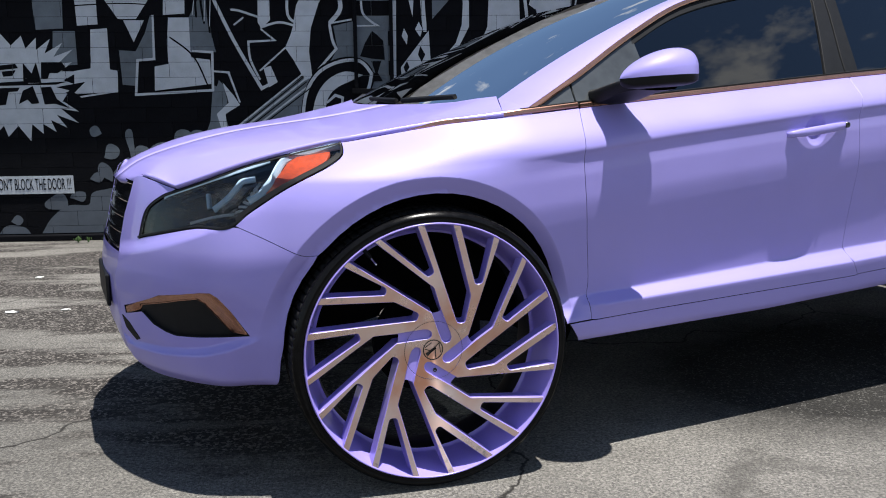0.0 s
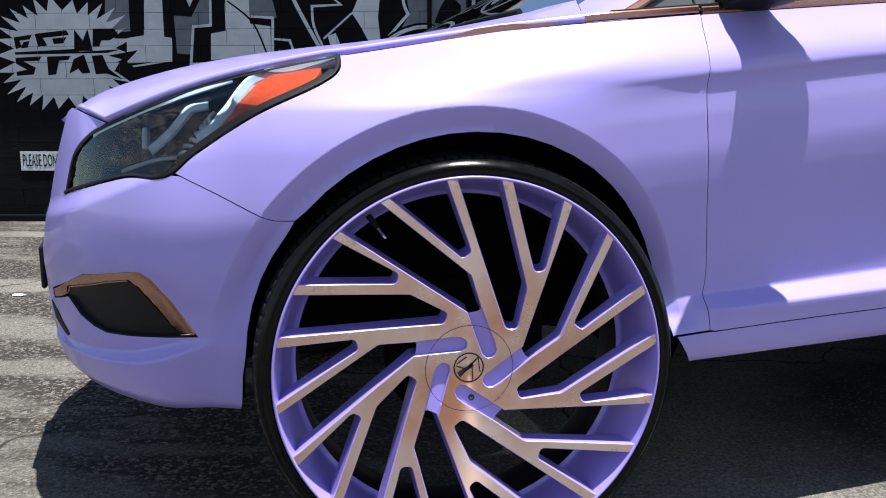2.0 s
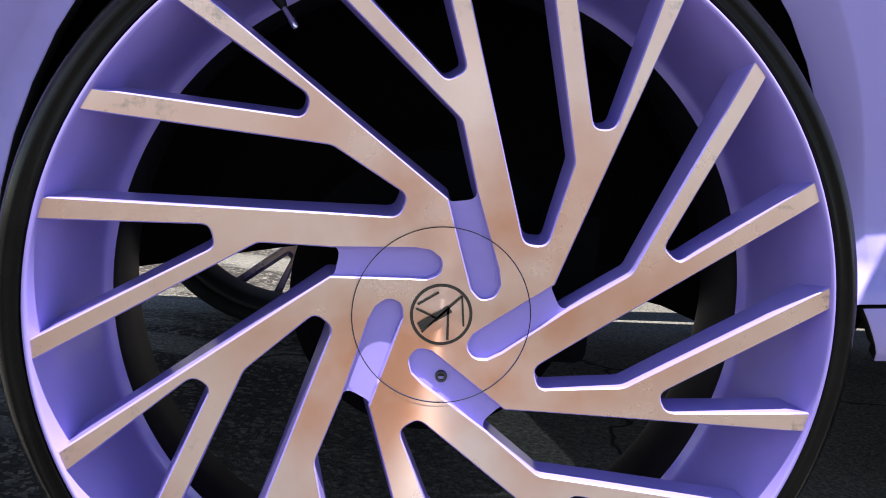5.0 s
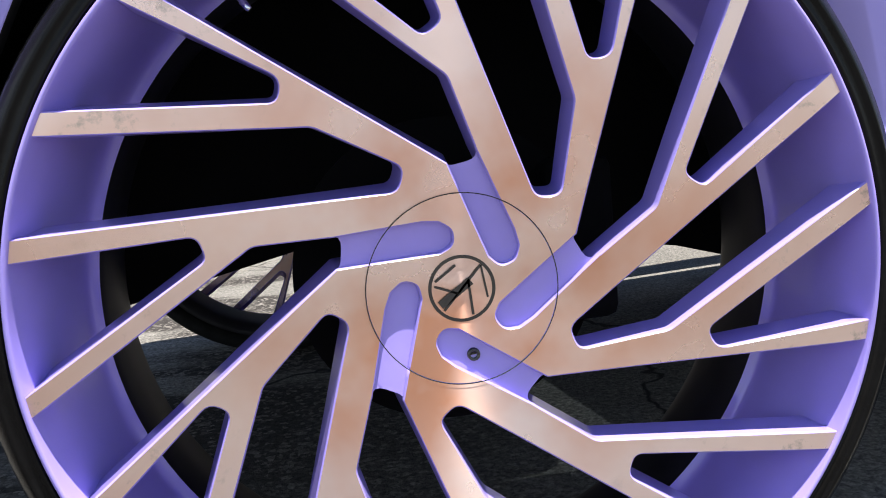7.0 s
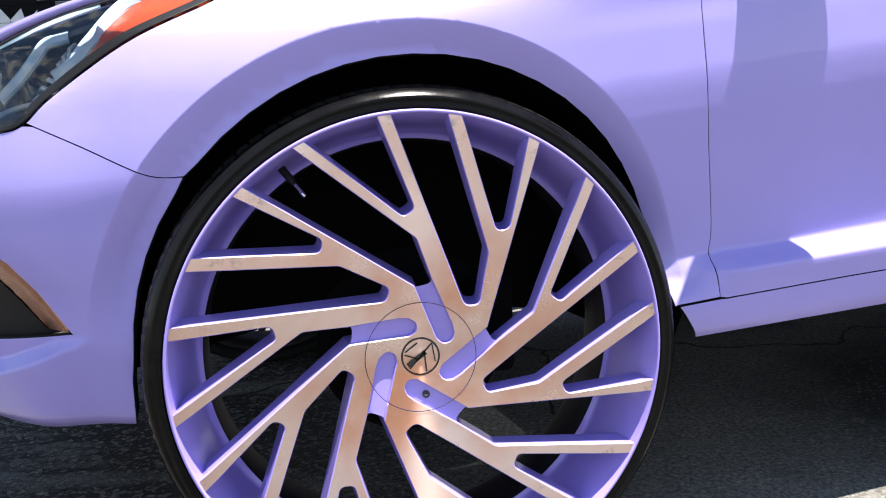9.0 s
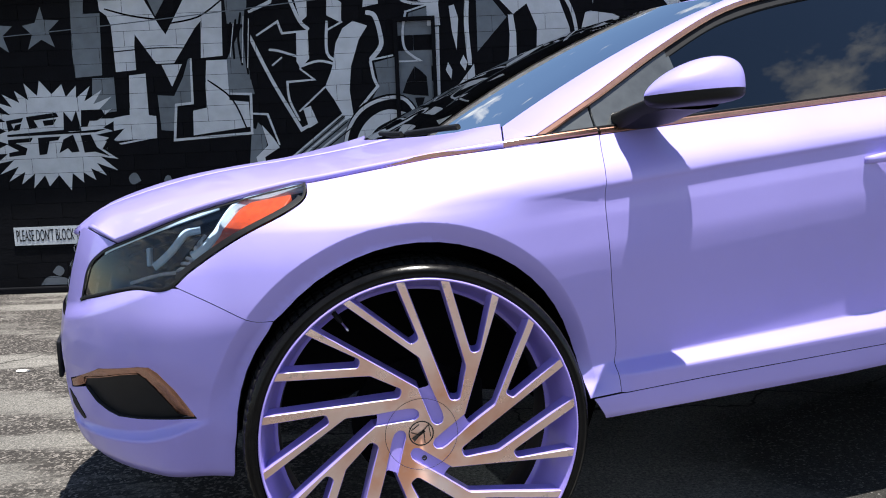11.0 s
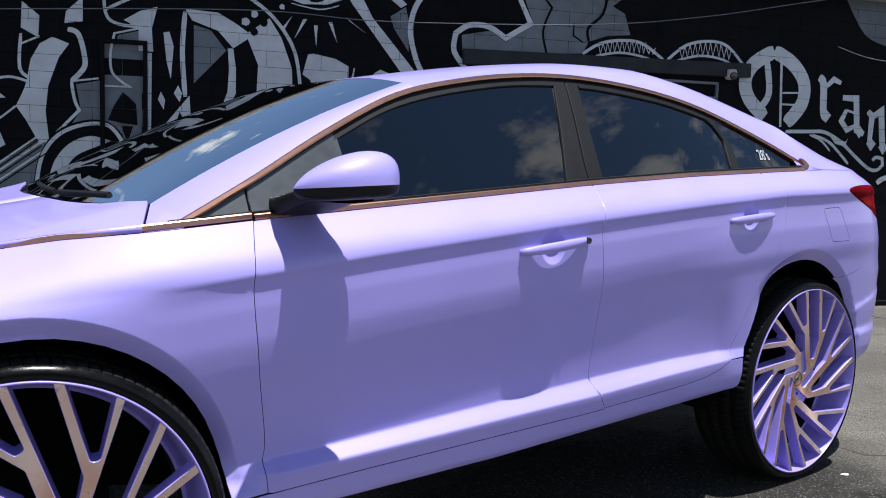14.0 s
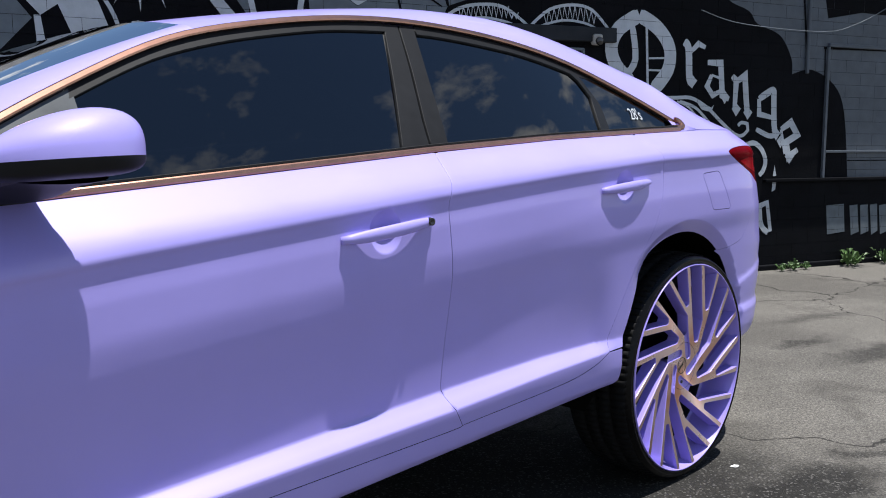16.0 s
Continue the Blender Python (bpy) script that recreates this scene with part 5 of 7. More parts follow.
def tyre_mesh():
    """The tyre: sidewalls with ribs, three grooves round the tread, and cuts across it."""
    side = [(0.358, -0.012), (0.366, -0.028), (0.3675, -0.0345), (0.370, -0.0365), (0.3725, -0.035), (0.379, -0.0355), (0.381, -0.037), (0.384, -0.035), (0.391, -0.029), (0.396, -0.021)]
    crown = [(0.3985, -0.012), (0.4005, 0.0), (0.4015, 0.030), (0.394, 0.032), (0.394, 0.040), (0.402, 0.042), (0.402, 0.085), (0.394, 0.087), (0.394, 0.096), (0.402, 0.098), (0.402, 0.140), (0.394, 0.142), (0.394, 0.150), (0.4015, 0.152), (0.4, 0.185)]
    back = [(0.396, 0.203), (0.385, 0.214), (0.370, 0.216), (0.358, 0.195)]
    verts, faces, prof = [], [], side + crown + back
    k, pitches = len(prof), 104
    cols = []
    for i in range(pitches):
        for s, cut in ((0.0, 0), (0.40, 0), (0.80, 0), (0.82, 1), (0.98, 1)):
            cols.append(((i + s) / pitches, cut))
    for s, cut in cols:
        for j, (r, y) in enumerate(prof):
            tread = len(side) <= j < len(side) + len(crown)
            rr = r - (0.005 if tread else 0.0) * cut if r > 0.3945 else r
            a = 2 * math.pi * (s + 0.25 * max(0.0, y) / pitches / 0.05 * 0.5)
            verts.append((rr * math.cos(a), y, rr * math.sin(a)))
    n = len(cols)
    for i in range(n):
        for j in range(k - 1):
            faces.append((i * k + j, i * k + j + 1, ((i + 1) % n) * k + j + 1, ((i + 1) % n) * k + j))
    return verts, faces


def build_wheel(name, m, label):
    wheel = new(name)
    wheel.parent = car
    wheel.matrix_basis = m
    tagged(wheel, label)
    # tyre
    v, f = tyre_mesh()
    tyre = mesh_part("tyre", v, f, [TYRE, TREAD], wheel, "low-profile black tyre with cut tread")
    rows = len(v) // 520 - 1
    tyre.data.polygons.foreach_set("material_index", [0 if k % rows < 9 else 1 for k in range(len(f))])
    # lip and barrel
    prof = [(0.3655, -0.022), (0.3658, -0.0355), (0.3645, -0.0388), (0.3620, -0.0392), (0.3602, -0.0365), (0.357, -0.024), (0.352, -0.006), (0.347, 0.016), (0.341, 0.040), (0.336, 0.062), (0.332, 0.077), (0.323, 0.082)]
    v, f = lathe([(r, y) for r, y in spline(prof, 4)], 180)
    rim = mesh_part("rim", v, f, RIM_PAINT, wheel, "lavender rim with a thin lip")
    v, f = lathe(spline([(0.326, 0.0815), (0.321, 0.095), (0.318, 0.13), (0.326, 0.19), (0.345, 0.213), (0.356, 0.212)], 4), 96)
    mesh_part("barrel", v, f, BARREL, rim, "satin black inner barrel")
    build_face(wheel)
    ring_v, ring_f = lathe([(0.0831, -0.0078), (0.0840, -0.0080)], 96)
    mesh_part("cap_seam", ring_v, ring_f, GLOSS_BLACK, wheel, "thin dark seam round the cap")
    # emblem
    bm = bmesh.new()
    ring_v = []
    n = 48
    for r in (0.0295, 0.0266):
        ring_v.append([bm.verts.new((r * math.cos(2 * math.pi * k / n), -0.0015, r * math.sin(2 * math.pi * k / n))) for k in range(n)])
    for k in range(n):
        bm.faces.new((ring_v[0][k], ring_v[0][(k + 1) % n], ring_v[1][(k + 1) % n], ring_v[1][k]))

    def bar(a, b, w):
        a, b = Vector((a[0], -0.0015, a[1])), Vector((b[0], -0.0015, b[1]))
        s = (b - a).cross(Vector((0, 1, 0))).normalized() * w / 2
        bm.faces.new([bm.verts.new(p) for p in (a + s, b + s, b - s, a - s)])
    for a, b, w in (((-0.017, -0.018), (0.018, 0.019), 0.0022), ((0.018, 0.019), (0.022, -0.010), 0.0018), ((-0.020, -0.013), (0.008, 0.006), 0.0075),
                    ((0.006, 0.006), (0.008, -0.024), 0.0022), ((-0.024, 0.004), (-0.004, -0.004), 0.002), ((-0.023, 0.008), (-0.004, 0.021), 0.0022)):
        bar(a, b, w)
    bmesh.ops.recalc_face_normals(bm, faces=bm.faces[:])
    part("emblem", bm, GLOSS_BLACK, wheel, "round black emblem")
    # one locking bolt in a slot, and the valve on the barrel
    v, f = lathe([(0.0, -0.006), (0.003, -0.006), (0.0035, -0.009), (0.0055, -0.009), (0.0062, -0.004), (0.0062, 0.004)], 20)
    mesh_part("cap_bolt", v, f, GLOSS_BLACK, wheel, "black cap bolt", m=pose(0.0055, 0.0085, -0.0605))
    stem = Vector((-0.1545, 0.014, 0.2514)) - Vector((-0.1715, 0.024, 0.2745))
    turn = Vector((0, -1, 0)).rotation_difference(stem).to_matrix().to_4x4()
    v, f = lathe([(0.0, -0.034), (0.0028, -0.034), (0.0032, -0.032), (0.0032, -0.024), (0.0024, -0.023), (0.0024, -0.006)], 14)
    valve = mesh_part("valve", v, f, CHROME, wheel, "chrome tyre valve in a rubber grommet", m=Matrix.Translation((-0.1715, 0.024, 0.2745)) @ turn)
    v, f = lathe([(0.0, -0.010), (0.0036, -0.010), (0.0048, -0.006), (0.0060, 0.0), (0.0060, 0.022)], 16)
    mesh_part("grommet", v, f, BLACK, valve, "black rubber grommet")
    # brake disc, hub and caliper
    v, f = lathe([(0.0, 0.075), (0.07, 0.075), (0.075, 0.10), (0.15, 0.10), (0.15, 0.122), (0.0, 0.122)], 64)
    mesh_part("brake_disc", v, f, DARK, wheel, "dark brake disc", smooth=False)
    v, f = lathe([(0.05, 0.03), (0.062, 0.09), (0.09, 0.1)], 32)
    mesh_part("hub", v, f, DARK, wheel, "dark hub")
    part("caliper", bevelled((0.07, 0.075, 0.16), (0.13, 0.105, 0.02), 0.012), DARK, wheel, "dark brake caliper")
    return wheel


front = build_wheel("front_wheel", pose(0, 0, WHEEL_Z, 0, 0, -9.3), "oversized lavender and copper wheel, turned outwards")


def copy_wheel(name, m, label):
    w = copy_thing(front, m)
    w.name = name
    tagged(w, label)
    return w


copy_wheel("rear_wheel", pose(2.805, 0.0, WHEEL_Z, 0, 0, 0), "oversized lavender and copper rear wheel")
copy_wheel("front_wheel", pose(0, 2 * MIDDLE, WHEEL_Z, 0, 0, 170.7), "oversized lavender and copper front wheel")
copy_wheel("rear_wheel", pose(2.805, 2 * MIDDLE, WHEEL_Z, 0, 0, 180), "oversized lavender and copper rear wheel")

# ---- lot and wall ----
WALL_Y, COURSE, BLOCK, JOINT = 4.80, 0.1185, 0.406, 0.0026
bm = bmesh.new()
bmesh.ops.create_grid(bm, x_segments=40, y_segments=40, size=300)
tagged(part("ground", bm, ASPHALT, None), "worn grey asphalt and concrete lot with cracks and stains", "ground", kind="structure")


def wall_top(x):
    return float(np.interp(x, (-9, -3.49, 3.88, 12), (2.00, 2.31, 2.80, 2.84)))


# mortar face and body of the wall, set back behind the blocks
bm = bmesh.new()
xs = [-9, -3.49, 3.88, 12]
for y in (WALL_Y + 0.006, WALL_Y + 0.25):
    for x in xs:
        bm.verts.new((x, y, -0.3))
        bm.verts.new((x, y, wall_top(x)))
bm.verts.ensure_lookup_table()
n = len(xs)
for side in (0, 1):
    for i in range(n - 1):
        a = side * 2 * n + 2 * i
        quad = [bm.verts[j] for j in (a, a + 2, a + 3, a + 1)]
        bm.faces.new(quad if side == 0 else quad[::-1])
for i in range(n - 1):
    a, c = 2 * i + 1, 2 * n + 2 * i + 1
    bm.faces.new([bm.verts[j] for j in (a, a + 2, c + 2, c)])
wall = tagged(part("wall_north", bm, WALL_BLACK, None), "black painted block wall with a grey and white mural", "wall", kind="structure")


def clear_of(x, z):
    """Where the wall has its doorway and window instead of blocks."""
    return not (2.36 < x < 4.95 and z < 2.02) and not (-0.36 < x < -0.02 and 1.18 < z < 2.0)


# the sunken window and the doorway with its beam
win = part("window_1", bevelled((0.29, 0.03, 0.80), (-0.19, WALL_Y + 0.02, 1.60), 0.004), GREY, None)
tagged(win, "boarded window painted over in grey", "window", kind="structure")
for name, size, at_ in (("frame", (0.03, 0.05, 0.80), (-0.045, WALL_Y - 0.012, 1.60)), ("frame", (0.03, 0.05, 0.80), (-0.335, WALL_Y - 0.012, 1.60)), ("frame", (0.32, 0.05, 0.03), (-0.19, WALL_Y - 0.012, 2.015)), ("sill", (0.36, 0.09, 0.04), (-0.19, WALL_Y - 0.03, 1.18))):
    part("window_" + name, bevelled(size, at_, 0.004), WALL_BLACK, win)
beam = part("beam", bevelled((2.63, 0.07, 0.12), (0, 0, 0), 0.008), BEAM, None, m=pose(3.655, WALL_Y - 0.02, 2.09, 0, -0.9, 0))
tagged(beam, "dark painted beam over the doorway", "beam", kind="structure")
door = part("door_1", bevelled((2.6, 0.05, 2.02), (3.655, WALL_Y + 0.03, 1.01), 0.004), WALL_BLACK, None)
tagged(door, "black painted wide doorway with a framed window", "door", kind="structure")
for size, at_ in (((0.99, 0.03, 0.022), (4.175, WALL_Y - 0.005, 1.985)), ((0.022, 0.03, 0.5), (4.665, WALL_Y - 0.005, 1.74)), ((0.022, 0.03, 0.5), (3.685, WALL_Y - 0.005, 1.74)), ((0.99, 0.03, 0.022), (4.175, WALL_Y - 0.005, 1.86))):
    part("window_bar", bevelled(size, at_, 0.003), GREY, door, "dusty frame bar")
part("pipe", bevelled((0.03, 0.03, 0.94), (7.18, WALL_Y - 0.02, 2.34), 0.008), SLATE, wall, "slate painted pipe on the wall")
for size, at_ in (((0.95, 0.035, 0.035), (7.93, WALL_Y - 0.012, 2.15)), ((0.03, 0.03, 1.26), (7.455, WALL_Y - 0.012, 1.50)), ((0.95, 0.03, 0.025), (7.93, WALL_Y - 0.012, 1.13))):
    part("panel_frame", bevelled(size, at_, 0.004), SLATE, wall, "slate frame of a boarded opening")
part("ledge", bevelled((3.6, 0.05, 0.03), (8.5, WALL_Y - 0.02, 0.86), 0.006), WALL_BLACK, wall, "painted ledge along the wall")
for a, b in ((-9, -3.49), (-3.49, 3.88), (3.88, 12)):
    za, zb = wall_top(a), wall_top(b)
    bm = bmesh.new()
    vs = [bm.verts.new(p) for p in ((a, WALL_Y - 0.16, za), (b, WALL_Y - 0.16, zb), (b, WALL_Y - 0.16, zb + 0.16), (a, WALL_Y - 0.16, za + 0.16), (a, WALL_Y + 0.3, za), (b, WALL_Y + 0.3, zb), (b, WALL_Y + 0.3, zb + 0.2), (a, WALL_Y + 0.3, za + 0.2))]
    for f in ((0, 1, 2, 3), (3, 2, 6, 7), (1, 0, 4, 5), (7, 6, 5, 4)):
        bm.faces.new([vs[i] for i in f])
    part("eave", bm, CONCRETE, wall, "pale weathered eave")
part("footing", bevelled((21, 0.06, 0.06), (1.5, WALL_Y - 0.01, 0.02), 0.01), WALL_BLACK, wall, "black painted footing strip")


def in_joint(p):
    row = math.floor(p[1] / COURSE)
    fz = p[1] - row * COURSE
    fx = (p[0] - (0.5 * BLOCK if row % 2 else 0.0)) % BLOCK
    return fz < JOINT or fx < JOINT


LAYER = 0.0016


def paint_shape(loop, material, layer, name="painted_shape"):
    """A flat field of paint on the faces of the blocks, open at the joints."""
    loop = [np.array(p, float) for p in loop]
    if area(loop) < 0:
        loop = loop[::-1]
    pts = np.array(loop)
    lo, hi = pts.min(0) - 0.01, pts.max(0) + 0.01
    verts = [Vector((p[0], p[1])) for p in loop]
    edges = [(i, (i + 1) % len(loop)) for i in range(len(loop))]

    def seg(a, b):
        k = len(verts)
        verts.extend((Vector(a), Vector(b)))
        edges.append((k, k + 1))
    for row in range(int(math.floor(lo[1] / COURSE)), int(math.ceil(hi[1] / COURSE)) + 1):
        z = row * COURSE
        for d in (0.0, JOINT):
            if lo[1] < z + d < hi[1]:
                seg((lo[0], z + d), (hi[0], z + d))
        x = math.floor(lo[0] / BLOCK) * BLOCK + (0.5 * BLOCK if row % 2 else 0.0) - BLOCK
        while x < hi[0]:
            for d in (0.0, JOINT):
                za, zb = max(lo[1], z + JOINT), min(hi[1], z + COURSE)
                if lo[0] < x + d < hi[0] and zb > za:
                    seg((x + d, za), (x + d, zb))
            x += BLOCK
    vs, _, fs, _, _, _ = geometry.delaunay_2d_cdt(verts, edges, [], 0, 1e-6)
    at_ = np.array([(v.x, v.y) for v in vs])
    tri = np.array([f for f in fs if len(f) == 3])
    mid = at_[tri].mean(1)
    ok = inside(mid, loop) & ~np.array([in_joint(m) for m in mid])
    faces = [tuple(int(i) for i in f) for f in tri[ok]]
    faces = [f if area([at_[i] for i in f]) > 0 else f[::-1] for f in faces]
    used = sorted({i for f in faces for i in f})
    remap = {i: k for k, i in enumerate(used)}
    coat = layer + 0.02 * (len(wall.children) % 17)          # strokes that cross lie on one another
    return mesh_part(name, [(at_[i][0], WALL_Y - LAYER * coat, at_[i][1]) for i in used], [tuple(remap[i] for i in f) for f in faces], material, wall, smooth=False)


def paint_line(pts, width, material, layer):
    """A brushed line of even width: bends are drawn smooth, sharp corners stay sharp."""
    pts = [np.array(p, float) for p in pts]
    runs, run = [], [pts[0]]
    for i in range(1, len(pts)):
        run.append(pts[i])
        if i < len(pts) - 1:
            u, v = pts[i] - pts[i - 1], pts[i + 1] - pts[i]
            if np.dot(u, v) / (np.linalg.norm(u) * np.linalg.norm(v) + 1e-9) < 0.6:
                runs.append(run)
                run = [pts[i]]
    runs.append(run)
    dense = []
    for run in runs:
        more = [np.array(p, float) for p in (spline(run, 4) if len(run) > 2 else run)]
        dense += more[1:] if dense else more
    dense = [p for i, p in enumerate(dense) if i == 0 or np.linalg.norm(p - dense[i - 1]) > 1e-5]
    left, right = [], []
    for i, p in enumerate(dense):
        u = p - dense[i - 1] if i else dense[1] - p
        v = dense[i + 1] - p if i < len(dense) - 1 else u
        n1 = np.array((-u[1], u[0])) / np.linalg.norm(u)
        n2 = np.array((-v[1], v[0])) / np.linalg.norm(v)
        m = n1 + n2
        m = m / (np.linalg.norm(m) + 1e-9)
        s = m * width / 2 / max(0.5, float(np.dot(m, n1))) * (0.75 if i in (0, len(dense) - 1) else 1.0)
        left.append(p + s)
        right.append(p - s)
    paint_shape(left + right[::-1], material, layer)


def paint_splash(cx, cz, long, wide, turn, material=None):
    """A drop of thrown paint, broad at one end."""
    out, c, s = [], math.cos(radians(turn)), math.sin(radians(turn))
    for k in range(18):
        a = 2 * math.pi * k / 18
        u = long / 2 * math.cos(a)
        w = wide / 2 * math.sin(a) * (1 + 0.45 * math.cos(a)) + 0.006 * math.sin(3 * a + cx * 9)
        out.append((cx + c * u - s * w, cz + s * u + c * w))
    paint_shape(out, material or GREY, 1)


# starburst with a plain zigzag emblem, and the notice
def starburst(cx, cz, rx, rz, n=30):
    rng = random.Random(4)
    out = []
    for k in range(2 * n):
        a = math.pi * k / n
        r = (1.0 + rng.uniform(-0.06, 0.08)) if k % 2 == 0 else 0.76 + rng.uniform(-0.03, 0.03)
        c, s = math.cos(a), math.sin(a)
        out.append((cx + rx * r * math.copysign(abs(c) ** 0.8, c), cz + rz * r * math.copysign(abs(s) ** 0.8, s)))
    return out


paint_shape(starburst(-3.04, 1.24, 0.52, 0.41), PALE, 1.5, "painted_starburst")
for loop in (
        [(-3.42, 1.37), (-3.28, 1.39), (-3.30, 1.355), (-3.38, 1.345), (-3.36, 1.30), (-3.41, 1.285)],
        [(-3.35, 1.335), (-3.30, 1.345), (-3.32, 1.295), (-3.37, 1.29)],
        [(-3.26, 1.395), (-3.02, 1.42), (-3.00, 1.385), (-3.20, 1.365), (-3.17, 1.31), (-3.24, 1.30)],
        [(-3.13, 1.36), (-3.02, 1.37), (-3.05, 1.325), (-3.12, 1.32)],
        [(-2.96, 1.425), (-2.90, 1.345), (-2.86, 1.43), (-2.83, 1.27), (-2.97, 1.27)],
        [(-2.82, 1.43), (-2.66, 1.43), (-2.63, 1.385), (-2.70, 1.345), (-2.76, 1.345), (-2.78, 1.30), (-2.83, 1.30)],
        [(-3.42, 1.262), (-2.95, 1.285), (-2.93, 1.265), (-2.62, 1.28), (-2.72, 1.255), (-3.42, 1.245)],
        [(-3.42, 1.222), (-3.22, 1.232), (-3.24, 1.20), (-3.36, 1.195), (-3.27, 1.15), (-3.29, 1.10), (-3.42, 1.09), (-3.42, 1.12), (-3.34, 1.135), (-3.42, 1.18)],
        [(-3.18, 1.23), (-3.00, 1.235), (-3.02, 1.205), (-3.09, 1.20), (-3.12, 1.10), (-3.18, 1.095)],
        [(-2.98, 1.21), (-2.90, 1.245), (-2.86, 1.11), (-2.92, 1.105), (-2.95, 1.14), (-3.02, 1.105)],
        [(-2.84, 1.235), (-2.76, 1.24), (-2.72, 1.14), (-2.62, 1.065), (-2.74, 1.105), (-2.82, 1.10)],
        [(-2.72, 1.235), (-2.49, 1.275), (-2.58, 1.19), (-2.52, 1.145), (-2.48, 1.11), (-2.68, 1.12), (-2.62, 1.21)]):
    paint_shape(loop, WALL_BLACK, 2.6)

sign = part("door_notice", bevelled((0.80, 0.004, 0.145), (-3.045, WALL_Y - 0.006, 0.458), 0.0), PALE, None)
tagged(sign, "white strip notice with black capitals on the wall", "sign")
cu = bpy.data.curves.new("lettering", "FONT")
cu.body, cu.size, cu.extrude, cu.align_x, cu.align_y = "PLEASE DON'T BLOCK THE DOOR !!!", 0.115, 0.0005, "CENTER", "CENTER"
tmp = bpy.data.objects.new("lettering", cu)
scene.collection.objects.link(tmp)
me = bpy.data.meshes.new_from_object(tmp.evaluated_get(bpy.context.evaluated_depsgraph_get()))
wide = max(v.co.x for v in me.vertices) - min(v.co.x for v in me.vertices)
bpy.data.objects.remove(tmp)
me.materials.clear()
me.materials.append(WALL_BLACK)
ob = new("lettering", me)
ob.parent = sign
ob.matrix_basis = Matrix.Translation((-3.045, WALL_Y - 0.0095, 0.458)) @ Matrix.Rotation(radians(90), 4, "X") @ Matrix.Diagonal((0.76 / wide, 1.15, 1, 1))
tagged(ob, "black capital lettering")

# stars and the first large letter
paint_shape([(-2.83, 2.36), (-2.72, 2.37), (-2.74, 2.16), (-2.61, 2.16), (-2.63, 1.69), (-2.84, 1.68), (-2.85, 1.86)], GREY, 1)
paint_shape([(-3.42, 2.20), (-3.40, 2.10), (-3.30, 2.09), (-3.38, 2.02), (-3.34, 1.89), (-3.43, 1.96), (-3.52, 1.91), (-3.48, 2.04), (-3.53, 2.09), (-3.46, 2.10)], GREY, 1)
paint_shape([(-3.07, 2.23), (-3.05, 2.13), (-2.93, 2.12), (-3.02, 2.04), (-2.98, 1.92), (-3.08, 1.98), (-3.19, 1.91), (-3.15, 2.02), (-3.22, 2.09), (-3.12, 2.11)], GREY, 1)
paint_shape([(-2.62, 2.36), (-2.34, 2.40), (-2.15, 2.04), (-2.11, 1.98), (-1.93, 2.28), (-1.84, 2.45), (-1.56, 2.45), (-1.56, 2.31), (-1.64, 2.26), (-1.66, 2.24), (-1.68, 1.80), (-1.85, 1.79), (-1.83, 2.07), (-1.88, 2.02), (-2.06, 1.76), (-2.20, 1.76), (-2.35, 1.99), (-2.36, 1.90), (-2.36, 1.72), (-2.52, 1.71), (-2.53, 2.07), (-2.56, 2.14), (-2.61, 2.18)], PALE, 2)
paint_shape([(-2.30, 2.41), (-1.97, 2.45), (-2.18, 2.12)], GREY, 1)
paint_shape([(-1.54, 2.41), (-1.46, 2.42), (-1.47, 2.18), (-1.49, 2.03), (-1.63, 2.04), (-1.64, 2.23), (-1.54, 2.27)], GREY, 1)
paint_shape([(-2.42, 1.68), (-2.29, 1.69), (-2.29, 1.37), (-2.23, 1.36), (-2.24, 1.19), (-2.58, 1.18), (-2.57, 1.36), (-2.44, 1.38)], PALE, 2)
paint_shape([(-2.71, 1.67), (-2.54, 1.67), (-2.54, 1.41), (-2.66, 1.40), (-2.73, 1.46)], GREY, 1)
paint_shape([(-2.16, 1.75), (-2.00, 1.75), (-2.09, 1.58)], PALE, 2)
paint_shape([(-2.21, 1.52), (-2.08, 1.51), (-2.00, 1.65), (-1.95, 1.79), (-1.92, 1.76), (-1.95, 1.46), (-2.08, 1.45), (-2.10, 1.24), (-2.20, 1.25)], GREY, 1)
paint_shape([(-1.81, 1.77), (-1.65, 1.77), (-1.65, 1.46), (-1.50, 1.44), (-1.50, 1.25), (-1.95, 1.20), (-1.94, 1.39), (-1.83, 1.41), (-1.83, 1.59)], PALE, 2)
paint_line([(-1.93, 1.79), (-1.94, 1.45), (-2.07, 1.44), (-2.10, 1.17), (-1.49, 1.20), (-1.48, 1.50), (-1.64, 1.51)], 0.02, PALE, 2)
paint_line([(-1.81, 1.62), (-1.63, 1.47), (-1.53, 1.24)], 0.013, WALL_BLACK, 3)
paint_line([(-2.57, 2.19), (-2.37, 2.13), (-2.14, 2.09)], 0.013, WALL_BLACK, 3)
paint_line([(-2.08, 2.06), (-1.85, 2.10), (-1.66, 2.22)], 0.013, WALL_BLACK, 3)
paint_line([(-2.59, 1.86), (-2.20, 1.88), (-1.96, 1.87)], 0.009, WALL_BLACK, 3)
paint_shape([(-1.65, 1.77), (-1.52, 2.01), (-1.47, 1.59), (-1.45, 1.50), (-1.65, 1.50)], GREY, 1)
paint_line([(-1.60, 2.05), (-1.64, 1.92), (-1.65, 1.79)], 0.018, WALL_BLACK, 3)
paint_line([(-1.56, 2.07), (-1.59, 1.92), (-1.59, 1.77)], 0.018, WALL_BLACK, 3)
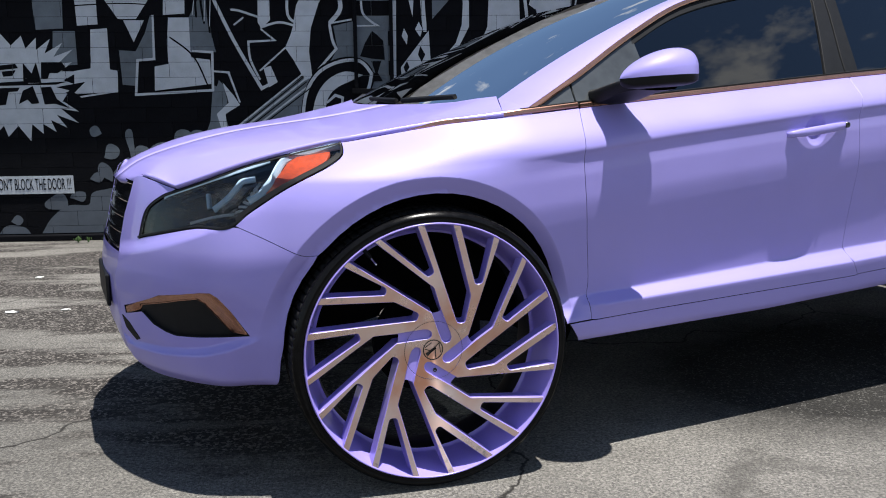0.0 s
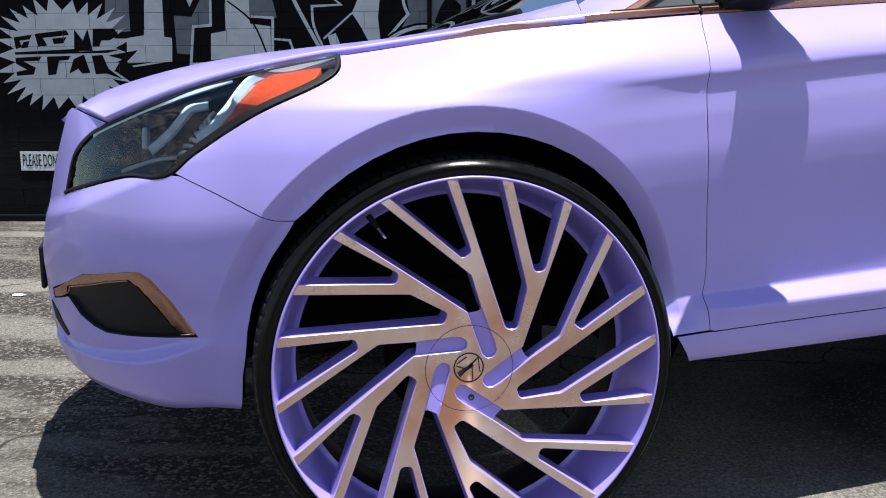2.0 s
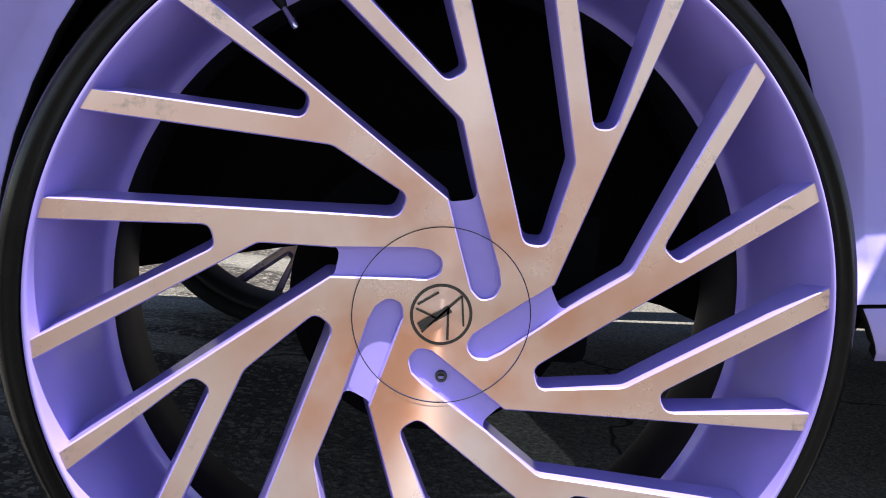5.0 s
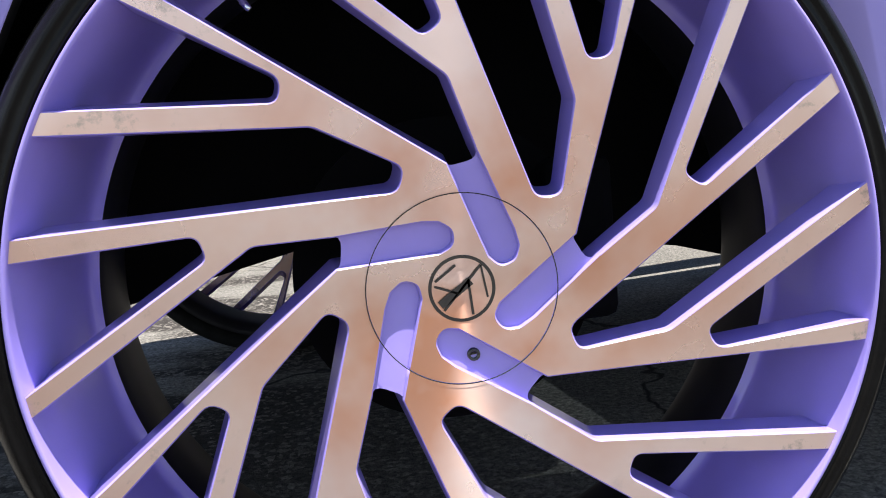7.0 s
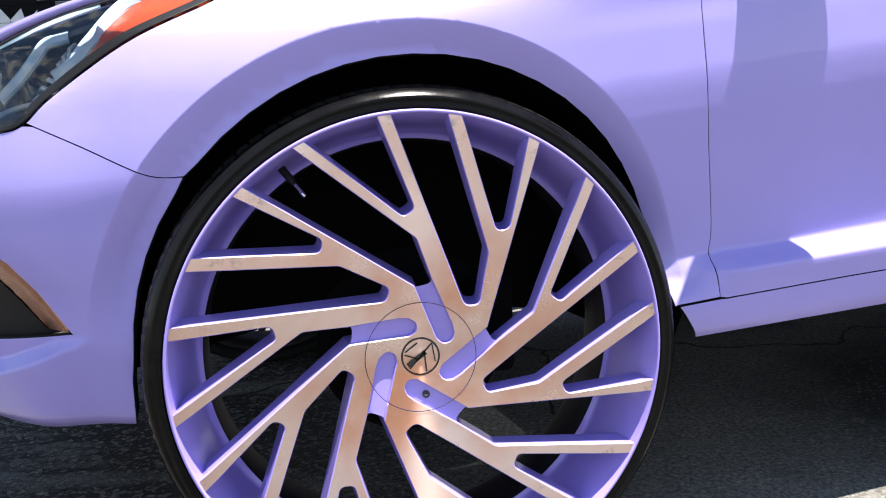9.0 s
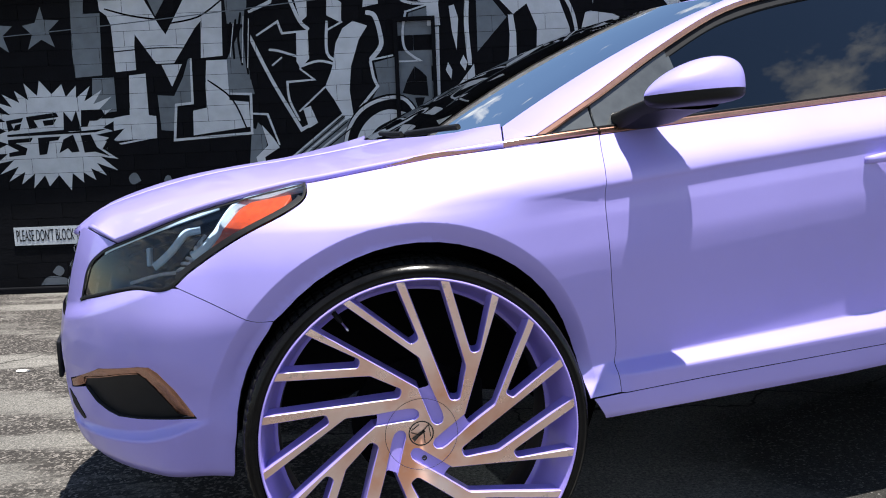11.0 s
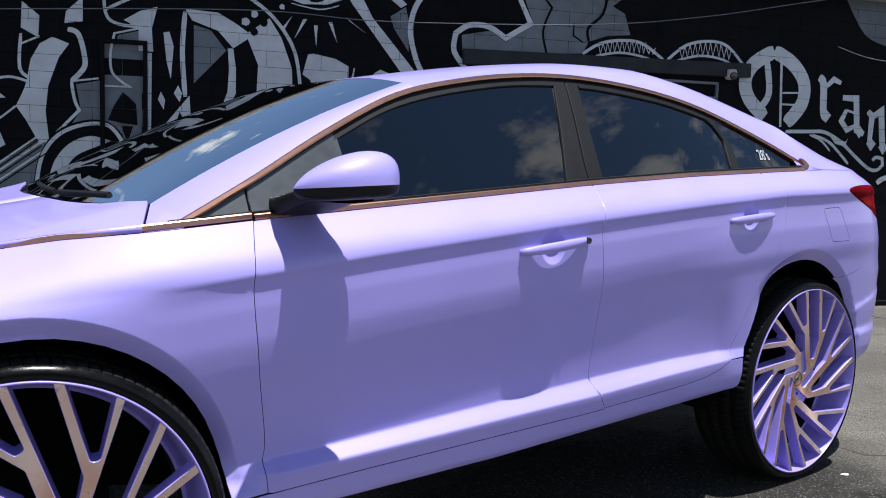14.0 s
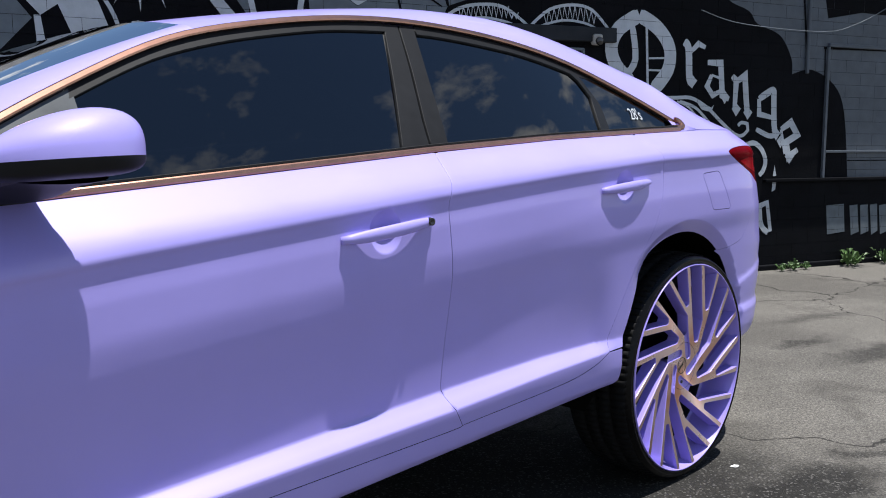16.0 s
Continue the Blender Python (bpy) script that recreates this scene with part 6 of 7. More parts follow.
paint_line([(-1.52, 2.12), (-1.55, 1.92), (-1.53, 1.72)], 0.018, WALL_BLACK, 3)
paint_line([(-1.48, 2.14), (-1.50, 1.92), (-1.49, 1.65)], 0.018, WALL_BLACK, 3)
paint_line([(-1.44, 2.09), (-1.47, 1.87), (-1.47, 1.61)], 0.018, WALL_BLACK, 3)
paint_line([(-1.58, 2.04), (-1.62, 1.79)], 0.009, PALE, 4)
paint_line([(-1.50, 2.09), (-1.53, 1.74)], 0.009, PALE, 4)
paint_line([(-1.46, 2.07), (-1.49, 1.70)], 0.009, PALE, 4)
paint_line([(-2.24, 1.20), (-2.58, 1.15)], 0.018, PALE, 2)
paint_line([(-1.48, 1.35), (-1.36, 1.34), (-1.28, 1.10)], 0.018, PALE, 2)
paint_shape([(-1.49, 1.24), (-1.40, 1.21), (-1.38, 1.11), (-1.46, 0.89), (-1.54, 0.82), (-1.51, 1.07)], GREY, 1)
paint_shape([(-1.41, 1.26), (-1.33, 1.16), (-1.28, 1.08), (-1.40, 1.01), (-1.39, 0.84), (-1.43, 0.85), (-1.47, 1.01), (-1.37, 1.10)], PALE, 2)
# the second letter
paint_line([(-1.46, 2.12), (-1.29, 2.19), (-1.25, 2.39), (-1.20, 2.39), (-1.15, 2.24), (-1.07, 2.04), (-1.00, 1.97)], 0.027, PALE, 2)
paint_shape([(-1.11, 2.48), (-1.00, 2.47), (-1.01, 2.07), (-1.06, 2.03), (-1.11, 2.23)], PALE, 2)
paint_line([(-1.47, 1.96), (-1.31, 1.60), (-1.10, 1.21), (-1.02, 1.25)], 0.027, PALE, 2)
paint_line([(-1.41, 1.94), (-1.24, 2.04), (-1.21, 1.95), (-1.03, 1.96)], 0.018, PALE, 2)
paint_shape([(-1.10, 1.95), (-1.01, 1.97), (-1.01, 1.75), (-1.08, 1.68), (-1.11, 1.73)], PALE, 2)
paint_line([(-1.32, 1.83), (-1.25, 1.82), (-1.10, 1.77)], 0.018, PALE, 2)
paint_line([(-1.30, 1.71), (-1.22, 1.77)], 0.018, PALE, 2)
paint_line([(-1.09, 1.68), (-0.98, 1.59), (-1.19, 1.58), (-1.18, 1.44), (-1.11, 1.28)], 0.018, PALE, 2)
paint_shape([(-1.08, 1.37), (-1.02, 1.39), (-0.97, 1.26), (-1.04, 1.22)], PALE, 2)
paint_line([(-1.11, 1.35), (-0.90, 1.53)], 0.018, PALE, 2)
# the third letter
paint_shape([(-0.85, 2.25), (-0.74, 2.16), (-0.75, 2.01), (-0.86, 2.07)], PALE, 2)
paint_shape([(-0.46, 2.31), (-0.46, 2.14), (-0.58, 2.12), (-0.57, 2.20)], PALE, 2)
paint_shape([(-0.70, 2.45), (-0.54, 2.45), (-0.64, 2.34)], PALE, 2)
paint_shape([(-0.66, 2.02), (-0.55, 1.98), (-0.62, 1.88), (-0.69, 1.68), (-0.71, 1.50), (-0.69, 1.30), (-0.75, 1.27), (-0.84, 1.44), (-0.90, 1.53), (-0.85, 1.64), (-0.83, 1.70), (-0.80, 1.86), (-0.74, 1.97)], PALE, 2)
paint_line([(-0.86, 2.03), (-0.87, 1.79), (-0.79, 1.72)], 0.022, PALE, 2)
paint_line([(-0.86, 1.96), (-0.74, 2.02)], 0.018, PALE, 2)
paint_line([(-1.09, 1.69), (-0.94, 1.73), (-0.81, 1.70)], 0.018, PALE, 2)
paint_line([(-0.56, 2.08), (-0.49, 2.05), (-0.45, 1.89), (-0.46, 1.81), (-0.54, 1.72)], 0.035, PALE, 2)
paint_line([(-0.54, 1.72), (-0.36, 1.75)], 0.018, PALE, 2)
paint_line([(-0.54, 1.72), (-0.52, 1.59), (-0.49, 1.52), (-0.71, 1.28)], 0.022, PALE, 2)
paint_shape([(-0.51, 1.70), (-0.33, 1.74), (-0.34, 1.43), (-0.59, 1.34), (-0.48, 1.52)], GREY, 1)
paint_shape([(-0.32, 1.67), (-0.07, 1.69), (-0.07, 1.26), (-0.19, 1.33), (-0.33, 1.41)], GREY, 1)
# the hooked letter with its brush tails
paint_shape([(-1.33, 0.90), (-0.77, 1.30), (-0.66, 1.26), (-0.72, 1.13), (-0.79, 0.98), (-1.08, 0.93)], GREY, 1)
paint_shape(spline([(-0.80, 0.96), (-0.76, 1.18), (-0.65, 1.36), (-0.46, 1.45), (-0.29, 1.44), (-0.19, 1.32), (-0.23, 1.17), (-0.36, 1.07), (-0.60, 0.96)], 4), WALL_BLACK, 2.4)
paint_line([(-0.78, 0.96), (-0.74, 1.18), (-0.63, 1.34), (-0.46, 1.42), (-0.30, 1.42), (-0.21, 1.32), (-0.25, 1.18), (-0.37, 1.09)], 0.026, PALE, 3)
paint_shape(spline([(-0.71, 0.96), (-0.66, 1.15), (-0.56, 1.28), (-0.42, 1.34), (-0.28, 1.31)], 4) + spline([(-0.39, 1.26), (-0.51, 1.20), (-0.58, 1.10), (-0.59, 0.96)], 4), PALE, 3)
paint_line([(-0.58, 1.09), (-0.51, 1.15), (-0.45, 1.13), (-0.46, 1.07)], 0.022, PALE, 3.5)
for a, b in (((-1.33, 0.89), (-0.77, 1.32)), ((-1.25, 0.90), (-0.75, 1.28)), ((-1.14, 0.92), (-0.72, 1.23))):
    paint_line([a, b], 0.018, PALE, 2)
    paint_line([(a[0] + 0.03, a[1] - 0.005), (b[0] + 0.012, b[1] - 0.02)], 0.012, WALL_BLACK, 3)
paint_shape([(-0.26, 1.56), (-0.20, 1.66), (-0.16, 1.63), (-0.11, 1.58), (-0.10, 1.43), (-0.21, 1.44), (-0.30, 1.46)], WALL_BLACK, 3)
paint_shape([(-0.21, 1.42), (-0.13, 1.42), (-0.16, 1.33), (-0.12, 1.26), (-0.23, 1.26), (-0.18, 1.33)], WALL_BLACK, 3)
paint_line([(-0.32, 2.44), (-0.31, 2.21), (-0.23, 2.14), (-0.08, 2.13)], 0.022, PALE, 2)
paint_line([(-0.25, 2.08), (-0.28, 1.93), (-0.27, 1.80), (-0.20, 1.73), (-0.15, 1.70), (-0.33, 1.70)], 0.018, PALE, 2)
paint_line([(-0.26, 2.07), (-0.08, 2.12)], 0.018, PALE, 2)
paint_shape([(-0.23, 2.06), (-0.09, 2.10), (-0.09, 1.96), (-0.25, 1.96)], GREY, 1)
paint_shape([(-0.19, 2.17), (-0.08, 2.24), (0.04, 2.28), (0.00, 2.12), (0.01, 1.96), (-0.09, 1.96), (-0.09, 2.12)], PALE, 2)
paint_shape([(-0.05, 1.95), (-0.00, 1.95), (-0.01, 1.22), (-0.06, 1.21)], PALE, 2)
# the fourth letter
paint_shape([(0.08, 2.10), (0.12, 2.11), (0.15, 2.01), (0.13, 1.77), (0.10, 1.90)], PALE, 2)
paint_shape([(0.06, 1.68), (0.09, 1.62), (0.08, 1.55), (0.04, 1.62)], PALE, 2)
paint_shape([(0.18, 1.73), (0.21, 1.67), (0.19, 1.61), (0.15, 1.67)], PALE, 2)
paint_line([(0.23, 2.26), (0.21, 1.97), (0.23, 1.65)], 0.035, PALE, 2)
paint_shape([(0.03, 1.37), (0.26, 1.66), (0.28, 1.30), (0.04, 1.13)], PALE, 2)
paint_shape([(0.19, 1.54), (0.23, 1.47), (0.20, 1.41), (0.17, 1.47)], WALL_BLACK, 3)
paint_shape([(0.08, 1.42), (0.10, 1.37), (0.07, 1.32), (0.05, 1.37)], WALL_BLACK, 3)
paint_shape([(0.16, 1.33), (0.18, 1.25), (0.12, 1.22)], WALL_BLACK, 3)
paint_shape([(0.23, 2.28), (0.46, 2.27), (0.59, 2.20), (0.71, 2.12), (0.57, 2.02), (0.46, 2.14), (0.28, 2.20)], PALE, 2)
paint_shape([(0.29, 2.17), (0.41, 2.14), (0.52, 2.00), (0.29, 1.75)], GREY, 1)
paint_shape([(0.53, 2.02), (0.57, 2.02), (0.59, 1.87), (0.59, 1.69), (0.49, 1.50), (0.40, 1.42), (0.40, 1.47), (0.48, 1.56), (0.53, 1.70), (0.54, 1.87)], PALE, 2)
paint_shape([(0.66, 2.13), (0.77, 2.21), (0.83, 2.26), (0.92, 2.12), (1.00, 1.90), (1.01, 1.66), (0.67, 1.52), (0.74, 1.69), (0.75, 1.91)], PALE, 2)
paint_shape([(0.75, 2.15), (0.74, 2.13), (0.72, 2.12), (0.70, 2.13), (0.69, 2.15), (0.70, 2.18), (0.72, 2.19), (0.74, 2.17)], WALL_BLACK, 3)
paint_shape([(0.82, 2.22), (0.81, 2.20), (0.79, 2.19), (0.77, 2.20), (0.76, 2.22), (0.77, 2.25), (0.79, 2.26), (0.81, 2.25)], WALL_BLACK, 3)
paint_shape([(0.69, 2.22), (0.68, 2.20), (0.66, 2.19), (0.63, 2.20), (0.63, 2.22), (0.63, 2.24), (0.66, 2.25), (0.68, 2.24)], PALE, 2)
paint_shape([(0.75, 2.28), (0.74, 2.26), (0.72, 2.25), (0.70, 2.26), (0.70, 2.28), (0.70, 2.30), (0.72, 2.31), (0.74, 2.30)], PALE, 2)
paint_shape([(0.94, 2.35), (0.94, 2.33), (0.92, 2.33), (0.91, 2.33), (0.90, 2.35), (0.91, 2.36), (0.92, 2.37), (0.94, 2.36)], PALE, 2)
paint_line([(0.66, 2.41), (0.81, 2.31), (0.94, 2.17), (1.03, 1.99), (1.07, 1.71)], 0.026, PALE, 2)
paint_line([(-0.32, 2.23), (-0.07, 2.36), (0.11, 2.42)], 0.022, PALE, 2)
paint_shape([(1.12, 2.01), (1.16, 2.02), (1.33, 1.99), (1.43, 1.94), (1.43, 1.86), (1.38, 1.72), (1.16, 1.73), (1.14, 1.82), (1.08, 1.86)], PALE, 2)
paint_shape([(1.11, 2.27), (1.08, 2.27), (1.01, 2.11)], PALE, 2)
paint_shape([(1.16, 2.23), (1.19, 2.23), (1.18, 2.07)], PALE, 2)
paint_shape([(1.27, 2.26), (1.30, 2.26), (1.34, 2.11)], PALE, 2)
paint_shape([(1.40, 2.31), (1.43, 2.28), (1.57, 2.19)], PALE, 2)
paint_shape([(0.92, 2.19), (0.94, 2.18), (1.00, 2.29)], PALE, 2)
# the eye, the last letter and the cracked ground
paint_shape([(1.30, 2.66), (1.53, 2.67), (1.67, 2.61), (1.88, 2.44), (1.83, 2.41), (1.67, 2.53), (1.51, 2.50), (1.61, 2.32), (2.01, 1.87), (1.88, 1.87), (1.45, 2.41)], PALE, 2)
paint_shape([(0.94, 2.42), (1.06, 2.48), (1.19, 2.51), (1.32, 2.47), (1.39, 2.44), (1.26, 2.39), (1.08, 2.38)], PALE, 2)
paint_shape([(1.26, 2.46), (1.25, 2.43), (1.22, 2.41), (1.18, 2.40), (1.14, 2.40), (1.11, 2.42), (1.10, 2.45), (1.11, 2.48), (1.14, 2.50), (1.18, 2.51), (1.22, 2.51), (1.25, 2.49)], WALL_BLACK, 3)
paint_shape([(1.21, 2.47), (1.21, 2.45), (1.19, 2.44), (1.17, 2.45), (1.16, 2.46), (1.17, 2.48), (1.19, 2.49), (1.21, 2.49)], PALE, 4)
paint_line([(0.94, 2.48), (1.04, 2.57), (1.17, 2.60), (1.31, 2.58), (1.38, 2.50)], 0.009, PALE, 2)
paint_line([(0.99, 2.38), (1.20, 2.35), (1.35, 2.39)], 0.009, PALE, 2)
paint_line([(0.97, 2.49), (0.95, 2.53)], 0.009, PALE, 2)
paint_line([(1.02, 2.51), (1.00, 2.55)], 0.009, PALE, 2)
paint_line([(1.07, 2.52), (1.05, 2.56)], 0.009, PALE, 2)
paint_line([(1.11, 2.53), (1.11, 2.58)], 0.009, PALE, 2)
paint_line([(1.16, 2.54), (1.16, 2.58)], 0.009, PALE, 2)
paint_line([(1.21, 2.54), (1.21, 2.59)], 0.009, PALE, 2)
paint_line([(1.26, 2.54), (1.27, 2.58)], 0.009, PALE, 2)
paint_line([(1.31, 2.53), (1.33, 2.57)], 0.009, PALE, 2)
paint_line([(1.35, 2.52), (1.38, 2.56)], 0.009, PALE, 2)
paint_line([(2.04, 1.88), (1.96, 2.03), (1.91, 2.26), (1.97, 2.47), (2.12, 2.60), (2.44, 2.69)], 0.042, PALE, 2)
paint_line([(2.37, 1.98), (2.27, 2.11), (2.28, 2.25), (2.39, 2.32), (2.55, 2.32), (2.70, 2.24), (2.91, 2.37), (2.71, 2.75)], 0.043, PALE, 2)
paint_shape([(2.33, 2.24), (2.57, 2.29), (2.70, 2.21), (2.93, 2.38), (2.77, 2.76), (3.57, 2.82), (3.56, 2.60), (3.75, 2.51), (3.81, 2.34), (3.60, 2.32), (3.43, 2.26), (3.38, 2.16), (2.34, 2.10)], GREY, 1)
paint_shape([(1.75, 2.34), (1.87, 2.42), (1.90, 2.30), (1.90, 2.08), (1.78, 2.25)], GREY, 1)
paint_shape([(3.60, 2.71), (3.72, 2.72), (3.75, 2.65), (3.59, 2.53), (3.57, 2.58)], GREY, 1)
paint_shape([(3.71, 2.76), (3.93, 2.76), (3.92, 2.69), (3.81, 2.66), (3.73, 2.71)], GREY, 1)
paint_shape([(3.94, 2.80), (4.08, 2.80), (4.07, 2.75), (3.96, 2.75)], GREY, 1)
paint_shape([(2.66, 2.09), (3.39, 2.13), (3.62, 2.07), (3.57, 2.00), (2.67, 1.95)], GREY, 1)
paint_line([(2.87, 2.76), (3.09, 2.51), (3.02, 2.32), (3.06, 2.14)], 0.019, WALL_BLACK, 3)
paint_line([(3.02, 2.60), (3.38, 2.61), (3.57, 2.68)], 0.019, WALL_BLACK, 3)
paint_line([(3.59, 2.72), (3.55, 2.50), (3.42, 2.37), (3.43, 2.26)], 0.024, WALL_BLACK, 3)
paint_line([(3.29, 2.40), (3.29, 2.30), (3.38, 2.25)], 0.015, WALL_BLACK, 3)
paint_shape([(1.63, 1.90), (1.68, 1.93), (1.84, 1.87), (1.60, 1.81)], PALE, 2)
paint_shape([(1.47, 1.93), (1.48, 1.93), (1.46, 1.78), (1.44, 1.78)], PALE, 2)
paint_line([(3.38, 2.16), (3.53, 2.25), (3.71, 2.29), (3.92, 2.28), (4.14, 2.15)], 0.025, PALE, 2)
paint_line([(3.50, 2.15), (3.72, 2.19), (3.93, 2.17), (4.07, 2.13)], 0.020, PALE, 2)
paint_line([(3.52, 2.25), (3.54, 2.17), (3.56, 2.25)], 0.010, PALE, 2)
paint_line([(3.56, 2.26), (3.59, 2.18), (3.60, 2.26)], 0.010, PALE, 2)
paint_line([(3.60, 2.27), (3.63, 2.18), (3.64, 2.27)], 0.010, PALE, 2)
paint_line([(3.65, 2.27), (3.67, 2.19), (3.69, 2.28)], 0.010, PALE, 2)
paint_line([(3.69, 2.28), (3.72, 2.19), (3.73, 2.29)], 0.010, PALE, 2)
paint_line([(3.74, 2.28), (3.76, 2.20), (3.78, 2.29)], 0.010, PALE, 2)
paint_line([(3.78, 2.29), (3.81, 2.20), (3.82, 2.29)], 0.010, PALE, 2)
paint_line([(3.83, 2.29), (3.85, 2.20), (3.87, 2.30)], 0.010, PALE, 2)
paint_line([(3.87, 2.29), (3.90, 2.20), (3.91, 2.29)], 0.010, PALE, 2)
paint_line([(3.92, 2.28), (3.94, 2.20), (3.96, 2.29)], 0.010, PALE, 2)
paint_line([(3.96, 2.25), (3.99, 2.20), (4.01, 2.25)], 0.010, PALE, 2)
paint_line([(4.01, 2.25), (4.03, 2.20), (4.05, 2.25)], 0.010, PALE, 2)
paint_line([(4.16, 2.15), (4.34, 2.29), (4.56, 2.34), (4.75, 2.31), (4.93, 2.15)], 0.025, PALE, 2)
paint_line([(4.21, 2.14), (4.46, 2.21), (4.68, 2.20), (4.82, 2.15)], 0.020, PALE, 2)
paint_line([(4.28, 2.27), (4.31, 2.17), (4.33, 2.28)], 0.010, PALE, 2)
paint_line([(4.33, 2.29), (4.36, 2.19), (4.38, 2.30)], 0.010, PALE, 2)
paint_line([(4.38, 2.30), (4.41, 2.20), (4.43, 2.31)], 0.010, PALE, 2)
paint_line([(4.43, 2.32), (4.46, 2.20), (4.48, 2.32)], 0.010, PALE, 2)
paint_line([(4.48, 2.32), (4.51, 2.21), (4.53, 2.33)], 0.010, PALE, 2)
paint_line([(4.53, 2.33), (4.56, 2.21), (4.58, 2.33)], 0.010, PALE, 2)
paint_line([(4.58, 2.33), (4.61, 2.21), (4.63, 2.32)], 0.010, PALE, 2)
paint_line([(4.64, 2.32), (4.67, 2.21), (4.68, 2.32)], 0.010, PALE, 2)
paint_line([(4.69, 2.31), (4.72, 2.21), (4.74, 2.30)], 0.010, PALE, 2)
paint_line([(4.74, 2.30), (4.77, 2.20), (4.79, 2.29)], 0.010, PALE, 2)
# the word on the dark wall
paint_line([(5.23, 2.30), (5.43, 2.20), (5.56, 2.04), (5.55, 1.85), (5.40, 1.67)], 0.127, PALE, 2)
paint_line([(5.23, 2.30), (5.03, 2.18), (4.95, 2.03), (5.00, 1.87), (5.17, 1.72)], 0.127, PALE, 2)
paint_line([(5.31, 2.21), (5.34, 1.64)], 0.032, PALE, 2)
paint_line([(5.16, 2.21), (5.20, 1.93), (5.11, 1.79)], 0.063, PALE, 2)
paint_line([(5.34, 1.94), (5.53, 1.95)], 0.022, PALE, 2)
paint_line([(5.34, 1.84), (5.53, 1.84)], 0.022, PALE, 2)
paint_line([(4.88, 2.07), (4.76, 2.10)], 0.046, PALE, 2)
paint_line([(5.72, 2.10), (5.77, 2.04), (5.79, 1.78), (5.84, 1.74)], 0.072, PALE, 2)
paint_line([(5.79, 2.01), (5.88, 2.09), (5.96, 2.06)], 0.050, PALE, 2)
paint_line([(5.99, 1.93), (6.14, 1.93), (6.17, 1.64), (6.25, 1.61)], 0.062, PALE, 2)
paint_line([(6.04, 1.82), (5.99, 1.72), (6.06, 1.64), (6.15, 1.68)], 0.051, PALE, 2)
paint_line([(6.04, 1.82), (6.16, 1.79)], 0.029, PALE, 2)
paint_line([(6.28, 1.82), (6.33, 1.78), (6.32, 1.52)], 0.064, PALE, 2)
paint_line([(6.33, 1.77), (6.43, 1.83), (6.47, 1.52), (6.51, 1.49)], 0.065, PALE, 2)
paint_line([(6.61, 1.62), (6.76, 1.70), (6.79, 1.69), (6.81, 1.38), (6.85, 1.27)], 0.066, PALE, 2)
paint_line([(6.61, 1.62), (6.62, 1.48), (6.78, 1.45)], 0.054, PALE, 2)
paint_line([(6.59, 1.34), (6.75, 1.28), (6.83, 1.29)], 0.048, PALE, 2)
paint_line([(6.90, 1.34), (7.02, 1.41), (7.11, 1.29), (6.97, 1.22), (7.01, 1.08), (7.12, 1.15)], 0.068, PALE, 2)
paint_line([(6.90, 1.34), (6.96, 1.11)], 0.043, PALE, 2)
# the flourish under the letters, the ring and the pointed feet
paint_line([(5.40, 1.60), (5.66, 1.61), (5.82, 1.61), (6.00, 1.53), (6.16, 1.41), (6.32, 1.30), (6.42, 1.28), (6.49, 1.33), (6.48, 1.39), (6.41, 1.40), (6.37, 1.37)], 0.032, PALE, 2)
paint_line([(5.69, 1.58), (5.86, 1.53), (5.98, 1.44), (6.10, 1.33)], 0.026, PALE, 2)
paint_line([(5.66, 1.58), (5.79, 1.53), (5.89, 1.44)], 0.018, PALE, 2)
paint_shape([(5.86, 1.60), (6.05, 1.53), (6.08, 1.56), (6.05, 1.49), (5.94, 1.51)], PALE, 2.2)
paint_line([(6.44, 1.16), (6.50, 1.20), (6.58, 1.21), (6.67, 1.15), (6.72, 1.05), (6.70, 0.96), (6.65, 0.91)], 0.048, PALE, 2)
paint_shape([(6.84, 1.00), (6.865, 0.90), (6.82, 0.90)], PALE, 2)
paint_shape([(6.82, 0.84), (6.865, 0.84), (6.86, 0.77), (6.815, 0.75)], PALE, 2)
for x, z, w in ((6.34, 1.49, 0.055), (6.48, 1.46, 0.055), (6.20, 1.60, 0.05), (5.82, 1.73, 0.055), (7.02, 1.05, 0.06), (6.90, 1.20, 0.05), (6.84, 1.27, 0.05)):
    paint_shape([(x - w, z + 0.035), (x, z + 0.085), (x + w, z + 0.035), (x, z - 0.035)], PALE, 2.4)
paint_line([(6.76, 0.67), (6.82, 0.37)], 0.056, PALE, 2)
paint_line([(6.76, 0.65), (6.67, 0.62), (6.70, 0.44), (6.79, 0.36)], 0.056, PALE, 2)
paint_shape(spline([(5.95, 2.815), (6.18, 2.51), (6.45, 2.41), (6.56, 2.30), (6.84, 2.21), (6.99, 2.01), (7.01, 1.86)], 4) + spline([(7.01, 1.86), (7.26, 1.91), (7.57, 1.77), (7.72, 1.50), (7.81, 0.86)], 4)[1:] + [(9.6, 0.87), (9.6, 2.81)], SLATE, 1)
paint_shape([(7.39, 2.60), (8.42, 2.67), (8.45, 2.47), (7.89, 2.48), (7.44, 2.40)], WALL_BLACK, 2)
paint_line([(7.12, 2.58), (7.20, 1.91)], 0.031, WALL_BLACK, 3)
paint_line([(7.40, 2.12), (8.48, 2.14)], 0.032, WALL_BLACK, 3)
paint_line([(7.42, 2.11), (7.43, 1.84)], 0.019, WALL_BLACK, 3)
paint_line([(7.78, 1.12), (8.59, 1.12)], 0.013, WALL_BLACK, 3)
paint_line([(7.79, 1.04), (8.60, 1.04)], 0.013, WALL_BLACK, 3)
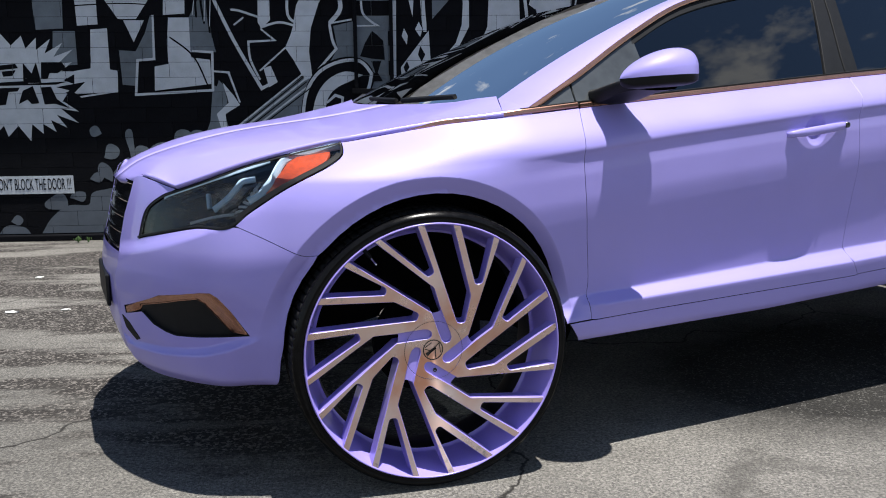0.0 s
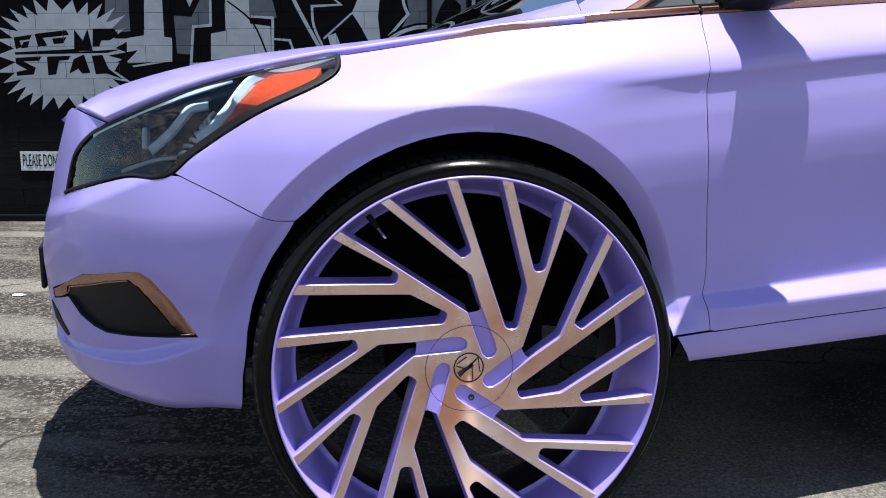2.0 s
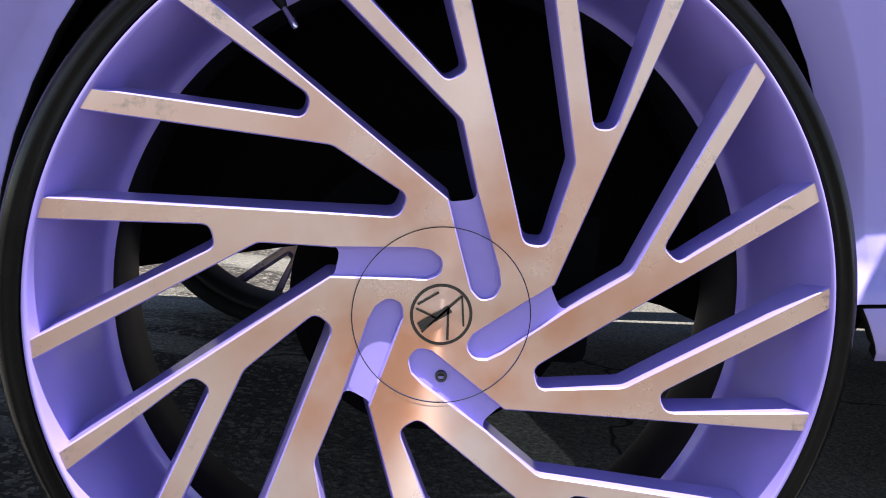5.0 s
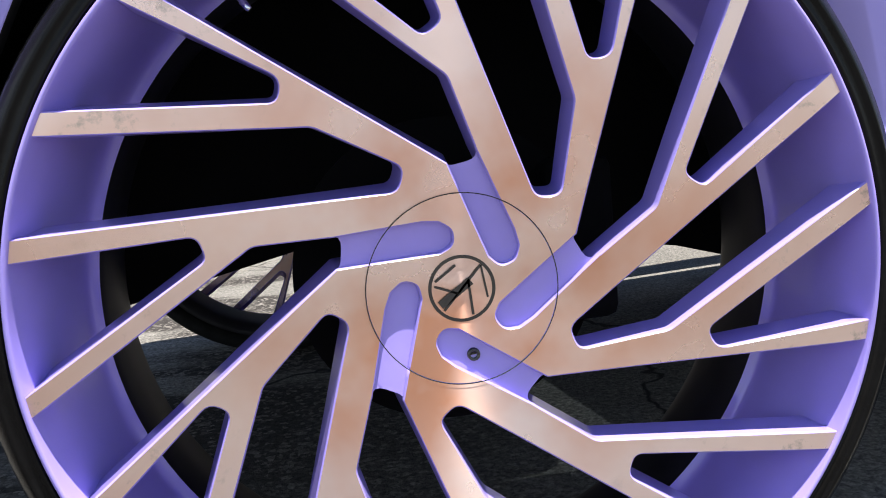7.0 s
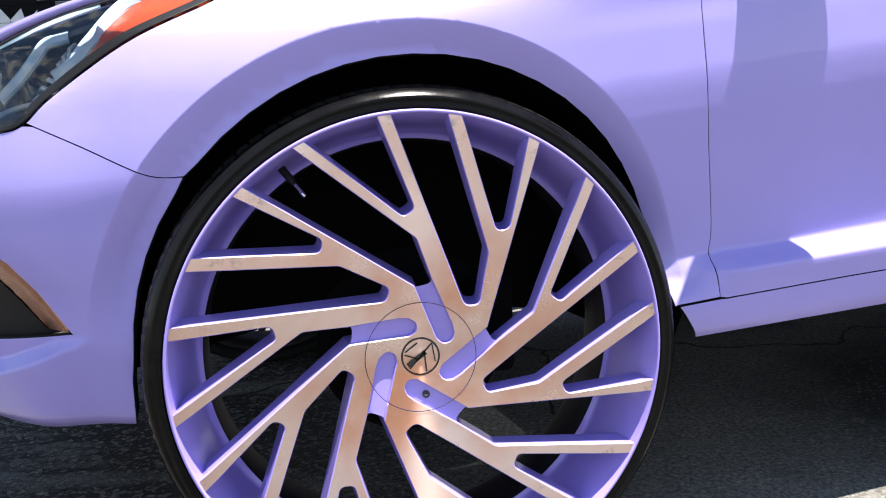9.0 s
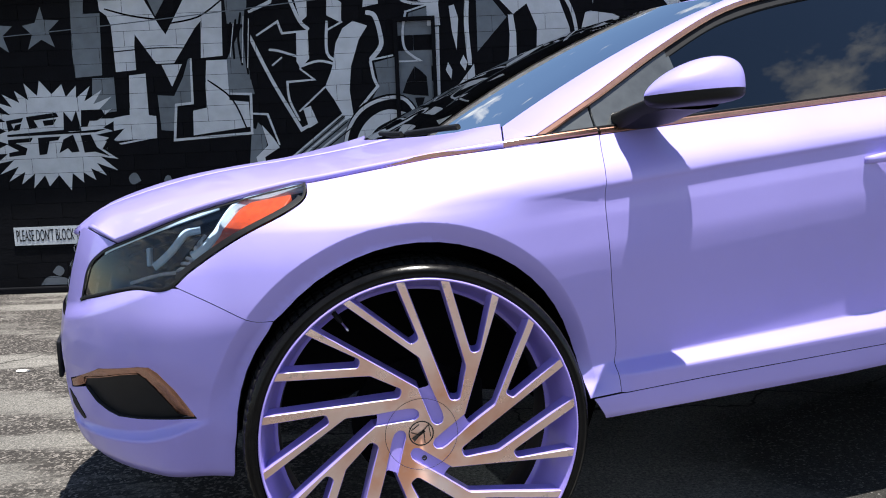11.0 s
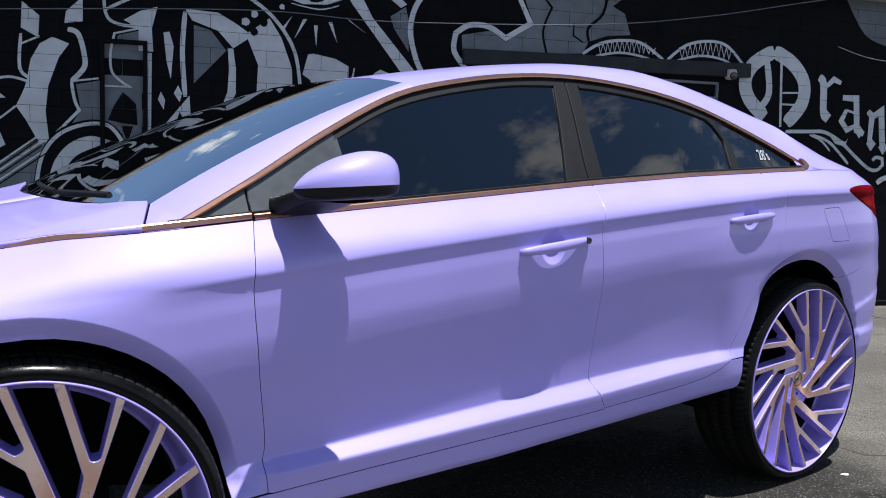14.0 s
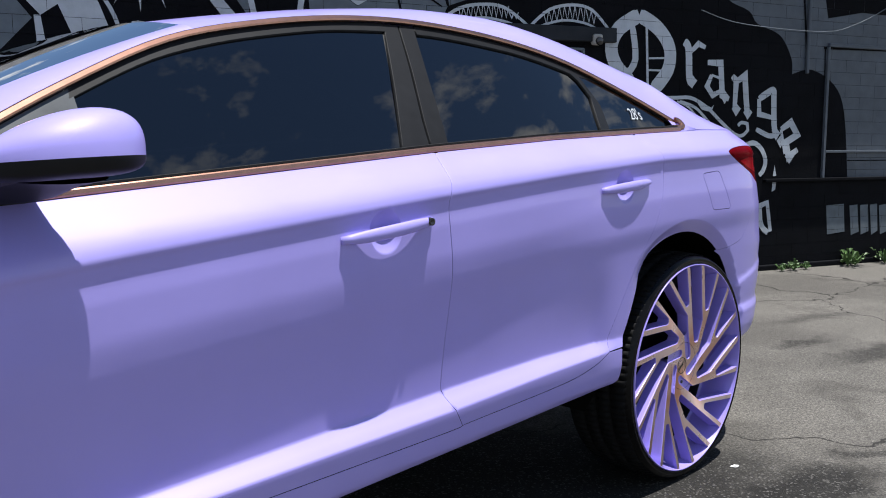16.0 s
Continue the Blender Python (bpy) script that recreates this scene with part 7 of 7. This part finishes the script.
paint_shape([(7.54, 0.60), (7.78, 0.61), (7.81, 0.33), (7.57, 0.31)], GREY, 1)
paint_shape([(7.86, 0.59), (7.97, 0.60), (8.01, 0.32), (7.90, 0.29)], GREY, 1)
paint_shape([(8.01, 0.59), (8.12, 0.60), (8.15, 0.32), (8.04, 0.29)], GREY, 1)
paint_shape([(8.15, 0.59), (8.25, 0.60), (8.28, 0.32), (8.19, 0.28)], GREY, 1)
paint_shape([(8.28, 0.58), (8.38, 0.59), (8.42, 0.31), (8.32, 0.28)], GREY, 1)
# the splashes
paint_shape(spline([(-2.93, 0.06), (-2.85, 0.18), (-2.74, 0.27), (-2.66, 0.29), (-2.54, 0.29), (-2.51, 0.38), (-2.41, 0.41), (-2.31, 0.39), (-2.33, 0.06)], 4), SLATE, 1)
paint_shape(spline([(-3.27, 0.06), (-3.22, 0.12), (-3.15, 0.13), (-3.06, 0.11), (-3.02, 0.06)], 4), SLATE, 1)
paint_shape(spline([(-1.86, 0.66), (-1.79, 0.86), (-1.70, 0.84), (-1.58, 0.85), (-1.52, 0.97), (-1.49, 1.14)], 3) + [(-1.44, 1.28), (-1.38, 1.21), (-1.42, 1.07), (-1.38, 0.90), (-1.31, 0.87), (-1.31, 0.66)], GREY, 0.7)
for cx, cz, long, wide, turn in ((-2.44, 0.88, 0.10, 0.08, 160), (-2.17, 0.77, 0.26, 0.06, 95), (-2.33, 0.71, 0.14, 0.11, 40), (-2.09, 0.68, 0.17, 0.11, 80), (-1.94, 0.72, 0.21, 0.13, 10), (-1.75, 0.80, 0.18, 0.15, 60), (-1.63, 0.83, 0.11, 0.10, 80)):
    paint_splash(cx, cz, long, wide, turn)
for cx, cz, long, wide, turn in ((-2.38, 0.55, 0.18, 0.09, 120), (-2.46, 0.51, 0.12, 0.07, 10), (-2.22, 0.56, 0.22, 0.17, 20), (-2.80, 0.31, 0.19, 0.13, 15), (-2.62, 0.36, 0.13, 0.08, 5), (-3.12, 0.17, 0.10, 0.07, 10)):
    paint_splash(cx, cz, long, wide, turn, SLATE)

# ---- small things at the wall ----
lamp = part("wall_lamp", bevelled((0.09, 0.07, 0.09), (4.77, WALL_Y - 0.05, 2.065), 0.02, 3), CONCRETE, None)
tagged(lamp, "small dusty round wall lamp", "lamp")
v, f = lathe([(0.0, -0.02), (0.03, -0.018), (0.036, 0.0), (0.03, 0.02)], 20)
mesh_part("lens", v, f, GLOSS_BLACK, lamp, "dark lamp lens", m=pose(4.77, WALL_Y - 0.09, 2.05))


def cable(name, pts, r, label):
    cu = bpy.data.curves.new(name, "CURVE")
    cu.dimensions, cu.bevel_depth, cu.bevel_resolution = "3D", r, 2
    sp = cu.splines.new("POLY")
    line_pts = spline(pts, 8)
    sp.points.add(len(line_pts) - 1)
    for p, q in zip(sp.points, line_pts):
        p.co = (*[float(c) for c in q], 1)
    cu.materials.append(GREY)
    return tagged(new(name, cu), label, "cable")


y = WALL_Y - 0.12
cable("cable", [(-3.6, y, 1.98), (-2.2, y, 2.07), (0.55, y, 2.28), (1.69, y, 2.28), (3.39, y, 2.38), (4.43, y, 2.52), (5.34, y, 2.70), (5.75, y, 2.78)], 0.0038, "pale sagging cable along the wall")
cable("cable", [(5.8, y, 2.36), (6.26, y, 2.27), (7.23, y, 2.25), (7.67, y, 2.34), (8.18, y, 2.57), (8.6, y, 2.84)], 0.0038, "pale sagging cable along the wall")


def weed(x, yy, size, seed):
    rng = random.Random(seed)
    root = tagged(new("weed"), "green weed at the foot of the wall", "weed", "weeds along the wall")
    root.location = (x, yy, 0)
    bm = bmesh.new()
    for k in range(70):
        a, tilt = rng.uniform(0, 2 * math.pi), rng.uniform(0.1, 1.1)
        h, w = size * rng.uniform(0.3, 1.0), size * rng.uniform(0.06, 0.13)
        d = Vector((math.cos(a) * math.sin(tilt), math.sin(a) * math.sin(tilt), math.cos(tilt)))
        base = d * h * rng.uniform(0.2, 0.8)
        tip = base + d * h * 0.35 + Vector((0, 0, -0.1 * h))
        side = d.cross(Vector((0, 0, 1))).normalized() * w
        mid = (base + tip) / 2 + Vector((0, 0, 0.02))
        vs = [bm.verts.new(p) for p in (base, mid + side, tip, mid - side)]
        bm.faces.new(vs)
    part("leaves", bm, LEAF, root)
    bm = bmesh.new()
    for k in range(7):
        a = rng.uniform(0, 6.28)
        d = Vector((0.35 * math.cos(a), 0.35 * math.sin(a), 1)).normalized()
        bmesh.ops.create_cone(bm, segments=5, radius1=0.004, radius2=0.002, depth=size * 0.7, matrix=Matrix.Translation(d * size * 0.35) @ d.to_track_quat("Z", "Y").to_matrix().to_4x4())
    part("stems", bm, LEAF, root)


for k, (x, size) in enumerate(((6.85, 0.10), (7.0, 0.14), (7.16, 0.09), (7.72, 0.24), (7.82, 0.16), (8.24, 0.22), (8.42, 0.14), (8.8, 0.2), (-2.6, 0.05), (-2.52, 0.04), (-2.38, 0.06), (-2.3, 0.05))):
    weed(x, WALL_Y - 0.14, size, k)

# ---- litter on the lot ----
PAPER = mat("pale paper", (0.6, 0.6, 0.58), 0.8, vary=0.2, scale=60.0)
LITTER = ((-2.13, 2.27, 0.035), (-1.86, 2.30, 0.025), (-2.35, 3.22, 0.03), (2.86, 0.98, 0.018), (-2.6, 2.7, 0.015), (4.0, 2.6, 0.012))


def litter(x, y, size, seed):
    rng = random.Random(seed)
    bm = bmesh.new()
    bmesh.ops.create_icosphere(bm, subdivisions=2, radius=1.0)
    for v in bm.verts:
        v.co *= rng.uniform(0.7, 1.2)
        v.co = Vector((v.co.x * size, v.co.y * size * 0.6, max(0.0, 0.25 + v.co.z * 0.3) * size * 0.6))
    ob = part("litter", bm, PAPER, None)
    ob.location = (x, y, 0.0)
    tagged(ob, "small crumpled pale scrap lying on the asphalt", "litter", "scraps on the lot")


for k, (x, y, size) in enumerate(LITTER):
    litter(x, y, size, 30 + k)

# ---- the blocks of the wall ----
def block_mesh(w):
    bm = bevelled((w - JOINT, 0.05, COURSE - JOINT), (0, 0, 0), 0.002, 1)
    me = bpy.data.meshes.new("block")
    bm.to_mesh(me)
    bm.free()
    me.materials.append(WALL_BLACK)
    return me


whole = block_mesh(BLOCK)
rest = bmesh.new()
count = 0
for row in range(0, 25):
    z = row * COURSE + JOINT + 0.5 * (COURSE - JOINT)
    k0 = int(math.floor(-9 / BLOCK))
    for k in range(k0, int(12 / BLOCK)):
        x = k * BLOCK + (0.5 * BLOCK if row % 2 else 0.0) + JOINT + 0.5 * (BLOCK - JOINT)
        if z + 0.5 * COURSE > wall_top(x) + 0.1 or not clear_of(x, z):
            continue
        if -3.4 < x < 1.2 and count < 300:
            ob = new("block", whole)
            ob.parent = wall
            ob.location = (x, WALL_Y + 0.025, z)
            count += 1
        else:
            bmesh.ops.create_cube(rest, size=1.0, matrix=Matrix.Translation((x, WALL_Y + 0.025, z)) @ Matrix.Diagonal((BLOCK - JOINT, 0.05, COURSE - JOINT, 1)))
tagged(part("blocks", rest, WALL_BLACK, wall), "black painted concrete blocks", kind="stuff")
